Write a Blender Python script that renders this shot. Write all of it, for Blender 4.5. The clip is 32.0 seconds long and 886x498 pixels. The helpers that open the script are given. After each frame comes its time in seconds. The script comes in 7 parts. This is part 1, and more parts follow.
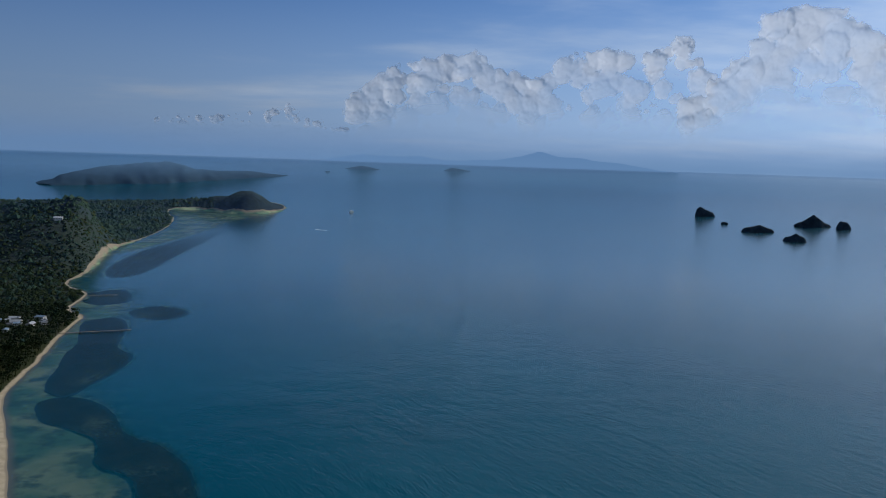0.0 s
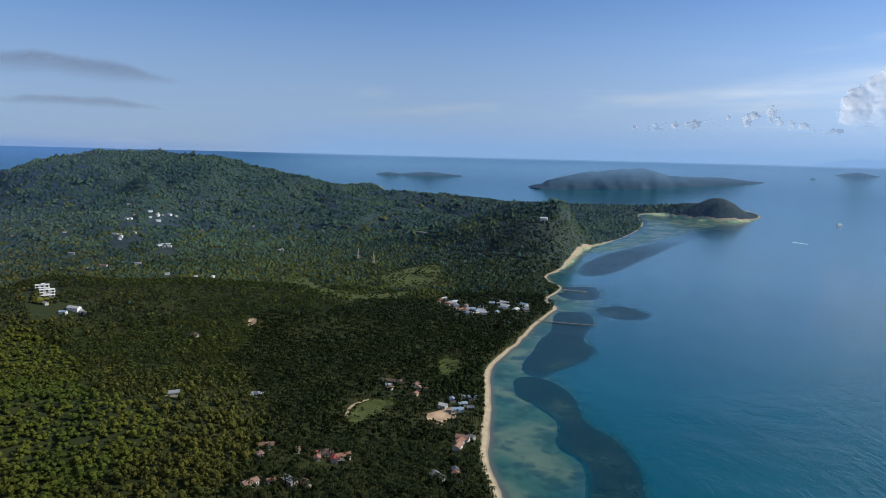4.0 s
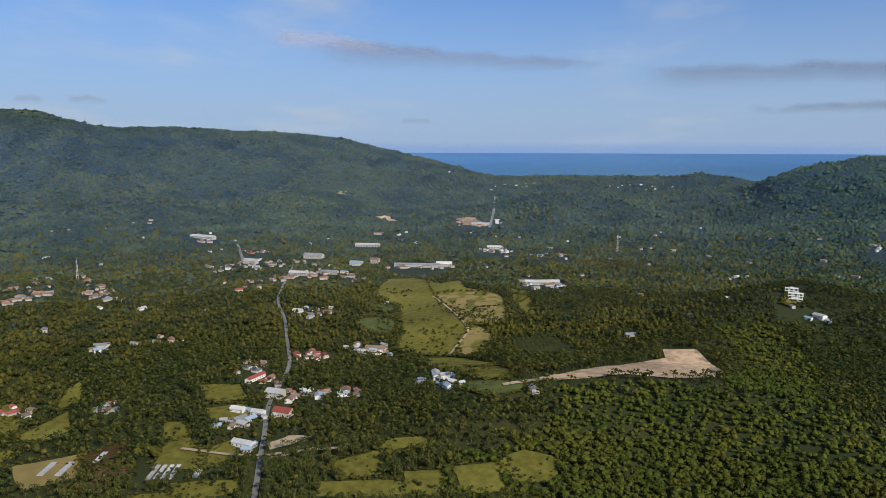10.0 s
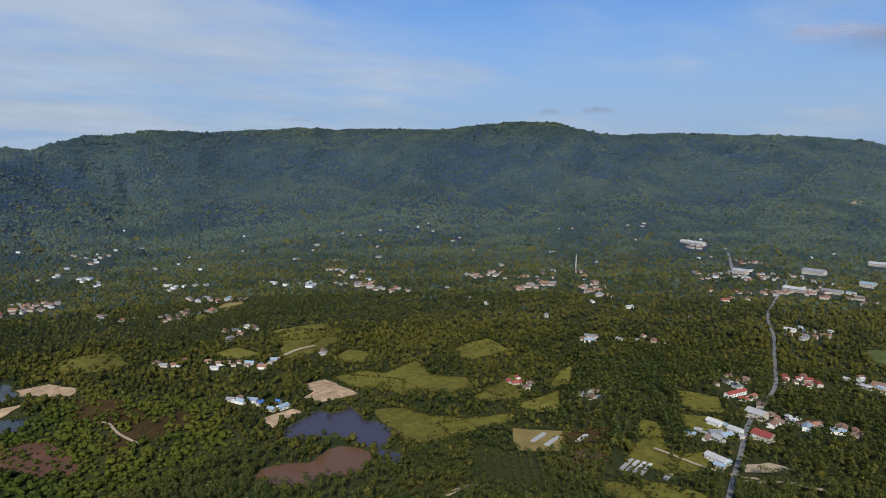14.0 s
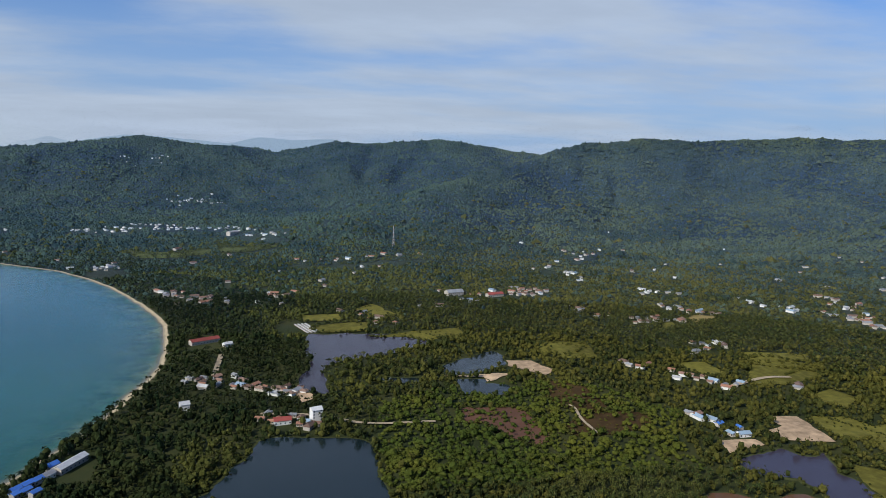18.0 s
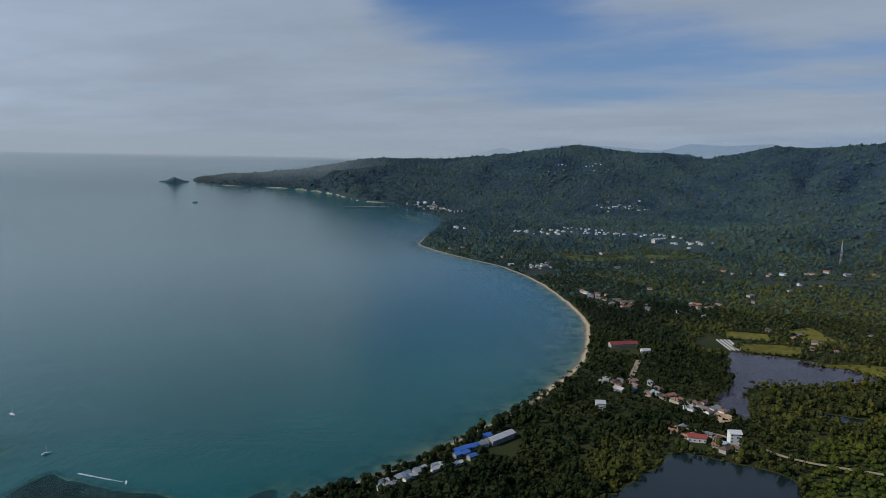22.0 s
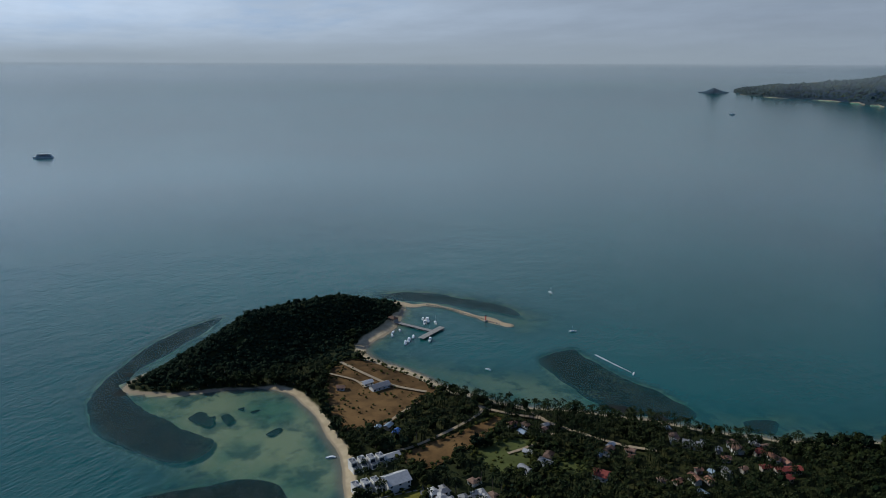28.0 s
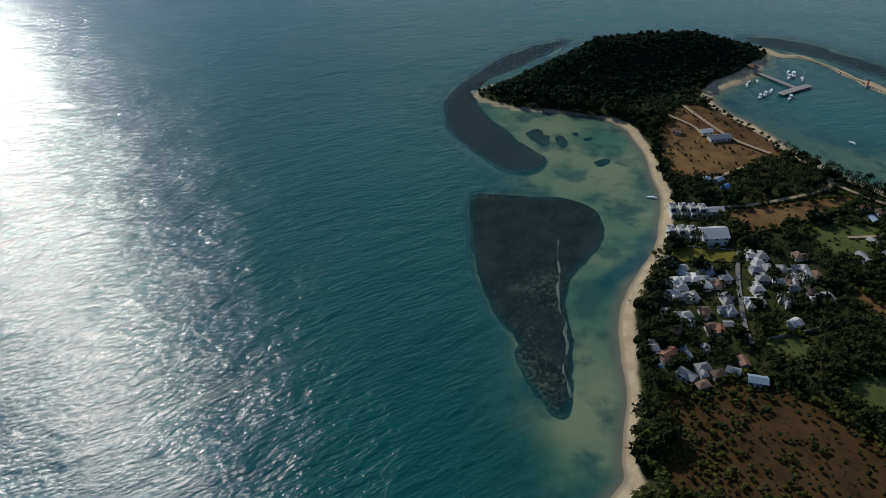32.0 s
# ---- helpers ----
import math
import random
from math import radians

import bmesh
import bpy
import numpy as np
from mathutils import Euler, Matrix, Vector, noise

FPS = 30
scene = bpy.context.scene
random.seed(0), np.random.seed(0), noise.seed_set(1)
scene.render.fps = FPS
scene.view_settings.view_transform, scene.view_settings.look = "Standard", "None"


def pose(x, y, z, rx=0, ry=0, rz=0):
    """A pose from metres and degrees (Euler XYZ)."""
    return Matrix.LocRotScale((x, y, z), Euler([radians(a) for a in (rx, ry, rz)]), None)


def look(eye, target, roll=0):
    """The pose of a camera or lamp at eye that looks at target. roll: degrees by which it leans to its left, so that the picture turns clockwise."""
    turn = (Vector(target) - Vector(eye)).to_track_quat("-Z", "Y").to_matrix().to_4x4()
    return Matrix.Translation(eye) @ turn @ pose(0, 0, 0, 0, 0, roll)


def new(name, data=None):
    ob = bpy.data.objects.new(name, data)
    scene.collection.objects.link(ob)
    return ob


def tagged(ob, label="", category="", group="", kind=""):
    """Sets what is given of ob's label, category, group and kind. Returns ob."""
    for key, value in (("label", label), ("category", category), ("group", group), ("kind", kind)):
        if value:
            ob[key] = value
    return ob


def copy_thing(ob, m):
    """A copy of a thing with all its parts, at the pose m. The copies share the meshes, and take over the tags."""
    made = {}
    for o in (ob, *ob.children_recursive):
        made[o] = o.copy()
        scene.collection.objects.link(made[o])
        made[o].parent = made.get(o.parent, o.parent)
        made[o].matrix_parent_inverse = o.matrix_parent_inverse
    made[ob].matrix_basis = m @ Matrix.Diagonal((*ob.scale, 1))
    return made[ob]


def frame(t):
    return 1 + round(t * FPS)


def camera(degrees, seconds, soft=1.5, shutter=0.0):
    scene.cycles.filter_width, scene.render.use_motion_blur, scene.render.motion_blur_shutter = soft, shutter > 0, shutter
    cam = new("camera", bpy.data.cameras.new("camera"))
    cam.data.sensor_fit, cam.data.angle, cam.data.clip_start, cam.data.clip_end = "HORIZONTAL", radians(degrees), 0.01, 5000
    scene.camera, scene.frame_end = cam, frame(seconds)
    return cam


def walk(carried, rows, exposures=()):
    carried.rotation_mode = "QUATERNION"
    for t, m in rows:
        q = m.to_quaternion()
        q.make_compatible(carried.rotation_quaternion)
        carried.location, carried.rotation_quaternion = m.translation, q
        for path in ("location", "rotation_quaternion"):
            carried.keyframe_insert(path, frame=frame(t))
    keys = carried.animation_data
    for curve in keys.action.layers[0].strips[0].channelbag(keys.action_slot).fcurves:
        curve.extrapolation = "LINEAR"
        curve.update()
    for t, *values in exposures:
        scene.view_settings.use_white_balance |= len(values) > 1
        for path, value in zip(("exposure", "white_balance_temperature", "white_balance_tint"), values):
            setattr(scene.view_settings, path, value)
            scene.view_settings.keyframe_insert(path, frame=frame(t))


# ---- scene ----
# The flight hangs over one spot near a beach and turns round it. (seconds, heading, pitch, lean)
EYE = (0.0, 0.0, 260.0)
ROWS = [
    (0, 0.00, -6.96, 1.90),    (0.5, 4.46, -7.01, 1.87),    (1, 9.19, -7.09, 1.84),    (1.5, 13.71, -7.17, 1.82),
    (2, 18.45, -7.26, 1.78),    (2.5, 22.96, -7.33, 1.73),    (3, 27.62, -7.42, 1.64),    (3.5, 32.16, -7.48, 1.54),
    (5.5, 50.76, -7.74, 1.19),    (6, 55.59, -7.79, 1.08),    (6.5, 60.12, -7.84, 0.96),    (7, 64.92, -7.86, 0.85),
    (7.5, 69.42, -7.88, 0.74),    (8, 74.18, -7.90, 0.63),    (8.5, 78.71, -7.90, 0.54),    (9, 83.59, -7.90, 0.44),
    (9.5, 88.22, -7.87, 0.32),    (10, 93.11, -7.84, 0.18),    (10.5, 97.75, -7.81, 0.05),    (11, 102.69, -7.77, -0.08),
    (11.5, 107.31, -7.71, -0.18),    (12, 112.21, -7.64, -0.26),    (12.5, 116.85, -7.58, -0.32),    (13, 121.81, -7.50, -0.39),
    (13.5, 126.33, -7.40, -0.43),    (14, 131.48, -7.32, -0.38),    (14.5, 135.98, -7.31, -0.22),    (16.5, 155.61, -7.30, 0.79),
    (17, 160.57, -7.04, 1.31),    (17.5, 164.67, -7.01, 1.63),    (18, 168.94, -7.06, 1.72),    (18.5, 173.01, -7.12, 1.70),
    (19, 177.29, -7.17, 1.64),    (19.5, 181.33, -7.20, 1.58),    (20, 185.61, -7.24, 1.50),    (20.5, 189.70, -7.27, 1.40),
    (21, 194.00, -7.28, 1.29),    (21.5, 198.11, -7.30, 1.18),    (22, 202.51, -7.30, 1.09),    (22.5, 206.67, -7.31, 1.01),
    (23, 211.11, -7.29, 0.94),    (23.5, 215.28, -7.25, 0.85),    (24, 219.69, -7.21, 0.75),    (24.5, 223.53, -7.15, 0.65),
    (25, 226.85, -7.10, 0.57),    (25.5, 229.98, -7.15, 0.50),    (27.5, 242.17, -12.28, 0.31),    (28, 243.70, -14.79, 0.19),
    (28.5, 247.06, -17.29, 0.04),    (29, 250.69, -19.91, -0.16),    (29.5, 254.17, -22.49, -0.40),    (30, 257.89, -25.14, -0.66),
    (30.5, 261.32, -27.66, -0.94),    (31, 265.25, -30.33, -1.25),    (31.5, 268.83, -32.92, -1.58),    (32, 273.02, -35.87, -1.94),

]

LENS = 64.0
cam = camera(LENS, 32.0, 0.85)


def aim(yaw, pitch, lean):
    a, p = radians(yaw), radians(pitch)
    way = Vector((-math.sin(a) * math.cos(p), math.cos(a) * math.cos(p), math.sin(p)))
    return look(EYE, Vector(EYE) + way * 100, lean)


walk(cam, [(t, aim(a, b, c)) for t, a, b, c in ROWS],
     [(0, -0.95, 5760, 9), (3, -0.32, 5920, 9), (6, 0.2, 6420, 10), (9, 0.08, 6400, 10), (13, -0.06, 6190, 9), (16, -0.02, 6150, 9), (20, -0.2, 5980, 9.5), (23, -0.80, 6150, 8), (25, -1.10, 6330, 8), (28, -0.74, 5930, 7), (29, -0.42, 5830, 6.5), (30, -0.14, 5780, 5.5), (31, -0.12, 5870, 5.5), (32, -0.68, 6150, 5)])

# ---- daylight ----
SUN_AZ, SUN_EL = 308.0, 34.0


def sun_way():
    a, e = radians(SUN_AZ), radians(SUN_EL)
    return Vector((-math.sin(a) * math.cos(e), math.cos(a) * math.cos(e), math.sin(e)))


class Nodes:
    """Short hand for a node tree."""

    def __init__(self, tree):
        self.tree = tree
        tree.nodes.clear()

    def add(self, kind, **given):
        n = self.tree.nodes.new("ShaderNode" + kind)
        for key, value in given.items():
            if key == "operation":
                n.operation = value
            elif key == "attribute_name":
                n.attribute_name = value
            else:
                n.inputs[key].default_value = value
        return n

    def link(self, a, b):
        self.tree.links.new(a, b)

    def math(self, op, a, b=None, c=None, clamp=False):
        n = self.tree.nodes.new("ShaderNodeMath")
        n.operation, n.use_clamp = op, clamp
        for i, v in enumerate((a, b, c)):
            if v is None:
                continue
            if isinstance(v, (int, float)):
                n.inputs[i].default_value = v
            else:
                self.link(v, n.inputs[i])
        return n.outputs[0]

    def mix(self, f, a, b, mode="MIX"):
        n = self.tree.nodes.new("ShaderNodeMix")
        n.data_type, n.blend_type = "RGBA", mode
        for sock, v in ((n.inputs[0], f), (n.inputs[6], a), (n.inputs[7], b)):
            if isinstance(v, (int, float)):
                sock.default_value = v
            elif isinstance(v, tuple):
                sock.default_value = (*v[:3], 1)
            else:
                self.link(v, sock)
        return n.outputs[2]

    def noise(self, vector, scale, detail=4, rough=0.55):
        n = self.add("TexNoise", Scale=scale, Detail=detail, Roughness=rough)
        if vector is not None:
            self.link(vector, n.inputs["Vector"])
        return n.outputs["Fac"]

    def span(self, value, a, b, lo=0.0, hi=1.0):
        n = self.tree.nodes.new("ShaderNodeMapRange")
        n.interpolation_type = "SMOOTHSTEP"
        self.link(value, n.inputs[0])
        for i, v in enumerate((a, b, lo, hi)):
            n.inputs[i + 1].default_value = v
        return n.outputs[0]


def make_world():
    w = bpy.data.worlds.new("sky")
    scene.world = w
    w.use_nodes = True
    g = Nodes(w.node_tree)
    co = g.add("TexCoord").outputs["Generated"]
    sep = g.add("SeparateXYZ")
    g.link(co, sep.inputs[0])
    up = g.math("MAXIMUM", sep.outputs[2], 0.004)
    dirn = g.add("CombineXYZ")
    g.link(sep.outputs[0], dirn.inputs[0])
    g.link(sep.outputs[1], dirn.inputs[1])
    g.link(up, dirn.inputs[2])
    sky = g.add("TexSky")
    sky.sky_type, sky.sun_disc = "NISHITA", False
    sky.sun_elevation, sky.sun_rotation = radians(SUN_EL), radians(-SUN_AZ)
    sky.air_density, sky.dust_density, sky.ozone_density, sky.altitude = 1.0, 1.0, 4.0, 200
    g.link(dirn.outputs[0], sky.inputs[0])
    # a thin high layer of cloud, drawn out in streaks
    flat = g.math("ADD", up, 0.10)
    lay = g.add("CombineXYZ")
    g.link(g.math("DIVIDE", sep.outputs[0], flat), lay.inputs[0])
    g.link(g.math("DIVIDE", sep.outputs[1], flat), lay.inputs[1])
    turn = g.add("Mapping")
    turn.inputs["Rotation"].default_value = (0, 0, 1.35)
    turn.inputs["Scale"].default_value = (0.55, 0.9, 1.0)
    g.link(lay.outputs[0], turn.inputs[0])
    n1 = g.noise(turn.outputs[0], 0.50, 7, 0.55)
    n1 = g.math("MULTIPLY_ADD", g.math("SUBTRACT", g.noise(turn.outputs[0], 2.4, 6, 0.52), 0.5), 0.20, n1)
    # the veil thickens towards the south-south-west
    thick = g.add("VectorMath", operation="DOT_PRODUCT")
    g.link(co, thick.inputs[0])
    thick.inputs[1].default_value = (0.574, -0.819, 0.0)
    thick = g.math("POWER", g.math("MAXIMUM", thick.outputs["Value"], 0.0), 2.0)
    toward = g.math("MULTIPLY_ADD", thick, 0.20, g.math("MULTIPLY", sep.outputs[0], 0.08))
    toward = g.math("MULTIPLY_ADD", g.math("MAXIMUM", sep.outputs[1], 0.0), -0.11, toward)
    # blue gaps in the cloud, south and fairly high
    for bearing, height, deep in ((207, 13.0, -0.26), (201, 11.5, -0.30), (195, 10.5, -0.32), (189, 9.5, -0.24), (183, 10.0, -0.16)):
        b, e = radians(bearing), radians(height)
        gap = g.add("VectorMath", operation="DOT_PRODUCT")
        g.link(dirn.outputs[0], gap.inputs[0])
        gap.inputs[1].default_value = (-math.sin(b) * math.cos(e), math.cos(b) * math.cos(e), math.sin(e))
        n1 = g.math("MULTIPLY_ADD", g.math("POWER", g.math("MAXIMUM", gap.outputs["Value"], 0.0), 280.0), deep, n1)
    cover = g.span(g.math("ADD", n1, toward), 0.38, 0.66, 0.0, 0.90)
    # overhead the sky is clearer
    cover = g.math("MULTIPLY", cover, g.span(up, 0.24, 0.55, 1.0, 0.30))
    low = g.span(up, 0.0, 0.30, 0.85, 0.0)
    dot = g.add("VectorMath", operation="DOT_PRODUCT")
    g.link(dirn.outputs[0], dot.inputs[0])
    dot.inputs[1].default_value = sun_way()
    glare = g.math("MULTIPLY_ADD", g.math("POWER", g.math("MAXIMUM", dot.outputs["Value"], 0.0), 1.8), 1.8, 1.0)
    veil = g.mix(low, g.mix(1.0, sky.outputs[0], (0.86, 1.14, 1.42), "MULTIPLY"), g.mix(1.0, (5.3, 6.3, 7.8), glare, "MULTIPLY"))
    cloud_tone = g.mix(1.0, (7.3, 7.5, 7.7), g.span(g.noise(turn.outputs[0], 1.3, 6, 0.6), 0.3, 0.7, 0.92, 1.07), "MULTIPLY")
    out = g.mix(cover, veil, g.mix(1.0, cloud_tone, glare, "MULTIPLY"))
    out = g.mix(1.0, out, (0.885, 0.97, 1.095), "MULTIPLY")
    bg = g.add("Background", Strength=0.075)
    g.link(out, bg.inputs[0])
    g.link(bg.outputs[0], g.add("OutputWorld").inputs[0])


make_world()
sun = new("sun", bpy.data.lights.new("sun", "SUN"))
sun.data.energy, sun.data.angle, sun.data.color = 4.8, radians(0.6), (1.0, 0.93, 0.82)
sun.matrix_world = look(sun_way() * 1000, (0, 0, 0))


# ---- materials ----
def surface(name, color, rough=0.8, spec=0.3, vary=0.25, scale=0.5, bump=0.0, metal=0.0, island=0.0, each=0.0):
    """A rough surface whose colour varies at two scales; island, each: variation from piece to piece and from thing to thing."""
    m = bpy.data.materials.new(name)
    m.use_nodes = True
    g = Nodes(m.node_tree)
    geo = g.add("NewGeometry")
    pos = geo.outputs["Position"]
    a = g.noise(pos, scale, 5)
    b = g.noise(pos, scale * 0.06, 3)
    f = g.math("ADD", g.math("MULTIPLY", a, 0.5), g.math("MULTIPLY", b, 0.5))
    dark = tuple(c * (1 - vary) for c in color)
    light = tuple(min(1, c * (1 + vary)) for c in color)
    col = g.mix(g.span(f, 0.3, 0.7), dark, light)
    if island:
        k = g.math("MULTIPLY_ADD", geo.outputs["Random Per Island"], 2 * island, 1 - island)
        col = g.mix(1.0, col, k, "MULTIPLY")
    if each:
        k = g.math("MULTIPLY_ADD", g.add("ObjectInfo").outputs["Random"], 2 * each, 1 - each)
        col = g.mix(1.0, col, k, "MULTIPLY")
    p = g.add("BsdfPrincipled", Roughness=rough, Metallic=metal)
    p.inputs["Specular IOR Level"].default_value = spec
    g.link(col, p.inputs["Base Color"])
    if bump:
        bn = g.add("Bump", Strength=0.5, Distance=bump)
        g.link(a, bn.inputs["Height"])
        g.link(bn.outputs[0], p.inputs["Normal"])
    g.link(p.outputs[0], g.add("OutputMaterial").inputs[0])
    return m


def leaves(name, a, b, c, rough=0.55, wide=1.0, speck=1.0):
    """Foliage: hue from crown to crown and slowly over the land."""
    m = bpy.data.materials.new(name)
    m.use_nodes = True
    g = Nodes(m.node_tree)
    geo = g.add("NewGeometry")
    pos = geo.outputs["Position"]
    big = g.noise(pos, 0.006 / wide, 4)
    fine = g.noise(pos, 0.55, 3)
    mid = g.noise(pos, 0.030 / wide, 4)
    col = g.mix(g.span(g.math("MULTIPLY_ADD", mid, 0.6, g.math("MULTIPLY", big, 0.4)), 0.40, 0.60), a, b)
    col = g.mix(g.span(geo.outputs["Random Per Island"], 0.5, 1.0, 0, 0.75 * speck), col, c)
    col = g.mix(1.0, col, g.span(fine, 0.25, 0.75, 1 - 0.5 * speck, 1 + 0.35 * speck), "MULTIPLY")
    # the north is tinted a cooler green, the south-east cooler and darker
    sep = g.add("SeparateXYZ")
    g.link(pos, sep.inputs[0])
    north_tint = g.span(g.math("MULTIPLY_ADD", sep.outputs[0], 0.25, sep.outputs[1]), 0.0, 650.0)
    col = g.mix(north_tint, col, g.mix(1.0, col, (0.88, 1.08, 1.12 if speck > 0.65 else 1.0), "MULTIPLY"))
    east = g.span(g.math("MULTIPLY_ADD", sep.outputs[1], -0.3, sep.outputs[0]), -100.0, 500.0)
    col = g.mix(east, col, g.mix(1.0, col, (0.80, 0.94, 1.08), "MULTIPLY"))
    p = g.add("BsdfPrincipled", Roughness=rough)
    p.inputs["Specular IOR Level"].default_value = 0.02
    g.link(col, p.inputs["Base Color"])
    g.link(p.outputs[0], g.add("OutputMaterial").inputs[0])
    return m


def water_surface(name, body, ripple=1.0, gloss=0.58):
    """Sea water: clear over the shallows (vertex attribute 'clear'), its own body colour in the deep, a rippled gloss on top."""
    m = bpy.data.materials.new(name)
    m.use_nodes = True
    g = Nodes(m.node_tree)
    pos = g.add("NewGeometry").outputs["Position"]
    deep = g.add("Attribute", attribute_name="clear").outputs["Fac"]
    big = g.noise(pos, 0.0016, 4)
    off = g.add("Attribute", attribute_name="offshore").outputs["Fac"]
    col = g.mix(off, body, tuple(x * k for x, k in zip(body, (8.0, 1.0, 1.08))))
    # greener water towards the south-east
    silt = g.add("Attribute", attribute_name="silt").outputs["Fac"]
    col = g.mix(silt, col, tuple(x * k for x, k in zip(body, (0.5, 1.0, 0.74))))
    col = g.mix(1.0, col, g.span(big, 0.3, 0.7, 0.85, 1.2), "MULTIPLY")
    # wind waves: crests drawn out along one direction
    crest = g.tree.nodes.new("ShaderNodeMapping")
    crest.vector_type = "TEXTURE"
    crest.inputs["Rotation"].default_value = (0, 0, radians(-60))
    crest.inputs["Scale"].default_value = (2.6, 1.0, 1.0)
    g.link(pos, crest.inputs[0])
    n1 = g.noise(crest.outputs[0], 0.11, 4, 0.6)
    n2 = g.noise(pos, 0.012, 3, 0.5)
    n3 = g.noise(crest.outputs[0], 0.42, 4, 0.6)
    h = g.math("ADD", g.math("ADD", g.math("MULTIPLY", n1, 1.2), g.math("MULTIPLY", n3, 0.62)), g.math("MULTIPLY", n2, 3.0))
    bn = g.add("Bump", Strength=0.5 * ripple, Distance=1.2)
    g.link(h, bn.inputs["Height"])
    calm = g.add("Attribute", attribute_name="calm").outputs["Fac"]
    # a smooth slick left behind by a boat
    across = g.add("VectorMath", operation="DOT_PRODUCT")
    along = g.add("VectorMath", operation="DOT_PRODUCT")
    g.link(pos, across.inputs[0])
    g.link(pos, along.inputs[0])
    across.inputs[1].default_value, along.inputs[1].default_value = (0.832, 0.555, 0), (0.555, -0.832, 0)
    off_line = g.math("ABSOLUTE", g.math("ADD", across.outputs["Value"], g.math("MULTIPLY_ADD", g.noise(pos, 0.035, 3), 10.0, -274.0)))
    slick = g.math("MULTIPLY", g.span(off_line, 1.5, 5.0, 0.58, 0.0), g.span(along.outputs["Value"], 70.0, 125.0, 1.0, 0.0))
    slick = g.math("MULTIPLY", slick, g.span(along.outputs["Value"], -20.0, 15.0))
    rough_sea = g.math("MULTIPLY", g.span(calm, 0.0, 1.0, 1.05 * ripple, 0.05 * ripple), g.math("SUBTRACT", 1.0, slick))
    # waves flattened to fit the view, except towards the sun's glints
    lee = g.add("Attribute", attribute_name="lee").outputs["Fac"]
    rough_sea = g.math("MULTIPLY", rough_sea, g.math("MULTIPLY_ADD", lee, -0.8, 1.0))
    g.link(rough_sea, bn.inputs["Strength"])
    p = g.add("BsdfPrincipled", Roughness=0.18, IOR=1.33)
    g.link(g.math("MULTIPLY_ADD", slick, 0.14, 0.18), p.inputs["Roughness"])
    g.link(g.span(calm, 0.0, 0.8, gloss, 0.5), p.inputs["Specular IOR Level"])
    # far from the eye a second gloss coat is added to brighten the sea
    g.link(g.span(calm, 0.0, 1.0, 0.0, 0.75), p.inputs["Coat Weight"])
    p.inputs["Coat Roughness"].default_value = 0.22
    p.inputs["Coat IOR"].default_value = 1.33
    g.link(col, p.inputs["Base Color"])
    g.link(bn.outputs[0], p.inputs["Normal"])
    g.link(bn.outputs[0], p.inputs["Coat Normal"])
    g.link(g.math("SUBTRACT", 1.0, deep), p.inputs["Alpha"])
    g.link(p.outputs[0], g.add("OutputMaterial").inputs[0])
    return m


def land_surface():
    """The ground: forest floor, dry and wet sand along the shore, the seabed below (vertex attribute 'shore': metres inland)."""
    m = bpy.data.materials.new("land")
    m.use_nodes = True
    g = Nodes(m.node_tree)
    pos = g.add("NewGeometry").outputs["Position"]
    shore = g.add("Attribute", attribute_name="shore").outputs["Fac"]
    beach = g.add("Attribute", attribute_name="beach").outputs["Fac"]
    n1, n2, n3 = g.noise(pos, 0.12, 5), g.noise(pos, 0.012, 4), g.noise(pos, 0.9, 3)
    floor = g.mix(g.span(n2, 0.35, 0.65), (0.024, 0.031, 0.009), (0.046, 0.046, 0.013))
    floor = g.mix(g.span(n1, 0.35, 0.7, 0, 0.6), floor, (0.028, 0.036, 0.010))
    # on hills and far off, haze is put into the floor colour as blue
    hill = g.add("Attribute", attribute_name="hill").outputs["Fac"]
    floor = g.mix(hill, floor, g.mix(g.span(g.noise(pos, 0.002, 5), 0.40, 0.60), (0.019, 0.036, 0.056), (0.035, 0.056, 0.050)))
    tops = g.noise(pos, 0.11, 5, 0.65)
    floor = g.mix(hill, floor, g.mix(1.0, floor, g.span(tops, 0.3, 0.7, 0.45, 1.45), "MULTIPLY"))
    sand = g.mix(g.span(n1, 0.3, 0.7), (0.42, 0.33, 0.20), (0.57, 0.46, 0.29))
    sand = g.mix(g.span(n3, 0.45, 0.8, 0, 0.3), sand, (0.34, 0.26, 0.18))
    bed = g.mix(g.span(n2, 0.40, 0.62), (0.13, 0.26, 0.14), (0.42, 0.47, 0.24))
    n4 = g.noise(pos, 0.035, 7, 0.62)
    bed = g.mix(g.span(n4, 0.45, 0.62, 0, 0.8), bed, (0.050, 0.105, 0.080))
    wet = (0.33, 0.26, 0.17)
    wob = g.math("MULTIPLY_ADD", n1, 6.0, -3.0)
    s2 = g.math("ADD", shore, wob)
    col = g.mix(g.span(shore, -9.0, -0.5), bed, wet)
    col = g.mix(g.span(shore, 0.3, 2.2), col, sand)
    col = g.mix(g.span(g.math("SUBTRACT", s2, beach), -1.0, 2.0), col, floor)
    p = g.add("BsdfPrincipled", Roughness=0.93)
    p.inputs["Specular IOR Level"].default_value = 0.15
    g.link(col, p.inputs["Base Color"])
    bn = g.add("Bump", Strength=0.5, Distance=0.6)
    g.link(g.math("MULTIPLY_ADD", g.math("MULTIPLY", tops, hill), 14.0, n1), bn.inputs["Height"])
    g.link(bn.outputs[0], p.inputs["Normal"])
    g.link(p.outputs[0], g.add("OutputMaterial").inputs[0])
    return m


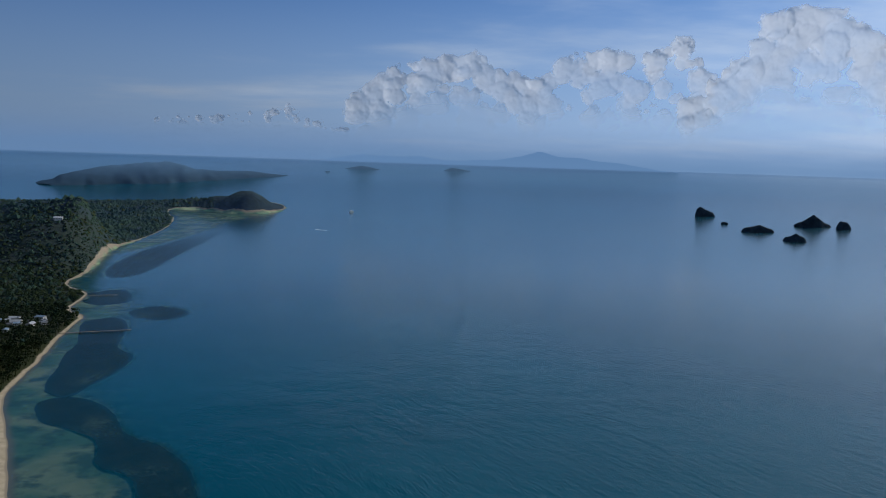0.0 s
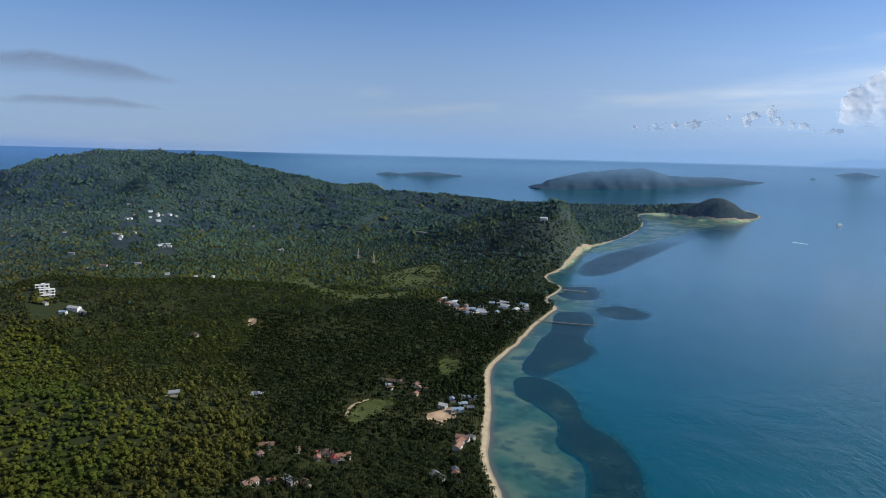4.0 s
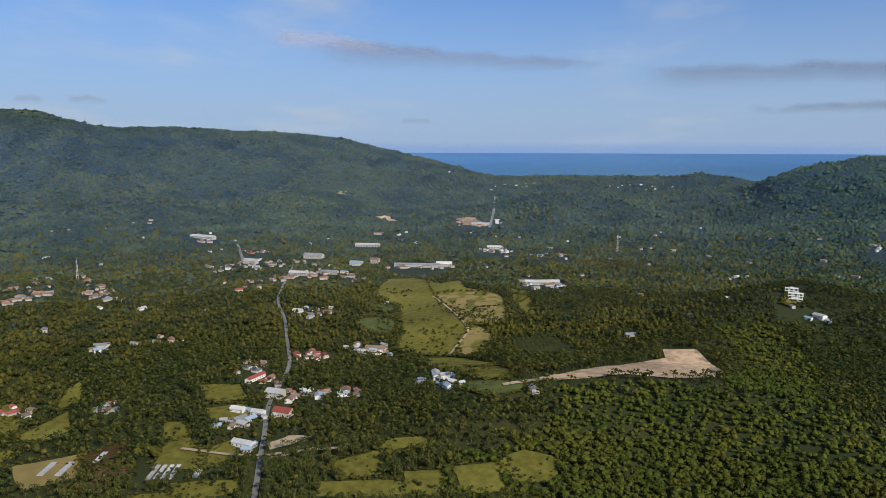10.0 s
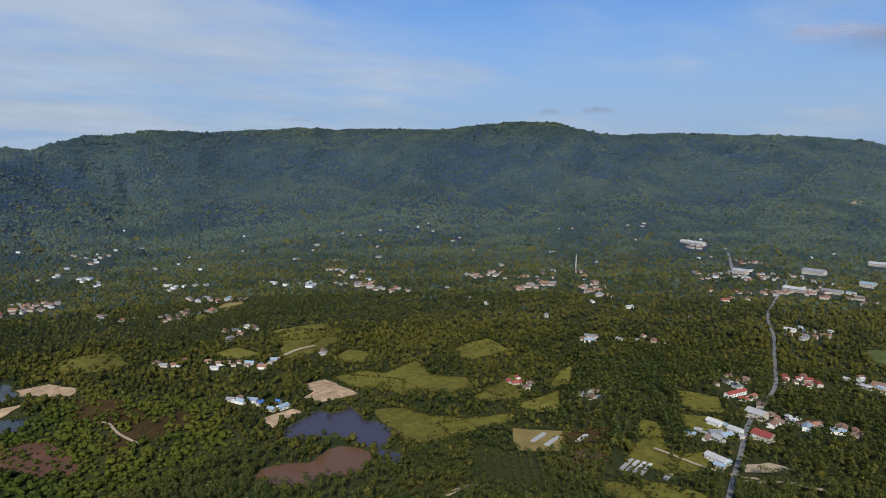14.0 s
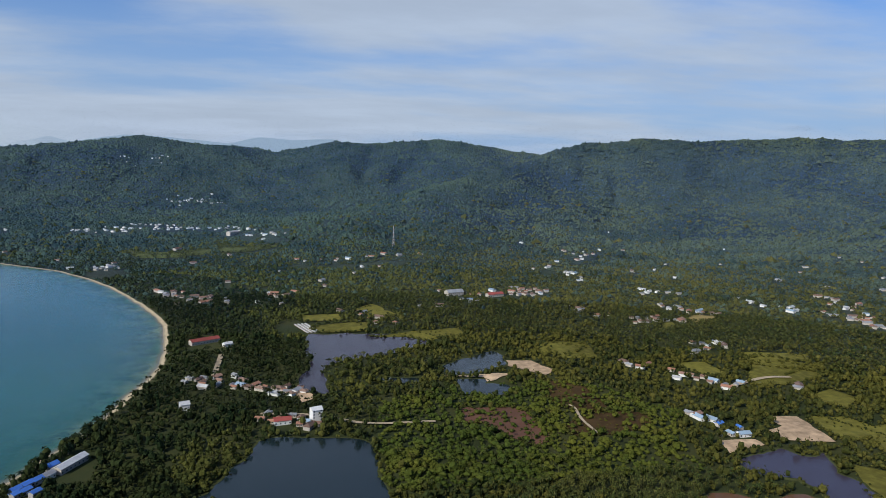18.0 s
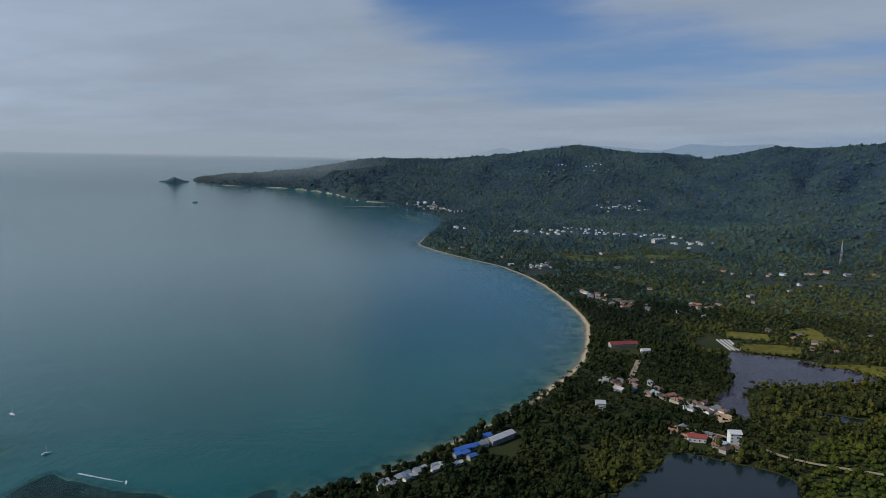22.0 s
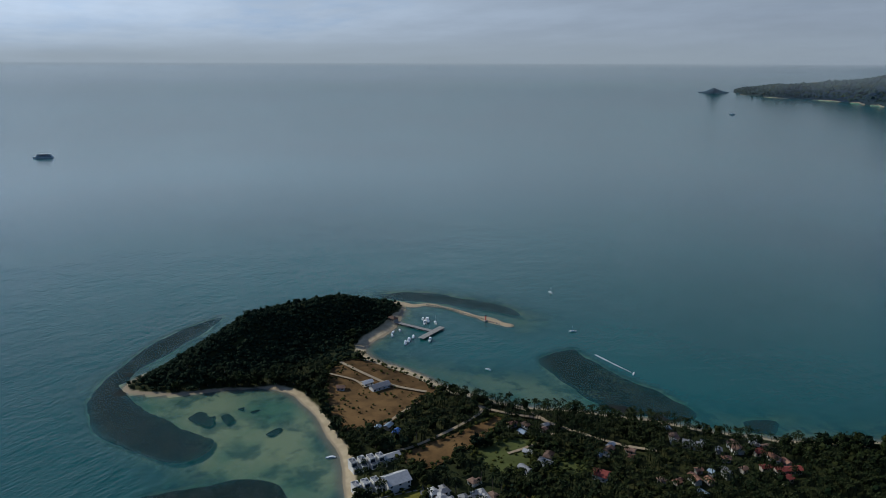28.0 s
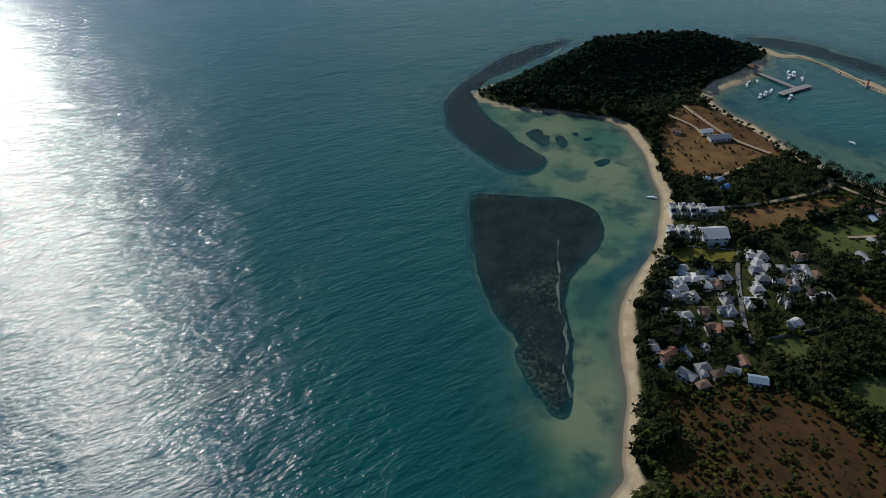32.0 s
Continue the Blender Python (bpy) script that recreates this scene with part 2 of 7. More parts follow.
def reef_surface():
    """Dark coral with pale sandy gaps in some places."""
    m = bpy.data.materials.new("reef")
    m.use_nodes = True
    g = Nodes(m.node_tree)
    pos = g.add("NewGeometry").outputs["Position"]
    speck = g.noise(pos, 0.45, 6, 0.65)
    where = g.noise(pos, 0.013, 4)
    gap = g.span(g.math("MULTIPLY_ADD", where, 0.9, speck), 1.03, 1.24)
    col = g.mix(g.span(g.math("MULTIPLY_ADD", speck, 0.5, g.math("MULTIPLY", g.noise(pos, 0.06, 5, 0.65), 0.5)), 0.36, 0.64), (0.006, 0.009, 0.010), (0.032, 0.034, 0.030))
    col = g.mix(gap, col, (0.10, 0.12, 0.075))
    p = g.add("BsdfPrincipled", Roughness=0.9)
    p.inputs["Specular IOR Level"].default_value = 0.05
    g.link(col, p.inputs["Base Color"])
    g.link(p.outputs[0], g.add("OutputMaterial").inputs[0])
    return m


LAND = land_surface()
SAND = surface("sand", (0.46, 0.35, 0.22), 0.95, 0.1, 0.15, 0.3)
REEF = reef_surface()
GRASS = surface("grass", (0.128, 0.114, 0.020), 0.9, 0.10, 0.45, 0.12)
BANK = surface("bank", (0.05, 0.055, 0.02), 0.95, 0.05, 0.4, 0.2)
STRAW = surface("straw_grass", (0.23, 0.170, 0.060), 0.95, 0.1, 0.25, 0.05)
MEADOW = surface("meadow_grass", (0.072, 0.084, 0.024), 0.9, 0.10, 0.45, 0.08)
PARCHED = surface("parched_ground", (0.135, 0.078, 0.030), 0.95, 0.1, 0.55, 0.10)
DRY = surface("dry_ground", (0.056, 0.033, 0.012), 0.95, 0.1, 0.45, 0.08)
BARE = surface("bare_soil", (0.43, 0.30, 0.18), 0.95, 0.1, 0.5, 0.11)
MUD = surface("red_soil", (0.125, 0.060, 0.036), 0.9, 0.2, 0.25, 0.05)
ASPHALT = surface("asphalt", (0.18, 0.17, 0.155), 0.9, 0.2, 0.2, 0.2)
TRACK = surface("dirt_track", (0.36, 0.28, 0.18), 0.95, 0.1, 0.2, 0.2)
RUBBLE = surface("coral_rubble", (0.17, 0.20, 0.15), 0.9, 0.1, 0.5, 0.6)
CONCRETE = surface("concrete", (0.31, 0.29, 0.26), 0.9, 0.2, 0.2, 0.5)
LEAF = leaves("leaves", (0.024, 0.031, 0.009), (0.069, 0.065, 0.013), (0.094, 0.082, 0.018), 0.7, 1.6, 0.85)
PALM = leaves("palm_fronds", (0.028, 0.040, 0.011), (0.054, 0.058, 0.013), (0.086, 0.079, 0.021), 0.6, 1.4)
# far foliage with haze put into its colour, bluer than the near leaves
HAZED_LEAF = leaves("hill_leaves", (0.024, 0.040, 0.036), (0.058, 0.076, 0.046), (0.068, 0.084, 0.049), 0.8, 4.0, 0.55)
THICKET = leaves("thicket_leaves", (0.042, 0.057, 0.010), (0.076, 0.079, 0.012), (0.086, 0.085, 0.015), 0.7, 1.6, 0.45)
CASUARINA = leaves("needle_leaves", (0.018, 0.028, 0.014), (0.026, 0.036, 0.016), (0.034, 0.040, 0.018), 0.8)
# shaded copies of the leaves and fronds, at about half their tone
SHADED_LEAF = leaves("dark_leaves", (0.012, 0.020, 0.007), (0.028, 0.032, 0.009), (0.046, 0.045, 0.012), 0.7, 1.6, 0.9)
SHADED_PALM = leaves("dark_fronds", (0.013, 0.020, 0.007), (0.026, 0.030, 0.009), (0.042, 0.040, 0.013), 0.6, 1.4)
BARK = surface("bark", (0.20, 0.16, 0.12), 0.9, 0.2, 0.3, 2.0)
SEA = water_surface("sea_water", (0.001, 0.075, 0.096))
POND = water_surface("pond_water", (0.010, 0.018, 0.020), 0.10)
LILAC = water_surface("flood_water", (0.042, 0.036, 0.052), 0.10, 0.3)
MUDDY = water_surface("muddy_water", (0.115, 0.058, 0.030), 0.10, 0.2)
WHITE = surface("white_plaster", (0.62, 0.60, 0.55), 0.8, 0.3, 0.10, 1.5, each=0.10)
CREAM = surface("cream_plaster", (0.38, 0.34, 0.28), 0.8, 0.3, 0.15, 1.5, each=0.15)
ROOFS = {
    "terracotta": surface("terracotta_tiles", (0.28, 0.14, 0.09), 0.85, 0.2, 0.25, 1.2, each=0.2),
    "red": surface("red_tiles", (0.27, 0.065, 0.05), 0.8, 0.2, 0.2, 1.2, each=0.2),
    "grey": surface("grey_sheet_roof", (0.22, 0.22, 0.22), 0.6, 0.4, 0.25, 1.0, each=0.3),
    "white": surface("white_sheet_roof", (0.42, 0.41, 0.39), 0.6, 0.4, 0.2, 0.6, each=0.25),
    "blue": surface("blue_sheet_roof", (0.06, 0.16, 0.46), 0.6, 0.4, 0.15, 1.0, each=0.15),
    "rust": surface("rusty_sheet_roof", (0.20, 0.12, 0.085), 0.8, 0.2, 0.4, 0.8, each=0.3),
    "brown": surface("brown_tiles", (0.17, 0.11, 0.08), 0.85, 0.2, 0.25, 1.2, each=0.25),
    "pale": surface("pale_blue_sheet_roof", (0.24, 0.31, 0.37), 0.6, 0.4, 0.15, 1.0, each=0.15),
}
PANE = surface("window_glass", (0.03, 0.04, 0.05), 0.08, 0.6, 0.1, 1.0)
DOOR = surface("door_wood", (0.18, 0.10, 0.06), 0.6, 0.3, 0.2, 2.0)
STEEL = surface("painted_steel", (0.55, 0.52, 0.50), 0.5, 0.5, 0.15, 1.0)
RED_STEEL = surface("red_painted_steel", (0.55, 0.10, 0.06), 0.5, 0.4, 0.15, 1.0)
TIMBER = surface("weathered_timber", (0.28, 0.22, 0.16), 0.9, 0.2, 0.3, 0.8, each=0.2)
HULL = surface("white_hull", (0.80, 0.80, 0.78), 0.35, 0.5, 0.08, 1.0)
FOAM = surface("foam", (0.50, 0.55, 0.56), 0.9, 0.2, 0.2, 0.4)
ROCK = surface("grey_rock", (0.22, 0.20, 0.17), 0.9, 0.2, 0.4, 0.1)


# ---- making things ----
def mesh_of(name, verts, faces):
    """A mesh from arrays of vertices and of triangles or quads."""
    me = bpy.data.meshes.new(name)
    v, f = np.asarray(verts, np.float32), np.asarray(faces, np.int32)
    k = f.shape[1]
    me.vertices.add(len(v))
    me.vertices.foreach_set("co", v.ravel())
    me.loops.add(f.size)
    me.loops.foreach_set("vertex_index", f.ravel())
    me.polygons.add(len(f))
    me.polygons.foreach_set("loop_start", np.arange(len(f), dtype=np.int32) * k)
    me.polygons.foreach_set("loop_total", np.full(len(f), k, np.int32))
    me.polygons.foreach_set("use_smooth", np.zeros(len(f), bool))
    me.update(calc_edges=True)
    return me


def solid(name, verts, faces, material, smooth=False):
    me = mesh_of(name, verts, faces)
    me.materials.append(material)
    if smooth:
        me.polygons.foreach_set("use_smooth", np.ones(len(me.polygons), bool))
    return new(name, me)


def value_noise(x, y, seed=0):
    xi, yi = np.floor(x).astype(np.int64), np.floor(y).astype(np.int64)
    u, v = x - xi, y - yi
    u, v = u * u * (3 - 2 * u), v * v * (3 - 2 * v)

    def h(i, j):
        n = (i * 374761393 + j * 668265263 + seed * 982451653) & 0x7FFFFFFF
        n = ((n ^ (n >> 13)) * 1274126177) & 0x7FFFFFFF
        return ((n ^ (n >> 16)) & 0xFFFF) / 65535.0

    return (h(xi, yi) * (1 - u) + h(xi + 1, yi) * u) * (1 - v) + (h(xi, yi + 1) * (1 - u) + h(xi + 1, yi + 1) * u) * v


def fbm(x, y, size, seed=0, octaves=4):
    """Smooth noise from -1 to 1."""
    s, a, tot = 0.0, 1.0, 0.0
    for k in range(octaves):
        s = s + a * value_noise(x / size * 2 ** k + 17.3 * k, y / size * 2 ** k - 9.1 * k, seed + k)
        tot += a
        a *= 0.5
    return 2 * s / tot - 1


def smooth_line(points, steps=5, closed=False):
    """A soft curve through the points."""
    p = np.array(points, float)
    n = len(p)
    out = []
    for i in range(n if closed else n - 1):
        if closed:
            a, b, c, d = p[i - 1], p[i], p[(i + 1) % n], p[(i + 2) % n]
        else:
            a, b, c, d = p[max(i - 1, 0)], p[i], p[i + 1], p[min(i + 2, n - 1)]
        for k in range(steps):
            t = k / steps
            out.append(0.5 * (2 * b + (c - a) * t + (2 * a - 5 * b + 4 * c - d) * t * t + (3 * b - a - 3 * c + d) * t ** 3))
    if not closed:
        out.append(p[-1])
    return np.array(out)


def to_line(x, y, line, closed=False):
    """Distance to a line of points, and how far along it (in points) the nearest place is."""
    best, where = np.full(np.shape(x), 1e18), np.zeros(np.shape(x))
    n = len(line)
    for i in range(n if closed else n - 1):
        a, b = line[i][:2], line[(i + 1) % n][:2]
        dx, dy = b[0] - a[0], b[1] - a[1]
        t = np.clip(((x - a[0]) * dx + (y - a[1]) * dy) / max(dx * dx + dy * dy, 1e-9), 0, 1)
        d = (x - a[0] - t * dx) ** 2 + (y - a[1] - t * dy) ** 2
        m = d < best
        best, where = np.where(m, d, best), np.where(m, i + t, where)
    return np.sqrt(best), where


def inside(x, y, ring):
    r = np.zeros(np.shape(x), bool)
    for i in range(len(ring)):
        (x0, y0), (x1, y1) = ring[i - 1][:2], ring[i][:2]
        if y0 == y1:
            continue
        r ^= ((y0 > y) != (y1 > y)) & (x < (x1 - x0) * (y - y0) / (y1 - y0) + x0)
    return r


def soft(x, a, b):
    t = np.clip((x - a) / (b - a), 0, 1)
    return t * t * (3 - 2 * t)


# ---- the lie of the land ----
FLAT, EDGE = 2600.0, 4940.0
DIP = math.degrees(math.atan(EYE[2] / FLAT))


def sea_level(r):
    """The sea is level round the spot; far out the sheet lifts towards the horizon."""
    dip = DIP - (DIP - 0.12) / (EDGE - FLAT) * (r - FLAT)
    return np.where(r < FLAT, 0.0, EYE[2] - r * np.tan(np.radians(dip)))


EAST_COAST = [(181, -57), (110, 10), (20, 120), (-120, 290), (-300, 478), (-340, 536), (-382, 602), (-440, 690), (-468, 745), (-485, 818),
              (-520, 930), (-548, 1029), (-563, 1092), (-606, 1135), (-620, 1172), (-648, 1274), (-714, 1337), (-748, 1401),
              (-762, 1486), (-800, 1606), (-858, 1772), (-895, 1900), (-906, 2031), (-934, 2264), (-997, 2566), (-1070, 2785),
              (-1173, 2992), (-1093, 3067), (-882, 3018), (-777, 3058), (-725, 3200), (-800, 3380), (-1059, 3400), (-1315, 3256)]
NORTH_COAST = [(-1631, 3108), (-1850, 2990), (-2030, 2930), (-2176, 2853), (-2434, 2808), (-2625, 2914), (-2734, 2921), (-2800, 2734),
               (-3100, 2400), (-3745, 1492), (-4050, 1168), (-4181, 520), (-4210, -60), (-4700, -700), (-4840, -1400)]
WEST_EDGE = [(-4500, -2400), (-3900, -3300), (-3000, -4100), (-2000, -4600), (-900, -4850), (200, -4850), (1300, -4700), (2200, -4150)]
SOUTH_COAST = [(2760, -3330), (2800, -3130), (2685, -3058), (2490, -3117), (2255, -3220), (1960, -3215), (1718, -3090), (1568, -3104),
               (1456, -3001), (1211, -2832), (1081, -2586), (918, -2041), (858, -1909), (681, -1751), (521, -1636), (377, -1451),
               (278, -1268), (225, -1151), (204, -1080), (182, -952), (176, -868), (188, -773), (199, -685), (215, -630),
               (240, -540), (275, -460), (318, -397), (360, -357), (390, -325), (420, -285), (445, -262), (478, -244), (526, -226), (564, -206)]
POINT_COAST = [(590, -212), (620, -250), (650, -272), (684, -288), (703, -262), (706, -200), (678, -110), (632, -48), (600, -8), (582, -8), (566, -34), (557, -68),
               (548, -100), (528, -121), (502, -127), (458, -130), (419, -128), (372, -117), (343, -104), (316, -88), (288, -79),
               (261, -75), (240, -75), (218, -69), (199, -64)]
COAST = smooth_line(EAST_COAST + NORTH_COAST + WEST_EDGE + SOUTH_COAST + POINT_COAST, 3, True)

# crests of the hills: (x, y, height of the crest), and the width of the flank
HILLS = {}


def hill(name, width, *crest):
    HILLS[name] = (crest, width)


hill('dome', 950, (-3254, 1289, 115), (-3009, 1355, 192), (-2854, 1447, 241), (-2653, 1604, 245), (-2530, 1612, 230), (-2356, 1691, 235), (-2279, 1793, 201), (-2139, 1883, 165), (-1997, 1963, 131))
hill('dome_tail', 420, (-1926, 1892, 125), (-1747, 2124, 112), (-1554, 2329, 90))
hill('dome_spur', 520, (-2500, 1560, 215), (-2200, 1300, 130), (-1950, 1080, 55))
hill('coast_knoll', 330, (-1200, 2000, 105), (-1059, 1871, 122), (-869, 1746, 148), (-830, 1700, 140), (-1036, 1652, 128), (-1200, 1600, 70))
hill('headland', 170, (-1255, 3106, 49), (-1085, 3117, 66), (-957, 3106, 88), (-841, 3088, 120), (-780, 3108, 85))
hill('far_cone', 260, (-3641, 660, 118), (-3585, 915, 134), (-3543, 1065, 162), (-3505, 1187, 143), (-3457, 1319, 112))
hill('west_range', 1500, (-4200, 9, 116), (-4147, -158, 144), (-4034, -357, 213), (-3960, -561, 266), (-3929, -750, 326), (-3826, -1165, 361), (-3682, -1562, 376), (-3521, -1898, 372), (-3277, -2114, 439), (-3157, -2290, 446), (-3080, -2706, 415))
hill('south_range', 1400, (-3155, -2772, 419), (-2849, -3086, 425), (-2388, -3209, 426), (-2052, -3316, 396), (-1741, -3378, 400))
hill('near_ridge', 800, (-2120, -3154, 401), (-1722, -3161, 382), (-1338, -3126, 366), (-1073, -3015, 319), (-800, -2787, 244), (-523, -2547, 173), (-299, -2331, 100))
hill('summit_spur', 620, (-3157, -2290, 440), (-2758, -2313, 377), (-2427, -2236, 279), (-2100, -2000, 165), (-1781, -1754, 63))
hill('mid_spur', 600, (-3683, -1562, 373), (-3190, -1440, 259), (-2685, -1339, 131), (-2201, -1186, 40))
hill('north_spur', 600, (-3831, -731, 318), (-3224, -704, 194), (-2713, -691, 90))
hill('back_hill', 1100, (-1314, -4094, 315), (-1059, -4168, 350), (-757, -4131, 381), (-361, -4134, 340), (-160, -4097, 353), (5, -4100, 308))
hill('bay_hill', 900, (289, -4140, 295), (531, -4015, 306), (822, -3915, 344), (1048, -3860, 309), (1272, -3850, 283), (1523, -3800, 253), (1899, -3700, 250))
hill('cape_hill', 330, (1899, -3746, 253), (2131, -3619, 209), (2244, -3550, 161), (2383, -3459, 168), (2517, -3362, 136), (2691, -3264, 150), (2770, -3210, 118))
hill('point_hill', 75, (600, -25, 12), (612, -62, 28), (631, -108, 38), (655, -152, 36), (665, -212, 30), (675, -250, 18))
hill('mound', 210, (-710, 44, 26), (-698, 133, 30), (-673, 234, 32), (-595, 302, 28), (-504, 311, 14))
hill('villa_hill', 220, (-936, 304, 22), (-1060, 418, 42), (-1097, 492, 52), (-1049, 553, 44), (-999, 658, 38), (-897, 749, 28), (-771, 818, 14))
hill('low_hill', 500, (-2592, 198, 102), (-2570, 392, 118), (-2553, 492, 99), (-2400, 560, 50))


def land_side(x, y):
    """Distance from the shore, positive on land."""
    d, _ = to_line(x, y, COAST, True)
    d = np.where(inside(x, y, COAST), d, -d)
    return d + 3.0 * fbm(x, y, 30, 5, 2)


def hills(x, y, base):
    wx = x + 90 * fbm(x, y, 420, 31, 3)
    wy = y + 90 * fbm(x, y, 420, 47, 3)
    gully = 0.5 * np.abs(fbm(x, y, 230, 83, 3)) + 0.75 * np.abs(fbm(x + 0.5 * (wx - x), y + 0.5 * (wy - y), 520, 11, 4))
    top = np.zeros(np.shape(x))
    for line, width in HILLS.values():
        near = width > 250
        d, s = to_line(wx if near else x, wy if near else y, line)
        hz = np.interp(s, np.arange(len(line)), [p[2] for p in line])
        u = np.clip(d / width, 0, 1)
        form = (1 - u) ** 2 * (1 + 2 * u) * 0.55 + 0.45 * (1 - u) ** 2
        rise = np.maximum(hz - base, 0) * form
        rise *= 1 - 1.9 * (0.30 - np.minimum(gully, 0.30)) * np.minimum(1, 2.6 * u) * (1 if near else 0.2)
        top = np.maximum(top, rise)
    return top


def ground_height(x, y):
    r = np.hypot(x, y)
    base = sea_level(r)
    s = land_side(x, y)
    land = soft(s, 0, 18) * 1.6 + soft(s, 10, 350) * 5 + soft(s, 60, 400) * 2.5 * fbm(x, y, 160, 3)
    up = hills(x, y, base) * soft(s, -12, 60) ** 0.8
    sea = -np.clip(-s * 0.035, 0, 9)
    return base + np.where(s > 0, land + up, sea), s


NR, NA = 290, 900
R_IN = 70.0
radii = R_IN * (EDGE / R_IN) ** (np.arange(NR) / (NR - 1))
turns = np.arange(NA) / NA * 2 * math.pi
GX, GY = -np.sin(turns)[:, None] * radii, np.cos(turns)[:, None] * radii
GZ, GS = ground_height(GX, GY)


def at(grid, x, y):
    """A value of the land's grid at places."""
    r = np.clip(np.hypot(x, y), R_IN, EDGE)
    i = np.clip(np.log(r / R_IN) / math.log(EDGE / R_IN) * (NR - 1), 0, NR - 1.001)
    j = (np.arctan2(-x, y) / (2 * math.pi) * NA) % NA
    i0, j0 = np.floor(i).astype(int), np.floor(j).astype(int) % NA
    a, b, j1 = i - i0, j - np.floor(j), (j0 + 1) % NA
    return (grid[j0, i0] * (1 - a) + grid[j0, i0 + 1] * a) * (1 - b) + (grid[j1, i0] * (1 - a) + grid[j1, i0 + 1] * a) * b


def wheel_faces():
    j, i = np.meshgrid(np.arange(NA), np.arange(NR - 1), indexing="ij")
    j1 = (j + 1) % NA
    return np.stack([j * NR + i, j1 * NR + i, j1 * NR + i + 1, j * NR + i + 1], -1).reshape(-1, 4)[:, ::-1]


def sheet(name, z, material):
    """The wheel-shaped sheet with its middle closed."""
    v = np.stack([GX, GY, z], -1).reshape(-1, 3)
    v = np.concatenate([v, [(0, 0, z[:, 0].mean())]])
    j = np.arange(0, NA, 2)
    hub = np.column_stack([np.full(len(j), NA * NR), j * NR, (j + 1) % NA * NR, (j + 2) % NA * NR])
    return solid(name, v, np.concatenate([wheel_faces(), hub]), material, True)



# ---- what lies on the land, in plan ----
FIELDS, PONDS, ROADS, REEFS, STREETS, FAINT, THICKETS = [], [], [], [], [], [], []


def field(sort, *ring):
    FIELDS.append((sort, ring))


def pond(sort, *ring):
    PONDS.append((sort, ring))


def lane(sort, width, *line):
    ROADS.append((sort, width, line))


def street(style, count, *line):
    STREETS.append((style, count, line))


field('grass', (-1327, 48), (-1247, 86), (-1090, 84), (-1112, 63))
field('meadow', (-1069, 922), (-1076, 984), (-1008, 938), (-856, 895), (-827, 1008), (-771, 903), (-779, 851), (-819, 810), (-963, 844))
field('meadow', (-973, 1088), (-993, 1220), (-971, 1292), (-858, 1130), (-872, 1019))
field('meadow', (-521, 699), (-507, 723), (-470, 666), (-484, 652))
field('bare', (-419, 539), (-411, 574), (-388, 553), (-390, 524), (-405, 526))
field('meadow', (-467, 478), (-487, 527), (-464, 547), (-446, 520), (-449, 474))
field('grass', (-561, -273), (-625, -276), (-574, -247), (-563, -227), (-528, -225), (-526, -262))
field('mud', (-502, -304), (-532, -302), (-526, -278), (-503, -280))
field('grass', (-510, -125), (-521, -65), (-505, -29), (-495, -28), (-488, -120))
field('grass', (-502, -237), (-508, -186), (-483, -173), (-480, -227))
field('grass', (-481, -259), (-500, -203), (-473, -188), (-456, -241))
field('grass', (-601, -465), (-660, -477), (-653, -456), (-592, -435))
field('grass', (-596, -866), (-691, -851), (-654, -815), (-582, -820))
field('meadow', (467, -1951), (398, -1897), (315, -1915), (255, -1950), (244, -1859), (375, -1794))
field('meadow', (240, -2100), (214, -1990), (80, -1975), (87, -1926), (200, -1880), (235, -1960))
field('dry', (237, -93), (246, -112), (249, -140), (241, -150), (229, -164), (219, -173), (200, -178), (167, -181), (179, -83), (210, -91))
field('grass', (358, -121), (354, -159), (342, -156), (342, -119))
field('grass', (338, -247), (342, -271), (332, -269), (330, -247))
field('parched', (560, -176), (560, -197), (536, -211), (494, -229), (473, -231), (465, -214), (442, -174), (447, -142), (501, -146), (548, -164))
field('grass', (-543, -21), (-551, 24), (-505, 18), (-504, -12))
field('grass', (-659, -273), (-675, -238), (-632, -209), (-625, -250))
field('dry', (-1674, 265), (-1669, 375), (-1540, 321), (-1542, 257))
field('grass', (-342, -944), (-398, -942), (-381, -857), (-330, -863))
field('grass', (-577, -812), (-653, -793), (-629, -752), (-571, -729), (-519, -732))
field('grass', (-695, -601), (-769, -601), (-744, -543), (-670, -551))
field('grass', (-703, -438), (-743, -440), (-676, -407), (-644, -416))
field('dry', (-543, -332), (-584, -308), (-540, -296), (-516, -315))
field('grass', (-558, -236), (-589, -219), (-547, -198), (-526, -222))
field('mud', (-505, -309), (-529, -289), (-514, -271), (-481, -294))
field('dry', (-274, -765), (-312, -746), (-313, -672), (-277, -667), (-258, -712))
field('straw', (-521, -377), (-549, -336), (-510, -312), (-482, -340))
field('grass', (-333, -944), (-393, -933), (-342, -872), (-308, -888))
field('dry', (-257, -639), (-305, -661), (-345, -654), (-326, -615), (-252, -603))
field('grass', (-1387, -186), (-1397, -135), (-1350, -80), (-1380, -44), (-1297, -24), (-1259, 32), (-1146, 45), (-1052, 39), (-1009, 9), (-953, 18), (-905, 13), (-831, -5), (-847, -42), (-873, -106), (-890, -110), (-969, -109), (-1038, -122), (-1112, -132), (-1246, -191))
field('straw', (-1228, -78), (-1270, -27), (-1252, 32), (-1146, 44), (-1060, 39), (-1023, -5), (-1006, -19), (-1080, -35))
field('straw', (-1000, -15), (-1002, 6), (-953, 18), (-905, 13), (-833, -5), (-854, -31))
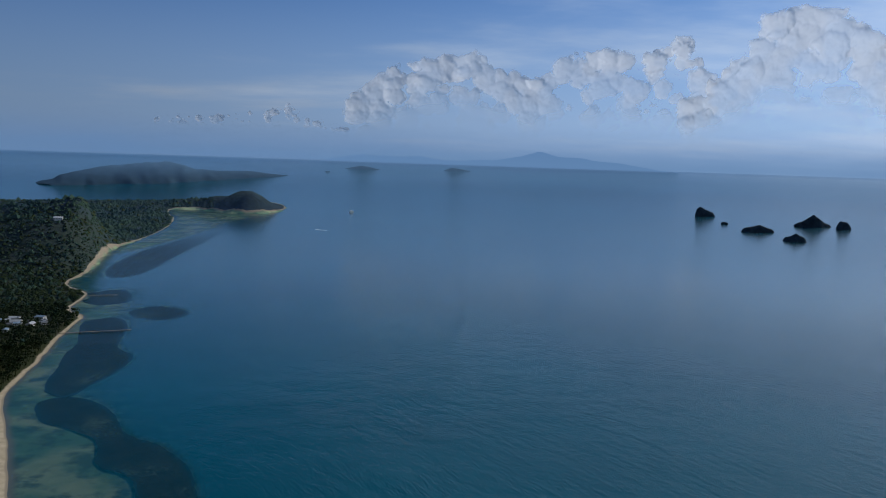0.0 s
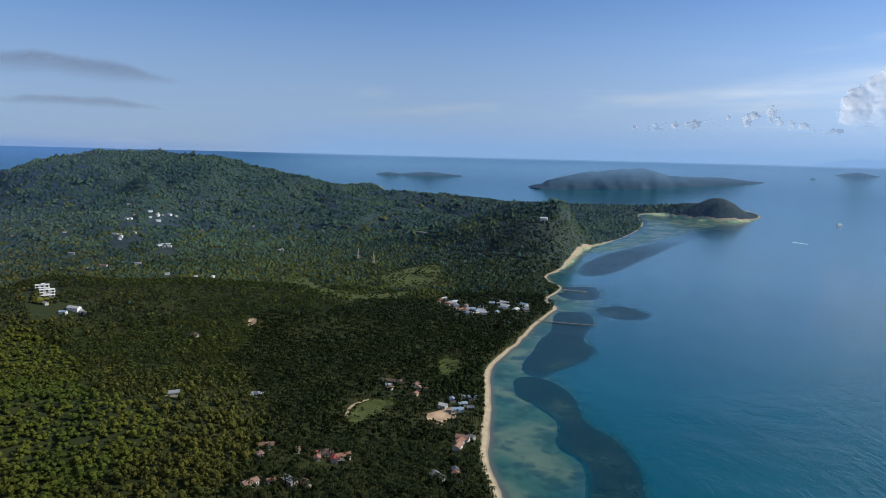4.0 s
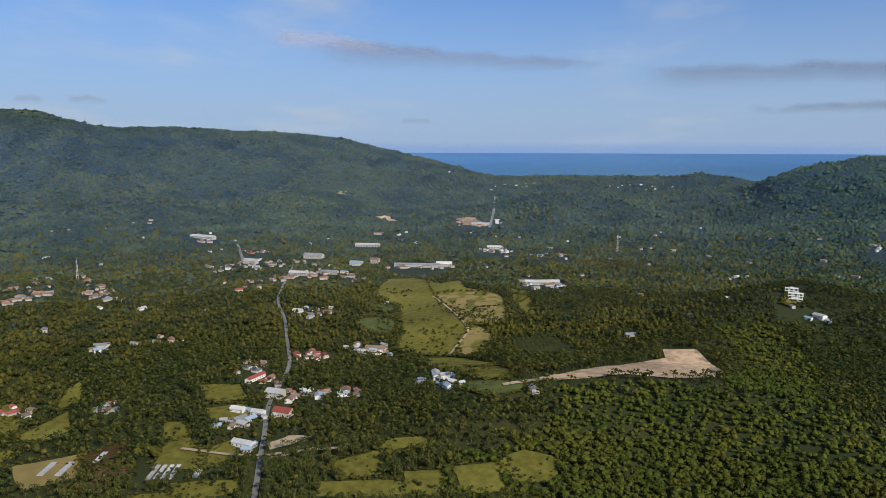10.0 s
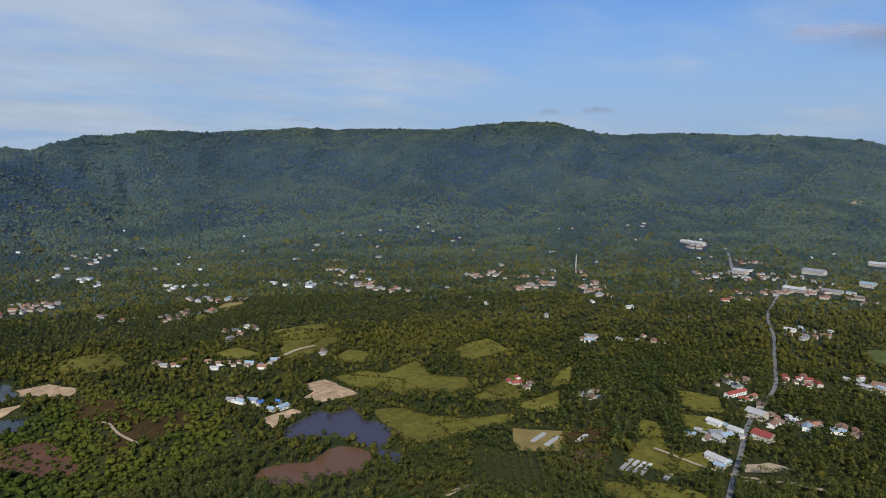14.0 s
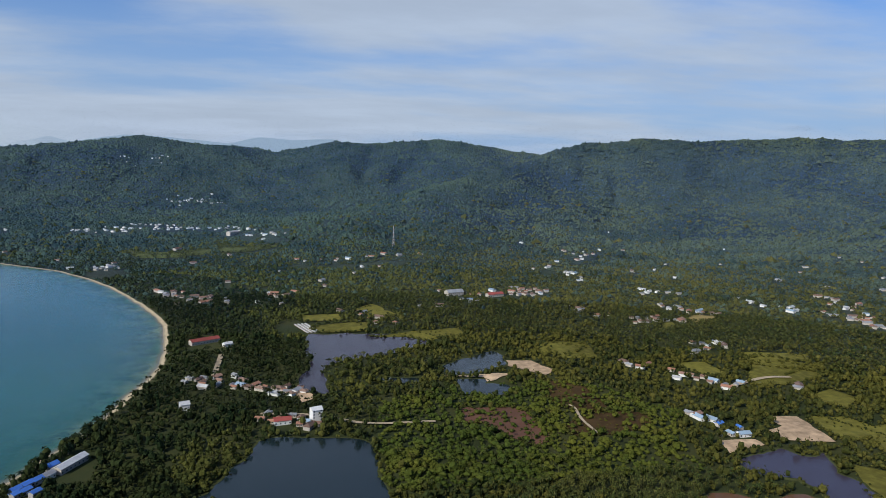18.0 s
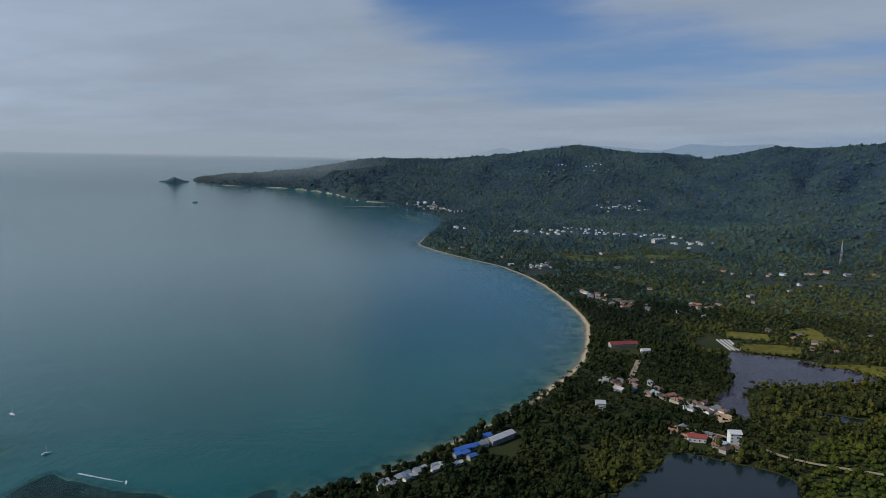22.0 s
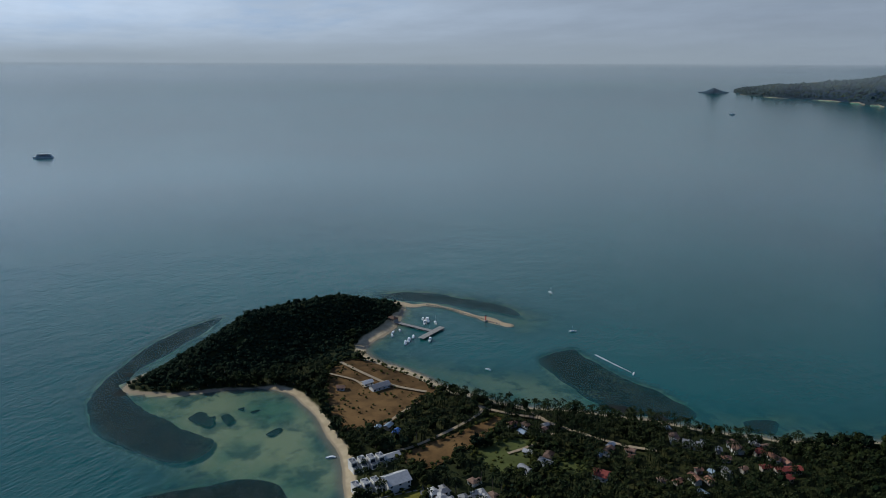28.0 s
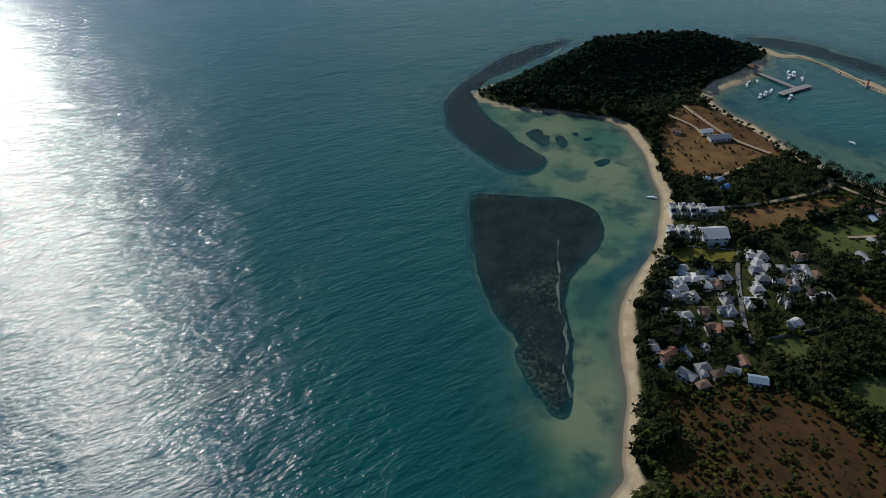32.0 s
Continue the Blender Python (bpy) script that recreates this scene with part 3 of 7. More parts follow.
field('grass', (-846, -79), (-836, -30), (-769, 26), (-706, 36), (-705, 8), (-737, -17), (-777, -48))
field('meadow', (-706, -27), (-690, 41), (-669, 41), (-666, 4), (-684, -15))
field('meadow', (-1149, -177), (-1139, -137), (-1092, -132), (-1100, -170))
field('meadow', (-1042, -186), (-1051, -137), (-971, -121), (-963, -152))
field('meadow', (-1310, 52), (-1280, 93), (-1250, 84), (-1258, 53))
field('grass', (-1224, 65), (-1221, 91), (-1094, 77), (-1125, 63))
field('bare', (-2448, -86), (-2431, -42), (-2352, 4), (-2315, 31), (-2299, -9), (-2339, -60))
field('bare', (-2601, -391), (-2629, -347), (-2520, -304), (-2501, -331))
field('bare', (-2922, -596), (-2938, -569), (-2893, -553), (-2868, -578))
field('lot', (-896, -147), (-898, -123), (-868, -117), (-862, -137))
field('grass', (-728, -306), (-732, -260), (-688, -237), (-675, -272))
field('grass', (-627, -297), (-629, -272), (-593, -258), (-585, -279))
field('grass', (-578, -293), (-578, -285), (-555, -273), (-553, -281))
field('grass', (-549, -120), (-573, -85), (-531, -76), (-518, -100), (-531, -117))
field('grass', (-576, -86), (-596, -78), (-593, -48), (-576, -45), (-569, -69))
field('grass', (-535, -60), (-537, -30), (-499, -23), (-501, -56))
field('grass', (-549, 15), (-570, 38), (-559, 64), (-522, 60), (-520, 29))
field('lot', (-580, -185), (-602, -172), (-602, -150), (-580, -162), (-567, -179))
field('lot', (-553, -176), (-574, -145), (-576, -140), (-550, -171))
field('bare', (-695, 56), (-707, 84), (-763, 130), (-836, 204), (-842, 223), (-872, 229), (-864, 266), (-827, 269), (-797, 275), (-714, 247), (-687, 192), (-700, 151), (-693, 118), (-691, 79))
field('bare', (-817, 628), (-826, 644), (-824, 654), (-806, 645), (-806, 625))
field('grass', (-777, 389), (-780, 419), (-766, 413), (-760, 383))
field('grass', (-1046, 441), (-1065, 461), (-1035, 474), (-1023, 462), (-1028, 437))
field('grass', (-517, -628), (-557, -620), (-565, -592), (-626, -602), (-620, -583), (-595, -543), (-616, -510), (-599, -485), (-563, -488), (-542, -523), (-520, -523), (-532, -563), (-508, -567), (-506, -595))
field('grass', (-469, -514), (-495, -493), (-495, -468), (-508, -431), (-552, -399), (-540, -386), (-482, -400), (-462, -401), (-440, -417), (-436, -440), (-445, -461))
field('grass', (-587, -837), (-624, -837), (-662, -796), (-641, -771), (-606, -791), (-576, -813))
field('grass', (-485, -830), (-516, -831), (-517, -778), (-491, -769), (-473, -802))
field('grass', (-573, -691), (-608, -704), (-617, -672), (-575, -640), (-561, -664))
field('grass', (-565, -460), (-608, -465), (-623, -429), (-591, -417), (-561, -445))
field('grass', (-581, -410), (-647, -402), (-585, -364), (-569, -388))
field('bare', (-472, -632), (-503, -628), (-500, -606), (-492, -562), (-479, -564), (-450, -570), (-447, -595), (-468, -603))
field('bare', (-382, -575), (-421, -578), (-422, -563), (-376, -550))
field('straw', (-628, -1080), (-674, -1113), (-702, -1098), (-669, -1059), (-633, -1042))
field('grass', (-564, -1042), (-595, -1065), (-586, -1020), (-555, -1001))
field('dry', (-366, -364), (-378, -368), (-383, -349), (-379, -338), (-363, -347))
field('grass', (-12, -1068), (-49, -1084), (-100, -1083), (-91, -1037), (-26, -1030))
field('grass', (-94, -1004), (-229, -1039), (-227, -989), (-179, -973), (-151, -993))
field('grass', (8, -1143), (-55, -1148), (-56, -1102), (2, -1100))
field('grass', (-78, -1186), (-118, -1220), (-148, -1142), (-110, -1121))
field('bare', (-256, -860), (-286, -849), (-301, -813), (-286, -790), (-271, -804), (-253, -831))
field('bare', (-162, -801), (-214, -799), (-244, -801), (-220, -776), (-206, -771), (-206, -787))
field('mud', (-157, -693), (-175, -690), (-218, -684), (-225, -657), (-227, -610), (-209, -588), (-198, -603), (-183, -621), (-172, -646), (-152, -654))
field('bare', (10, -763), (-4, -774), (-12, -744), (5, -729))
field('parched', (396, -167), (406, -208), (417, -248), (406, -250), (387, -214), (375, -181), (381, -166))
field('parched', (331, -206), (306, -223), (290, -243), (270, -253), (257, -263), (229, -281), (208, -262), (209, -250), (226, -243), (240, -231), (256, -227), (279, -216), (298, -211), (319, -205))
field('meadow', (243, -177), (251, -195), (254, -210), (242, -222), (229, -219), (222, -204), (229, -177))
field('meadow', (374, -209), (383, -237), (373, -257), (361, -245), (346, -236), (346, -214))
field('meadow', (335, -243), (344, -262), (331, -270), (322, -262), (327, -241))
field('meadow', (273, -151), (279, -168), (263, -173), (256, -158))
pond('lilac', (-371, -532), (-398, -542), (-416, -549), (-429, -554), (-439, -536), (-464, -541), (-456, -526), (-445, -499), (-451, -479), (-448, -458), (-434, -448), (-418, -441), (-409, -432), (-410, -406), (-398, -399), (-390, -412), (-403, -431), (-404, -455), (-407, -482), (-405, -494), (-386, -501), (-370, -521))
pond('muddy', (-299, -470), (-323, -481), (-349, -464), (-375, -468), (-390, -467), (-393, -443), (-386, -428), (-355, -418), (-340, -439), (-324, -428))
pond('dark', (83, -510), (74, -529), (61, -562), (46, -599), (30, -640), (-11, -634), (-52, -625), (-61, -599), (-58, -548), (-53, -488))
pond('lilac', (-1, -1013), (-25, -1021), (-101, -1022), (-160, -986), (-171, -955), (-142, -934), (-85, -898), (-41, -883), (-22, -851), (-25, -768), (-14, -761), (4, -781), (-2, -860), (-4, -937))
pond('dark', (-193, -866), (-209, -878), (-238, -899), (-253, -897), (-255, -864), (-244, -832), (-217, -814), (-184, -802), (-163, -805), (-174, -843))
pond('dark', (-176, -784), (-205, -782), (-205, -764), (-231, -756), (-215, -728), (-172, -727), (-174, -754))
pond('dark', (-81, -806), (-107, -802), (-139, -790), (-129, -781), (-96, -783))
lane('asphalt', 4.6, (-463, -159), (-481, -164), (-510, -171), (-553, -182), (-603, -194), (-672, -211), (-731, -217), (-812, -228), (-930, -264), (-1029, -294), (-1162, -343), (-1281, -369), (-1548, -419))
lane('asphalt', 7, (-1905, -672), (-1557, -535))
lane('asphalt', 9, (-3147, 60), (-2513, 44), (-2281, 25))
lane('track', 6, (-554, -179), (-565, -152), (-574, -120))
lane('track', 5, (-565, -255), (-555, -212), (-554, -183))
lane('track', 4, (-1215, -84), (-1135, -55), (-1064, -33), (-990, -18), (-947, -21), (-900, -30), (-852, -37))
lane('track', 7, (-682, 23), (-692, 63), (-695, 114))
lane('track', 4, (-272, -688), (-277, -677), (-272, -642), (-273, -605))
lane('track', 8, (-488, -724), (-552, -752), (-588, -751))
lane('track', 6, (43, -701), (-12, -687), (-60, -657), (-126, -656))
lane('track', 6, (-377, -333), (-397, -332), (-410, -326))
lane('track', 8, (106, -928), (104, -838))
lane('track', 3, (365, -230), (367, -250), (375, -274))
lane('asphalt', 2.6, (358, -162), (325, -152), (287, -144), (271, -143))
lane('track', 4, (-465, 473), (-485, 503), (-486, 532))
lane('track', 4, (567, -174), (528, -187), (497, -200), (474, -220))
lane('track', 3, (439, -170), (450, -188), (461, -207))
lane('track', 3.4, (402, -164), (402, -178), (410, -208), (424, -241), (436, -247))
lane('track', 4, (434, -246), (418, -257), (395, -280))
lane('track', 4, (439, -257), (427, -268), (411, -277), (392, -279), (374, -287), (353, -299), (338, -309), (324, -324))
lane('track', 3, (541, -160), (520, -175), (503, -178))
lane('asphalt', 8, (-1190, 1530), (-1270, 1570), (-1300, 1700))
REEFS.append([(731, -104), (700, -45), (637, 1), (594, 22), (555, 24), (519, 17), (486, -2), (461, -21), (457, -38), (467, -51), (479, -54), (491, -46), (505, -35), (524, -27), (546, -15), (569, -5), (593, -2), (628, -16), (657, -46)])
REEFS.append([(419, 2), (426, -17), (420, -48), (418, -67), (406, -81), (388, -86), (366, -80), (347, -68), (331, -57), (306, -52), (278, -53), (258, -51), (233, -47), (225, -40), (235, -33), (261, -22), (278, -22), (296, -13), (326, -4), (360, 0)])
REEFS.append([(518, -42), (524, -46), (526, -52), (516, -57), (514, -61), (503, -57), (501, -51)])
REEFS.append([(510, -65), (512, -71), (502, -74), (497, -68)])
REEFS.append([(518, -80), (519, -85), (513, -84)])
REEFS.append([(510, -87), (511, -92), (508, -93), (506, -88)])
REEFS.append([(469, -90), (475, -99), (471, -102), (463, -93)])
REEFS.append([(498, -344), (502, -383), (484, -383), (434, -385), (398, -394), (359, -394), (351, -379), (364, -354), (393, -337), (440, -334), (475, -336)])
REEFS.append([(731, -274), (727, -305), (708, -338), (680, -358), (652, -381), (622, -392), (600, -388), (622, -370), (648, -350), (672, -330), (688, -310), (702, -290)])
REEFS.append([(332, -418), (321, -438), (308, -418), (318, -408)])
REEFS.append([(-415, 707), (-390, 730), (-337, 698), (-287, 633), (-246, 609), (-209, 568), (-182, 518), (-169, 468), (-200, 456), (-232, 521), (-254, 549), (-283, 564), (-309, 615), (-340, 637), (-382, 657)])
REEFS.append([(-544, 1056), (-511, 1098), (-471, 1045), (-435, 936), (-394, 885), (-384, 827), (-388, 770), (-396, 728), (-432, 750), (-457, 823), (-479, 879), (-496, 946)])
REEFS.append([(-512, 1146), (-487, 1193), (-428, 1167), (-415, 1120), (-445, 1091), (-487, 1104)])
REEFS.append([(-652, 1269), (-607, 1330), (-547, 1223), (-601, 1189)])
REEFS.append([(-690, 1453), (-650, 1525), (-690, 1873), (-740, 2379), (-720, 2783), (-760, 2900), (-800, 2783), (-810, 2448), (-800, 2091), (-800, 1867), (-760, 1600)])
street('mixed', 8, (-1207, -863), (-1237, -819), (-1351, -858))
street('mixed', 6, (-1388, -821), (-1216, -659))
street('mixed', 9, (-1381, -374), (-1454, -345))
street('mixed', 10, (-1538, -188), (-1548, -84))
street('mixed', 14, (-698, -213), (-708, -123))
street('mixed', 4, (-805, -275), (-797, -252))
street('red', 5, (-829, -231), (-843, -202))
street('mixed', 5, (-892, -169), (-869, -114))
street('white', 4, (-1089, -269), (-1105, -243))
street('mixed', 4, (-1440, -558), (-1517, -549))
street('mixed', 5, (-1915, -810), (-1948, -747))
street('red', 7, (-1723, -586), (-1745, -532))
street('white', 4, (-1574, -531), (-1582, -457))
street('red', 7, (-2385, -83), (-2302, 29))
street('mixed', 12, (-3270, 42), (-3791, 320))
street('mixed', 6, (-1792, 8), (-1805, 66))
street('white', 6, (-1322, 91), (-1323, 156))
street('white', 6, (-733, -54), (-706, -27))
street('white', 8, (-3537, 613), (-3501, 894))
street('mixed', 9, (-1537, -187), (-1541, -55))
street('mixed', 8, (-1395, -394), (-1423, -327))
street('mixed', 7, (-394, -1371), (-490, -1332))
street('white', 6, (-657, -1328), (-736, -1297))
street('mixed', 12, (-646, -1181), (-713, -1102))
street('mixed', 6, (-551, -1082), (-633, -1064))
street('white', 7, (-846, -1242), (-857, -1124))
street('mixed', 12, (-928, -1104), (-948, -931))
street('mixed', 8, (-1142, -938), (-1254, -931))
street('mixed', 6, (-1132, -786), (-1196, -775))
street('mixed', 5, (-1213, -695), (-1196, -648))
street('mixed', 14, (-397, -830), (-510, -720))
street('mixed', 4, (-393, -658), (-405, -634))
street('blue', 4, (-402, -610), (-410, -582))
street('mixed', 5, (-840, -489), (-879, -466))
street('mixed', 4, (-930, -432), (-880, -397))
street('red', 4, (-643, -458), (-633, -439))
street('mixed', 4, (-651, -374), (-665, -372))
street('mixed', 10, (257, -1367), (146, -1279))
street('mixed', 16, (125, -840), (11, -761))
street('mixed', 9, (40, -690), (-14, -669))
street('white', 4, (465, -1664), (422, -1678))
street('mixed', 5, (-538, -902), (-599, -913))
street('mixed', 6, (-530, -1085), (-574, -1070))
street('mixed', 12, (-1055, -1267), (-974, -1056))
street('mixed', 6, (-275, -1303), (-463, -1325))
street('mixed', 6, (-518, -1570), (-846, -1941))
street('white', 24, (595, -2631), (249, -2459))
street('white', 10, (208, -2229), (60, -2094))
street('white', 10, (588, -3275), (365, -3306))
street('white', 8, (-1972, 1235), (-1958, 1157), (-1930, 1110))
street('white', 4, (-1770, 975), (-1735, 965))
street('white', 4, (-1640, 992), (-1596, 988))
street('white', 2, (-1210, 806), (-1205, 812))
street('tall', 22, (1420, -3010), (1354, -3060), (1240, -2963), (1165, -2920))
street('white', 12, (1380, -3040), (1200, -2970))
street('white', 5, (985, -2450), (920, -2485))
street('white', 10, (739, -2417), (559, -2382))
street('white', 10, (580, -3228), (419, -3331))
street('white', 4, (456, -1640), (419, -1694))
street('mixed', 6, (258, -1403), (218, -1276))
street('white', 5, (884, -3597), (833, -3613))
street('white', 5, (718, -3638), (655, -3650))
street('mixed', 8, (33, -1744), (-301, -1787))
street('grey', 2, (256, -90), (241, -104))
street('grey', 2, (256, -112), (250, -135))
street('mixed', 5, (289, -103), (283, -134))
street('red', 8, (294, -385), (263, -378))
street('mixed', 9, (288, -302), (282, -362))
street('mixed', 5, (385, -253), (383, -270))
street('mixed', 5, (345, -286), (322, -304))
street('mixed', 5, (315, -349), (299, -362))
street('red', 4, (-413, 389), (-404, 401))
street('mixed', 8, (-520, 573), (-467, 604))
street('mixed', 7, (-409, 324), (-402, 356))
street('grey', 4, (-421, 613), (-389, 581))
street('mixed', 5, (-353, 493), (-354, 521))
street('white', 2, (-996, 453), (-989, 462))
street('white', 4, (-1479, 507), (-1430, 523))
street('mixed', 10, (-727, 976), (-616, 930))
street('white', 14, (-657, 1041), (-590, 1027))
street('mixed', 6, (-321, 436), (-312, 452))
street('mixed', 6, (-1361, 88), (-1308, 151))
street('white', 5, (-602, -1569), (-614, -1460))
street('mixed', 9, (-1507, -592), (-1567, -464))
street('mixed', 9, (-1562, -369), (-1352, -228))
street('red', 4, (-1349, -482), (-1262, -414))
street('red', 3, (-742, -246), (-742, -223))
street('mixed', 3, (-664, -234), (-629, -203))
street('mixed', 4, (-621, -244), (-620, -227))
street('white', 4, (-571, -208), (-569, -187))
street('mixed', 9, (-714, -196), (-698, -110))
street('red', 5, (-843, -230), (-853, -200))
street('mixed', 5, (-888, -170), (-858, -121))
street('mixed', 4, (-762, -273), (-781, -261))
street('white', 5, (-1813, -6), (-1866, 68))
street('mixed', 7, (-1705, 89), (-1742, 218))
street('mixed', 6, (-1112, -799), (-1214, -774))
street('mixed', 6, (-1188, -680), (-1155, -615))
street('mixed', 9, (-1486, -519), (-1603, -387))
street('mixed', 8, (-1346, -439), (-1397, -281))
street('mixed', 4, (-1052, -286), (-1075, -255))
street('mixed', 4, (-620, -226), (-642, -209))
street('mixed', 7, (231, -1325), (146, -1257))
street('mixed', 5, (78, -1317), (25, -1325))
street('mixed', 6, (-82, -1171), (-128, -1079))
street('grey', 3, (-285, -1264), (-311, -1249))
street('mixed', 14, (119, -813), (4, -764))
street('mixed', 4, (-745, -1930), (-749, -1798))
street('mixed', 5, (-478, -1192), (-484, -1082))
street('white', 12, (624, -2497), (413, -2468))
street('mixed', 6, (-412, -1368), (-431, -1297))
street('mixed', 8, (334, -338), (300, -392))
street('mixed', 3, (359, -246), (348, -252))
street('white', 2, (345, -233), (348, -245))
street('mixed', 3, (392, -252), (395, -263))
street('blue', 2, (430, -169), (428, -171))
street('mixed', 5, (260, -92), (243, -102))
street('mixed', 4, (245, -114), (249, -134))
street('white', 16, (-721, 979), (-657, 955), (-617, 971))
street('mixed', 3, (-458, 362), (-449, 378))
VILLAS = [
    (345, -165), (344, -171), (345, -192), (332, -164), (333, -171), (332, -179), (325, -182), (332, -191), (324, -196), (323, -165), (323, -179),
    (307, -170), (305, -173), (303, -156), (304, -152), (322, -116), (323, -122), (323, -127), (323, -133), (324, -144), (317, -131), (315, -117),
    (319, -139), (311, -188), (307, -195), (296, -125), (283, -125), (294, -104), (310, -113), (308, -122), (308, -140), (296, -139), (292, -114),
]
# smaller cottages between the villas
COTTAGES = [
    (340, -116), (334, -122), (328, -128), (331, -137), (325, -142), (322, -114), (317, -122), (316, -133), (317, -143),
    (346, -162), (338, -167), (329, -160), (344, -176), (335, -178), (327, -181), (322, -171), (336, -189), (325, -190),
    (329, -198), (314, -159), (309, -167), (314, -179), (305, -182), (267, -91), (259, -97), (262, -106), (253, -113),
]
FAINT.append([(561, -205), (471, -221), (429, -250), (392, -277), (339, -333), (306, -400), (324, -419), (385, -373), (467, -325), (513, -267), (564, -234)])
FAINT.append([(738, -268), (733, -305), (714, -342), (684, -366), (655, -389), (620, -401), (584, -404), (568, -392), (562, -363), (590, -352), (625, -336), (655, -315), (672, -290), (700, -270)])
FAINT.append([(342, -406), (320, -452), (298, -425), (315, -399)])
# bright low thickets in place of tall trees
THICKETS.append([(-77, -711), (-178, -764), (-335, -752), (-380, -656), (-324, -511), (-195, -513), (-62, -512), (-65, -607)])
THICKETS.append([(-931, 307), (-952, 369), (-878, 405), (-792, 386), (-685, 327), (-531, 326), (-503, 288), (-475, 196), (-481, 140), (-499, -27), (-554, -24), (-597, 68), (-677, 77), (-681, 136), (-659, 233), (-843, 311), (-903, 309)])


# hollows for the ponds
POND_LEVEL = []
for _, ring in PONDS:
    line = smooth_line(ring, 6, True)
    POND_LEVEL.append(float(np.median(at(GZ, line[:, 0], line[:, 1]))) + 0.3)
    b0, b1 = line.min(0) - 30, line.max(0) + 30
    k = (GX > b0[0]) & (GX < b1[0]) & (GY > b0[1]) & (GY < b1[1])
    near = inside(GX[k], GY[k], line) | (to_line(GX[k], GY[k], line, True)[0] < 14)
    GZ[k] = np.where(near, np.clip(GZ[k], None, POND_LEVEL[-1] - 0.9), GZ[k])

ground = sheet("ground", GZ, LAND)
tagged(ground, "tropical coastal plain rising to wooded hills", "ground", kind="structure")


def attribute(ob, name, values):
    a = ob.data.attributes.new(name, "FLOAT", "POINT")
    v = np.asarray(values, np.float32).reshape(-1)
    if len(v) < len(ob.data.vertices):
        v = np.append(v, v[:1])
    a.data.foreach_set("value", v)


attribute(ground, "shore", GS + 22 * soft(np.hypot(GX, GY), 2200, 2700) * (GY < 0))
# share of painted haze, by height and by distance from the eye
HILL_HAZE = np.maximum(soft(GZ - sea_level(np.hypot(GX, GY)), 35, 150), 0.92 * soft(np.hypot(GX, GY), 1000, 2500))
attribute(ground, "hill", HILL_HAZE)
bushy = soft(to_line(GX, GY, [(205, -700), (245, -540), (360, -350), (425, -290)])[0], 20, 70)
rocky = soft(to_line(GX, GY, [(690, -280), (735, -200), (700, -90), (620, -20), (580, -8), (562, -40), (556, -85)])[0], 16, 40)
FAR_R = np.hypot(GX, GY)
narrow = 1 - 0.3 * soft(FAR_R, 600, 1100) - 0.35 * soft(FAR_R, 1250, 1700) - 0.15 * soft(FAR_R, 2300, 2700)
BEACH = narrow * (7.0 + 2.5 * fbm(GX, GY, 120, 8, 2)) * (0.25 + 0.75 * bushy) * (0.12 + 0.88 * rocky) * (1 - 0.75 * soft(GZ - sea_level(FAR_R), 5, 16))
BEACH = BEACH * (1 + 0.9 * (1 - soft(to_line(GX, GY, [(510, -240), (560, -225), (600, -222), (622, -248)])[0], 10, 35)))
attribute(ground, "beach", BEACH)

# ---- the sea ----
SHALLOWS = [
    [(560, -60), (500, -122), (420, -126), (340, -102), (280, -77), (200, -64), (190, -40), (250, -40), (330, -56), (400, -50), (470, -45), (520, -25), (565, -15)],
    [(-300, 478), (-382, 602), (-442, 690), (-468, 745), (-440, 790), (-375, 690), (-330, 640), (-290, 590), (-250, 520), (-240, 470), (-230, 420), (-200, 380)],
    [(-470, 760), (-520, 930), (-563, 1092), (-606, 1135), (-648, 1274), (-590, 1290), (-540, 1150), (-500, 1000), (-450, 850)],
]
shoal = np.clip(-GS, 0, None) / 20.0
for ring in SHALLOWS:
    d = to_line(GX, GY, ring, True)[0] / 26.0
    shoal = np.minimum(shoal, np.where(inside(GX, GY, ring), 0.12, 0.12 + d))
for ring in FAINT:
    d = to_line(GX, GY, ring, True)[0]
    shoal = np.minimum(shoal, np.where(inside(GX, GY, ring), 0.95 - 0.5 * soft(d, 0, 25), 0.95 + d / 14.0))
over_reef = np.zeros(GX.shape)
for q, ring in enumerate(REEFS):
    line = smooth_line(ring, 3, True)
    bare = 0.84 if q == 1 else 0.74 if ring[0][0] > 200 else 0.60
    d = to_line(GX, GY, line, True)[0]
    over_reef = np.maximum(over_reef, bare * np.where(inside(GX, GY, line), 0.7 + 0.3 * soft(d, 0, 6), 0.6 * np.exp(-d / 3.0)))
clear = np.maximum(np.exp(-shoal) * np.where(GX < 0, 0.54, 0.66), over_reef)
clear = clear * (1 - 0.8 * soft(np.hypot(GX, GY), 1900, 2600))
FLATS = [[(-850, 1650), (-800, 1800), (-790, 2200), (-800, 2700), (-760, 3010), (-900, 3040), (-1120, 3060), (-1180, 2990), (-1075, 2790), (-1000, 2570), (-940, 2270), (-910, 2030), (-900, 1900)],
         [(1390, -2770), (1290, -2800), (1180, -2680), (1090, -2560), (1050, -2500), (1151, -2540), (1280, -2610)]]
for ring in FLATS:
    d = to_line(GX, GY, ring, True)[0]
    clear = np.maximum(clear, np.where(inside(GX, GY, ring), 0.62 * soft(d, 0, 40) * (0.75 + 0.5 * fbm(GX, GY, 180, 19, 3)), 0))
grown = to_line(GX, GY, [(311, -66), (330, -80), (348, -102), (372, -111)])[0]
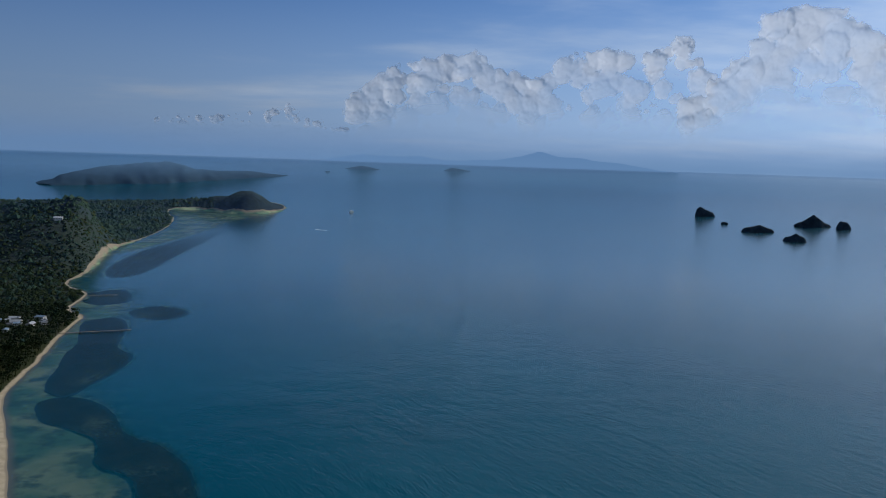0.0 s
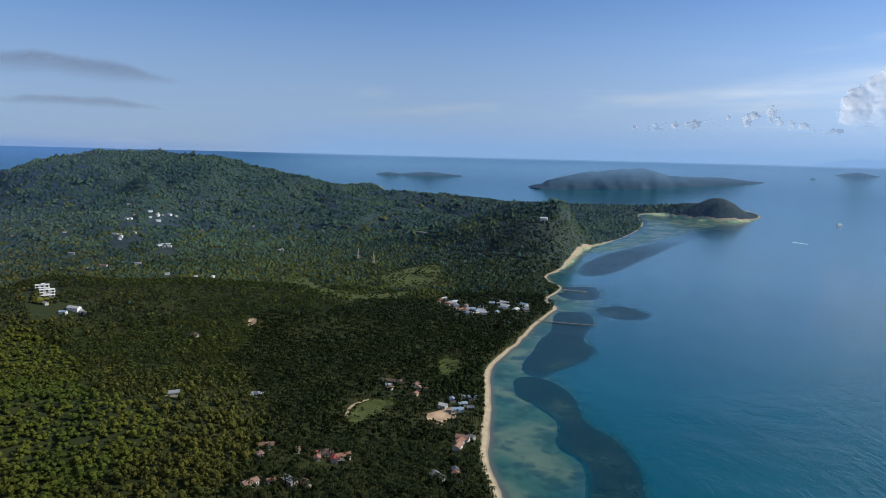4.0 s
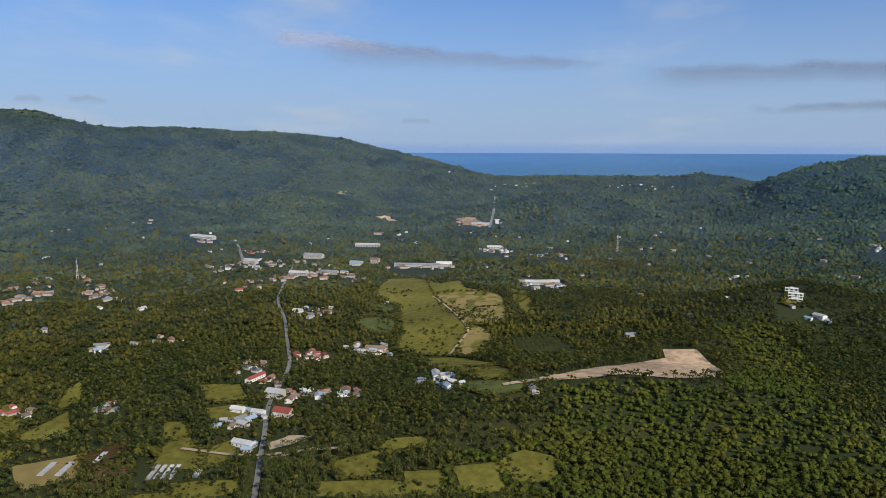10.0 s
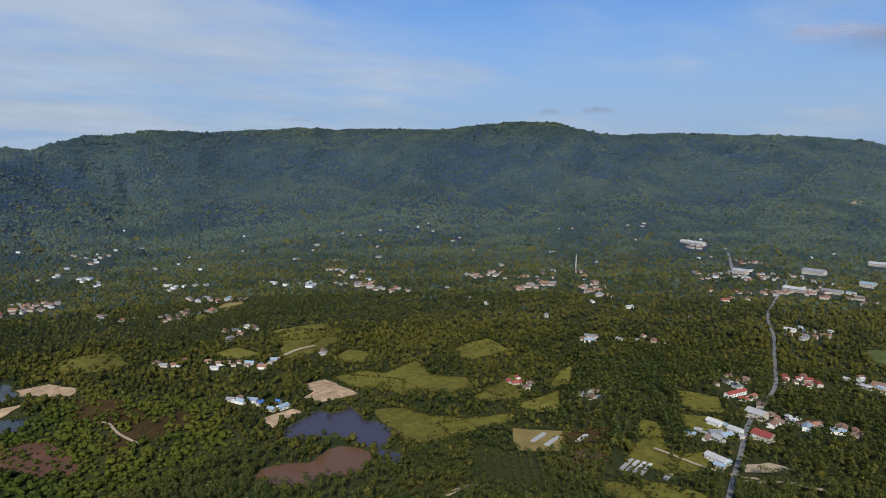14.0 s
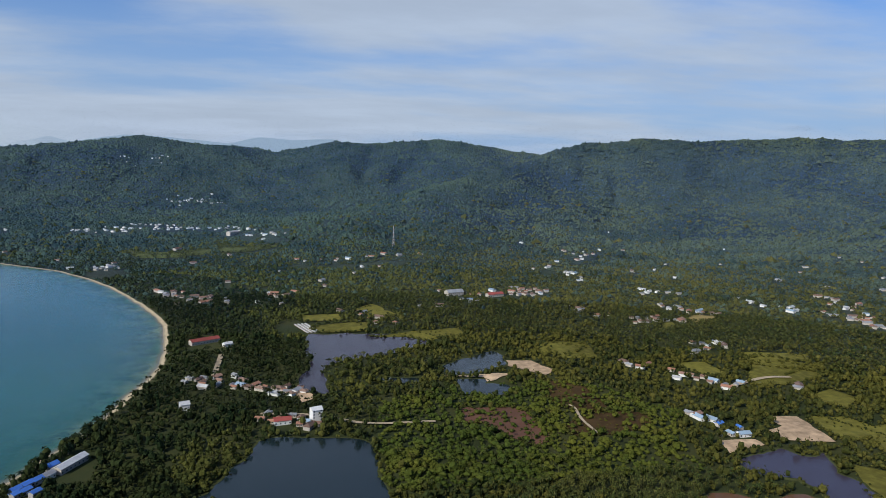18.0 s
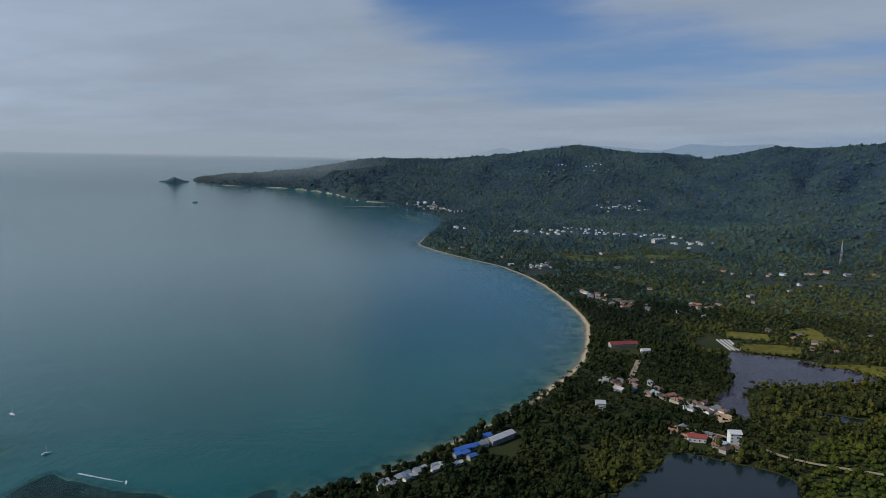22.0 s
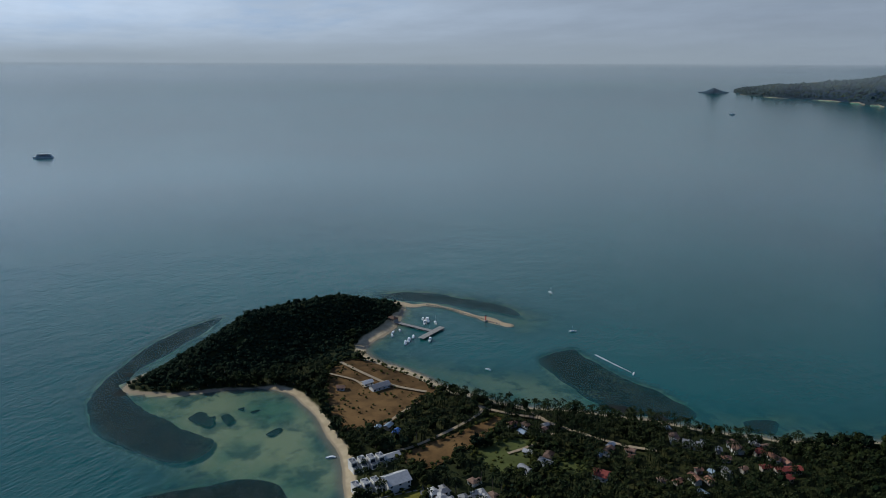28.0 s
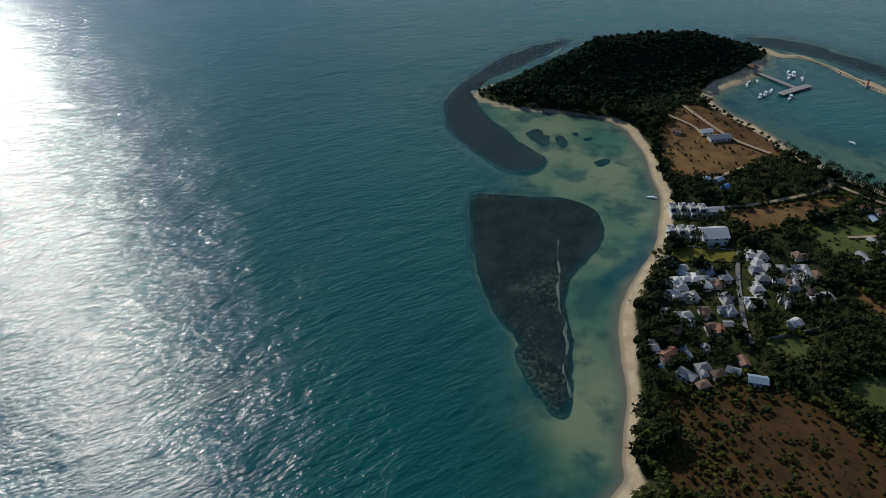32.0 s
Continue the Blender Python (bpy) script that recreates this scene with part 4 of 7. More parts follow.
clear = clear * (1 - 0.55 * (1 - soft(grown, 2, 9)) * soft(fbm(GX, GY, 22, 12, 3), -0.4, 0.2))
sea = sheet("water", sea_level(np.hypot(GX, GY)) - 0.02, SEA)
# where the sheet lifts, its gloss leans back just enough to mirror the open sky
far_off = np.hypot(GX, GY)
lift = np.arctan2(sea_level(np.array(EDGE)) - sea_level(far_off), np.maximum(EDGE - far_off, 25.0))
lean = np.maximum(0, (lift + radians(1.5) - np.arctan2(EYE[2] - sea_level(far_off), far_off)) / 2)
nrm = np.stack([-GX / far_off * np.sin(lean), -GY / far_off * np.sin(lean), np.cos(lean)], -1).reshape(-1, 3)
sea.data.normals_split_custom_set_from_vertices(np.concatenate([nrm, [(0, 0, 1)]]).tolist())
tagged(sea, "calm turquoise and deep blue sea", "sea", kind="structure")
attribute(sea, "clear", clear)
# set by bearing from the eye, east to south
attribute(sea, "silt", soft((0.8 * GX - 0.5 * GY) / np.hypot(GX, GY), 0.0, 0.75) * soft(-GS, -30, 40))
# one outside the sun's bearing from the eye, none towards it
attribute(sea, "lee", 1 - soft((0.78 * GX + 0.63 * GY) / np.hypot(GX, GY), 0.15, 0.75))
attribute(sea, "offshore", soft(-GS, 150, 1500))
# grows with distance from the eye, to fit the view of the far water
attribute(sea, "calm", soft(np.log(np.hypot(GX, GY)), math.log(330), math.log(4200)))


def part(name, verts, faces, material, parent, label="", m=None):
    ob = solid(name, verts, faces, material)
    ob.parent = parent
    if m is not None:
        ob.matrix_basis = m
    if label:
        ob["label"] = label
    return ob


def holder(name, x, y, z, turn=0.0):
    e = new(name)
    e.matrix_basis = pose(x, y, z, 0, 0, turn)
    return e


def lie(x, y):
    return float(at(GZ, np.array([x], float), np.array([y], float))[0])


# trees keep clear of what is marked here, on squares of four metres
CELL, REACH = 4.0, 2800.0
SIDE = int(2 * REACH / CELL)
taken = np.zeros((SIDE, SIDE), bool)
thinned = np.zeros((SIDE, SIDE), bool)


def mark(ring, grid=None, grow=0.0):
    ring = np.asarray(ring, float)
    b0, b1 = ring.min(0) - 8 - grow, ring.max(0) + 8 + grow
    i0, j0 = np.clip(((b0 + REACH) / CELL).astype(int), 0, SIDE - 1)
    i1, j1 = np.clip(((b1 + REACH) / CELL).astype(int) + 1, 0, SIDE)
    if i1 <= i0 or j1 <= j0:
        return
    xs, ys = np.meshgrid((np.arange(i0, i1) + 0.5) * CELL - REACH, (np.arange(j0, j1) + 0.5) * CELL - REACH, indexing="ij")
    hit = inside(xs, ys, ring)
    if grow:
        hit |= to_line(xs, ys, ring, True)[0] < grow
    (taken if grid is None else grid)[i0:i1, j0:j1] |= hit


def marked(grid, x, y):
    i, j = ((x + REACH) / CELL).astype(int), ((y + REACH) / CELL).astype(int)
    ok = (i >= 0) & (i < SIDE) & (j >= 0) & (j < SIDE)
    out = np.zeros(len(x), bool)
    out[ok] = grid[i[ok], j[ok]]
    return out


def disc(x, y, rx, n=10):
    return np.array([(x + rx * math.cos(k / n * 6.283), y + rx * math.sin(k / n * 6.283)) for k in range(n)])


def ragged(ring, amount, seed, square=False):
    """An outline with small wanderings, softened or with its corners kept."""
    line = smooth_line(ring, 6, True)
    if square:
        a, u = np.array(ring, float), np.arange(6)[:, None] / 6
        line = np.concatenate([p * (1 - u) + q * u for p, q in zip(a, np.roll(a, -1, 0))])
    n = fbm(line[:, 0], line[:, 1], 26, seed, 3)
    k = fbm(line[:, 0] + 500, line[:, 1], 26, seed + 9, 3)
    return line + amount * np.stack([n, k], -1)


def spread(name, line, material, lift, step, level=None, bump=0.0):
    """A thin patch that lies on the land inside an outline."""
    from mathutils.geometry import delaunay_2d_cdt
    b0, b1 = line.min(0), line.max(0)
    step = max(step, float(max(b1 - b0)) / 34)
    xs, ys = np.meshgrid(np.arange(b0[0], b1[0], step), np.arange(b0[1], b1[1], step))
    xs, ys = xs.ravel(), ys.ravel()
    k = inside(xs, ys, line) & (to_line(xs, ys, line, True)[0] > step * 0.4)
    pts = [Vector(p) for p in line] + [Vector(p) for p in zip(xs[k], ys[k])]
    n = len(line)
    v, _, f, *_ = delaunay_2d_cdt(pts, [(i, (i + 1) % n) for i in range(n)], [], 1, 1e-4)
    p = np.array([(q.x, q.y) for q in v])
    if level is None:
        z = at(GZ, p[:, 0], p[:, 1]) + lift + 0.0006 * np.hypot(p[:, 0], p[:, 1])
    else:
        z = np.full(len(p), level)
        if bump:
            z = np.clip(np.maximum(z, at(GZ, p[:, 0], p[:, 1]) + 0.35), None, level + 0.6)
    z = z + bump * fbm(p[:, 0], p[:, 1], 14, 3, 3)
    tri = np.array([t for t in f if len(t) == 3])
    return solid(name, np.column_stack([p, z]), tri, material, True)


FIELD_KINDS = {
    "grass": (GRASS, "field", "open green pasture with dry patches between the trees", "field"),
    "straw": (STRAW, "straw_field", "tan dry meadow beside a green pasture", "field"),
    "meadow": (MEADOW, "meadow", "dull green meadow among dense trees", "field"),
    "parched": (PARCHED, "parched_field", "open tan and brown parched ground with bushes", "field"),
    "dry": (DRY, "dry_field", "brown dry grassland with scattered shrubs", "field"),
    "bare": (BARE, "cleared_lot", "pale bare earth cleared for building", "cleared lot"),
    "lot": (TRACK, "paved_yard", "pale paved yard beside a road", "yard"),
    "mud": (MUD, "soil_patch", "reddish turned soil among the shrubs", "soil patch"),
}
POND_KINDS = {
    "lilac": (LILAC, "flooded marsh with still lilac-grey water"),
    "muddy": (MUDDY, "shallow muddy brown pond"),
    "dark": (POND, "dark still pond with tree-lined banks"),
}


def lay_fields():
    for i, (sort, ring) in enumerate(FIELDS):
        mat, name, label, cat = FIELD_KINDS[sort]
        far = max(1.0, math.hypot(*ring[0]) / 700)
        line = ragged(ring, 3.5 * far, 40 + i, sort in ("bare", "lot", "grass", "straw"))
        spread_ob = spread(name, line, mat, 0.25 + 0.004 * i, 8)
        tagged(spread_ob, label, cat, "fields", "structure")
        mark(line, thinned if sort in ("dry", "mud") else None)
        if sort not in ("dry", "mud"):
            mark(line * 0.985)
        if sort == "dry" and ring[0][0] > 0:
            mark(line)


def lay_ponds():
    for i, (sort, ring) in enumerate(PONDS):
        mat, label = POND_KINDS[sort]
        line = ragged(ring, 8, 80 + i)
        z = POND_LEVEL[i]
        ob = spread("pond", line, mat, 0, 12, level=z)
        tagged(ob, label, "pond", kind="structure")
        mark(line)
        # an earth bank round the water
        along = np.roll(line, -1, 0) - np.roll(line, 1, 0)
        away = np.stack([along[:, 1], -along[:, 0]], -1) / np.linalg.norm(along, axis=1)[:, None]
        if np.sum(line[:, 0] * np.roll(line[:, 1], -1) - np.roll(line[:, 0], -1) * line[:, 1]) < 0:
            away = -away
        out = line + 4.0 * away
        n = len(line)
        zo = at(GZ, out[:, 0], out[:, 1])
        v = np.concatenate([np.column_stack([line - 0.6 * away, np.full(n, z - 0.3)]), np.column_stack([(line + out) / 2, np.full(n, z + 0.5)]),
                            np.column_stack([out, np.minimum(zo, z) - 0.2])])
        k = np.arange(n)
        f = np.concatenate([np.column_stack([k, (k + 1) % n, (k + 1) % n + n, k + n]), np.column_stack([k + n, (k + 1) % n + n, (k + 1) % n + 2 * n, k + 2 * n])])
        tagged(solid("bank", v, f, BANK, True), "low grassy bank round a pond", "bank", kind="structure")


def ribbon(name, line, width, material, lift, label, category):
    line = smooth_line(line, 6)
    d = np.gradient(line, axis=0)
    d /= np.linalg.norm(d, axis=1)[:, None]
    side = np.stack([-d[:, 1], d[:, 0]], -1) * width / 2
    rows = [line - side, line - side * 0.5, line + side * 0.5, line + side]
    n = len(line)
    v = np.concatenate([np.column_stack([p, at(GZ, p[:, 0], p[:, 1]) + lift + 0.0008 * np.hypot(p[:, 0], p[:, 1])]) for p in rows])
    k = np.arange(n - 1)
    f = np.concatenate([np.column_stack([k + a * n, k + 1 + a * n, k + 1 + (a + 1) * n, k + (a + 1) * n]) for a in range(3)])[:, ::-1]
    ob = solid(name, v, f, material, True)
    ring = np.concatenate([line - side * 1.6, (line + side * 1.6)[::-1]])
    mark(ring)
    return tagged(ob, label, category, kind="structure")


def lay_roads():
    for sort, width, line in ROADS:
        if sort == "asphalt":
            ribbon("road", line, width, ASPHALT, 0.6, "grey asphalt road running through the palms", "road")
        else:
            ribbon("track", line, width * 0.8, TRACK, 1.3, "pale unpaved track", "track")


def lay_reefs():
    for i, ring in enumerate(REEFS):
        line = smooth_line(ring, 16, True)
        line = line + np.stack([2.2 * fbm(line[:, 0], line[:, 1], 26, 120 + q + i, 3) + 1.3 * fbm(line[:, 0], line[:, 1], 6, 150 + q + i, 2) for q in (0, 9)], -1)
        r = float(np.hypot(*line.mean(0)))
        ob = spread("reef", line, REEF, 0, 3.5, level=float(sea_level(np.array(r))) - 0.75, bump=0.5)
        tagged(ob, "dark coral reef just under the water", "reef", "reefs", "structure")


def rubble_ridge():
    """A pale broken line of coral rubble along the big reef: low heaps with gaps between them."""
    line = smooth_line([(377, -53), (342, -52), (310, -49), (278, -48), (252, -46), (238, -45)], 30)
    line = line + 3.2 * np.stack([fbm(line[:, 0], line[:, 1], 16, 201, 4), fbm(line[:, 0], line[:, 1], 16, 207, 4)], -1)
    d = np.gradient(line, axis=0)
    d /= np.linalg.norm(d, axis=1)[:, None]
    wide = np.clip(0.35 + 1.5 * fbm(line[:, 0], line[:, 1], 11, 211, 3), 0.06, 1.2)
    side = np.stack([-d[:, 1], d[:, 0]], -1) * wide[:, None]
    n, k = len(line), np.arange(len(line) - 1)
    v = np.concatenate([np.column_stack([line + side * s, z]) for s, z in ((-1, np.full(n, -0.55)), (0, -0.5 + 0.34 * np.minimum(wide, 1)), (1, np.full(n, -0.55)))])
    f = np.concatenate([np.column_stack([k + a * n, k + 1 + a * n, k + 1 + (a + 1) * n, k + (a + 1) * n]) for a in range(2)])[:, ::-1]
    tagged(solid("rubble_ridge", v, f, RUBBLE, True), "pale broken line of coral rubble on a reef", "reef", kind="structure")


lay_fields()
lay_ponds()
lay_roads()
lay_reefs()
rubble_ridge()


# ---- buildings ----
def box(x0, x1, y0, y1, z0, z1):
    v = np.array([(x, y, z) for z in (z0, z1) for y in (y0, y1) for x in (x0, x1)], float)
    f = np.array([(0, 2, 3, 1), (4, 5, 7, 6), (0, 1, 5, 4), (2, 6, 7, 3), (0, 4, 6, 2), (1, 3, 7, 5)])
    return v, f


def gable(w, d, z0, rise, over, thick=0.18):
    """A pitched roof with eaves; its gables are closed."""
    x, y = w / 2 + over, d / 2 + over
    prof = [(-y, z0 - 0.25), (0, z0 + rise), (y, z0 - 0.25), (y, z0 - 0.25 - thick), (0, z0 + rise - thick), (-y, z0 - 0.25 - thick)]
    v = np.array([(sx, a, b) for sx in (-x, x) for a, b in prof])
    f = [(0, 6, 7, 1), (1, 7, 8, 2), (2, 8, 9, 3), (3, 9, 10, 4), (4, 10, 11, 5), (5, 11, 6, 0), (0, 1, 4, 5), (1, 2, 3, 4), (6, 11, 10, 7), (7, 10, 9, 8)]
    return v, np.array(f)


def hip(w, d, z0, rise, over):
    x, y = w / 2 + over, d / 2 + over
    r = max(w / 2 - d / 2, 0.3)
    v = np.array([(-x, -y, z0 - 0.2), (x, -y, z0 - 0.2), (x, y, z0 - 0.2), (-x, y, z0 - 0.2), (-r, 0, z0 + rise), (r, 0, z0 + rise),
                  (-x, -y, z0 - 0.4), (x, -y, z0 - 0.4), (x, y, z0 - 0.4), (-x, y, z0 - 0.4)])
    f = [(0, 1, 5, 4), (2, 3, 4, 5), (1, 2, 5, 5), (3, 0, 4, 4), (6, 7, 1, 0), (7, 8, 2, 1), (8, 9, 3, 2), (9, 6, 0, 3), (9, 8, 7, 6)]
    return v, f


def tris(faces):
    out = []
    for f in faces:
        f = [a for i, a in enumerate(f) if a not in f[:i]]
        out += [(f[0], f[i], f[i + 1]) for i in range(1, len(f) - 1)]
    return np.array(out)


WORDS = {"terracotta": "terracotta tiled", "red": "red tiled", "grey": "grey sheet-metal", "white": "white sheet-metal", "blue": "blue sheet-metal",
         "brown": "brown tiled", "rust": "rusty sheet-metal", "pale": "pale blue sheet-metal"}


def house(w, d, h, roof, wall=None, hipped=False, fine=True, name="house"):
    """A house at the origin: walls, roof, and openings where it stands near."""
    e = holder(name, 0, 0, 0)
    body = part("wall", *box(-w / 2, w / 2, -d / 2, d / 2, -2.0, h), wall or WHITE, e)
    # the gable ends
    if hipped:
        v, f = hip(w, d, h, d * 0.28, 0.8)
    else:
        v, f = gable(w, d, h, d * 0.26, 0.7)
        if fine:
            for s in (-1, 1):
                gv = np.array([(s * q, a, b) for q in (w / 2 - 0.1, w / 2) for a, b in ((-d / 2, h), (d / 2, h), (0, h + d * 0.26 - 0.3))])
                part("gable_wall", gv, np.array([(0, 1, 2), (3, 5, 4), (1, 4, 5), (1, 5, 2), (0, 2, 5), (0, 5, 3)]), wall or WHITE, e)
    part("roof", v, tris(f), ROOFS[roof], e, WORDS[roof] + " roof")
    if fine:
        storeys = max(1, int(h / 3))
        for k in range(storeys):
            z = 0.9 + 3 * k
            for s in (-1, 1):
                for x in np.linspace(-w / 2 + 1.4, w / 2 - 1.4, max(2, int(w / 4))):
                    if k == 0 and s < 0 and abs(x) < 1.0:
                        continue
                    y0, y1 = sorted((s * d / 2, s * (d / 2 + 0.06)))
                    part("window", *box(x - 0.7, x + 0.7, y0, y1, z, z + 1.3), PANE, body)
        part("door", *box(-0.5, 0.5, -d / 2 - 0.05, -d / 2 + 0.02, 0, 2.05), DOOR, body)
    tagged(e, f"{'low' if h < 5 else 'tall'} plastered house with a {WORDS[roof]} roof among trees", "house", "houses")
    return e


STYLES = {
    "mixed": ("white", "grey", "terracotta", "brown", "terracotta", "rust", "grey", "terracotta", "rust", "brown", "pale"),
    "white": ("white", "white", "pale", "grey"),
    "red": ("red", "terracotta", "red", "brown"),
    "blue": ("pale", "pale", "blue"),
    "grey": ("grey", "pale"),
    "tall": ("white", "grey", "terracotta"),
}
bank = {}


far_bits = {}


def far_house(x, y, z, turn, size, roof, tall):
    k = 1.0 - 0.15 * float(soft(math.hypot(x, y), 1800, 2800))
    w, d, h = (q * k for q in size)
    h = h + (7 if tall else 0)
    c, s = math.cos(turn), math.sin(turn)
    for mat, (v, f) in (("wall" if roof in ("white", "pale") else "dull_wall", box(-w / 2, w / 2, -d / 2, d / 2, -3, h)), (roof, gable(w, d, h, d * 0.22, 0.6))):
        v = np.asarray(v)
        v = np.column_stack([v[:, 0] * c - v[:, 1] * s + x, v[:, 0] * s + v[:, 1] * c + y, v[:, 2] + z])
        far_bits.setdefault(mat, []).append((v, tris(f)))


def settle_houses():
    rng = np.random.default_rng(21)
    stood = []
    for style, n, line in STREETS:
        line = np.array(line, float)
        seg = np.linalg.norm(np.diff(line, axis=0), axis=1)
        along = np.concatenate([[0], np.cumsum(seg)])
        for k in range(n := int(1.5 * n)):
            s = (k + rng.uniform(0.1, 0.9)) / n * along[-1]
            x, y = np.interp(s, along, line[:, 0]), np.interp(s, along, line[:, 1])
            r = math.hypot(x, y)
            j = min(4 + 0.016 * r, 50)
            x, y = x + rng.normal(0, j * 0.5), y + rng.normal(0, j * 0.5)
            if float(at(GS, np.array([x]), np.array([y]))[0]) < 12:
                continue
            fine = r < 760
            if any(abs(x - q[0]) + abs(y - q[1]) < (9.5 if r < 900 else 11) for q in stood):
                continue
            stood.append((x, y))
            mark(disc(x, y, 3.2 + 0.004 * r))
            if r > 550:
                u = 1 - (9 + 0.014 * r) / r
                mark(disc(x * u, y * u, 2.5 + 0.005 * r))
            if r > 1700:
                u = 1 - 85 / r
                mark(disc(x * u, y * u, 22))
            roof = STYLES[style][rng.integers(len(STYLES[style]))]
            big = int(rng.integers(0, 3))
            if r > 960:
                far_house(x, y, lie(x, y), rng.uniform(0, 3.1), ((7, 5.5, 3.2), (9.5, 6.5, 3.6), (15, 8.5, 4.2))[big], roof, style == "tall")
                continue
            key = (roof, big, style == "tall", fine, r < 480)
            if key not in bank:
                w, d, h = ((6, 5, 3.0), (8.5, 5.5, 3.2), (12, 7, 3.6))[big]
                if style == "tall":
                    w, d, h = w + 4, d + 4, 10.5
                if r < 480:
                    w, d = 0.68 * w, 0.68 * d
                bank[key] = house(w, d, h, roof, WHITE if (big + len(roof)) % 3 == 0 else CREAM, roof == "brown", fine)
                bank[key].matrix_basis = pose(0, 0, -300)
                bank[key]["used"] = 0
            m = pose(x, y, lie(x, y) + 0.2, 0, 0, rng.choice([0, 90]) + math.degrees(math.atan2(line[-1, 1] - line[0, 1], line[-1, 0] - line[0, 0])) + rng.uniform(-15, 15))
            if not bank[key]["used"]:
                bank[key].matrix_basis = m
                bank[key]["used"] = 1
            else:
                copy_thing(bank[key], m)


settle_houses()


def garden_villa(w, d, roof):
    """A low house with a wing: two hipped roofs that meet."""
    e = holder("garden_villa", 0, 0, 0)
    h = 3.0
    body = part("wall", *box(-w / 2, w / 2, -d / 2, d / 2, -1.5, h), WHITE, e)
    part("wing_wall", *box(w / 2 - 3.4, w / 2, d / 2, d / 2 + 3.6, -1.5, h - 0.3), WHITE, e)
    v, f = hip(w, d, h, d * 0.30, 0.6)
    part("roof", v, tris(f), ROOFS[roof], e, WORDS[roof] + " roof")
    v, f = hip(5.2, 3.4, h - 0.3, 1.1, 0.5)
    v = np.column_stack([-v[:, 1] + w / 2 - 1.7, v[:, 0] + d / 2 + 1.2, v[:, 2]])
    part("wing_roof", v, tris(f), ROOFS[roof], e, WORDS[roof] + " roof")
    for x in (-w / 2 + 1.3, 0.9):
        part("window", *box(x - 0.6, x + 0.6, -d / 2 - 0.06, -d / 2, 0.9, 2.2), PANE, body)
    part("door", *box(-0.9, 0.0, -d / 2 - 0.05, -d / 2 + 0.02, 0, 2.05), DOOR, body)
    part("terrace", *box(-w / 2, w / 2 - 3.6, d / 2, d / 2 + 2.2, -1.5, 0.1), CONCRETE, e)
    return tagged(e, f"low white garden villa with a {WORDS[roof]} hipped roof", "villa", "garden villas")


def settle_villas():
    rng = np.random.default_rng(61)
    forms = [garden_villa(6.2, 4.4, "white"), garden_villa(5.6, 4.0, "white"), garden_villa(6.6, 4.6, "grey"), garden_villa(5.6, 4.0, "brown")]
    stood = list(VILLAS) + [c for c in COTTAGES if all(math.hypot(c[0] - v[0], c[1] - v[1]) > 6.0 for v in VILLAS)]
    used = set()
    mark(np.array([VILLAS[27], VILLAS[15], VILLAS[0], VILLAS[2], VILLAS[8], VILLAS[24], VILLAS[13], VILLAS[26]], float), thinned, 10.0)
    for x, y in stood:
        mark(disc(x, y, 4.2))
        k = int(rng.choice(4, p=(0.34, 0.26, 0.25, 0.15)))
        m = pose(x, y, lie(x, y) + 0.2, 0, 0, rng.choice([5, 95, 185, 275]) + rng.uniform(-8, 8))
        if k not in used:
            used.add(k)
            forms[k].matrix_basis = m
        else:
            copy_thing(forms[k], m)


settle_villas()


def scatter_farms():
    """Single houses all over the plain."""
    rng = np.random.default_rng(33)
    n = 230
    r, a = np.sqrt(rng.uniform(640 ** 2, 2500 ** 2, n)), np.radians(rng.uniform(48, 205, n))
    x, y = -np.sin(a) * r, np.cos(a) * r
    ok = (at(GS, x, y) > 25) & (at(GZ, x, y) - sea_level(r) < 40) & ~marked(taken, x, y) & (fbm(x, y, 300, 55, 3) > -0.05)
    for x, y, r in zip(x[ok], y[ok], r[ok]):
        roof = ("white", "grey", "rust", "white", "grey", "brown", "rust")[rng.integers(7)]
        far_house(x, y, lie(x, y), rng.uniform(0, 3.1), ((7, 5.5, 3.2), (10, 6.5, 3.4), (14, 8, 4))[rng.integers(3)], roof, False)
        mark(disc(x, y, 3.5 + 0.005 * r))
        u = 1 - (9 + 0.012 * r) / r
        mark(disc(x * u, y * u, 3 + 0.006 * r))


def finish_far_houses():
    scatter_farms()
    vs, fs, ms, n = [], [], [], 0
    names = list(far_bits)
    for k, mat in enumerate(names):
        for v, f in far_bits[mat]:
            vs.append(v)
            fs.append(f + n)
            ms.append(np.full(len(f), k, np.int32))
            n += len(v)
    paint = {"wall": WHITE, "dull_wall": CREAM, **ROOFS}
    ob = solid("distant_houses", np.concatenate(vs), np.concatenate(fs), paint[names[0]])
    for mat in names[1:]:
        ob.data.materials.append(paint[mat])
    ob.data.polygons.foreach_set("material_index", np.concatenate(ms))
    tagged(ob, "small white and red roofed houses scattered among far trees", "houses", kind="stuff")


finish_far_houses()
for ring in ([(-949, 40), (-959, 104), (-850, 140), (-818, 50)], [(-455, -368), (-486, -316), (-438, -280), (-408, -328)]):
    mark(np.array(ring, float))



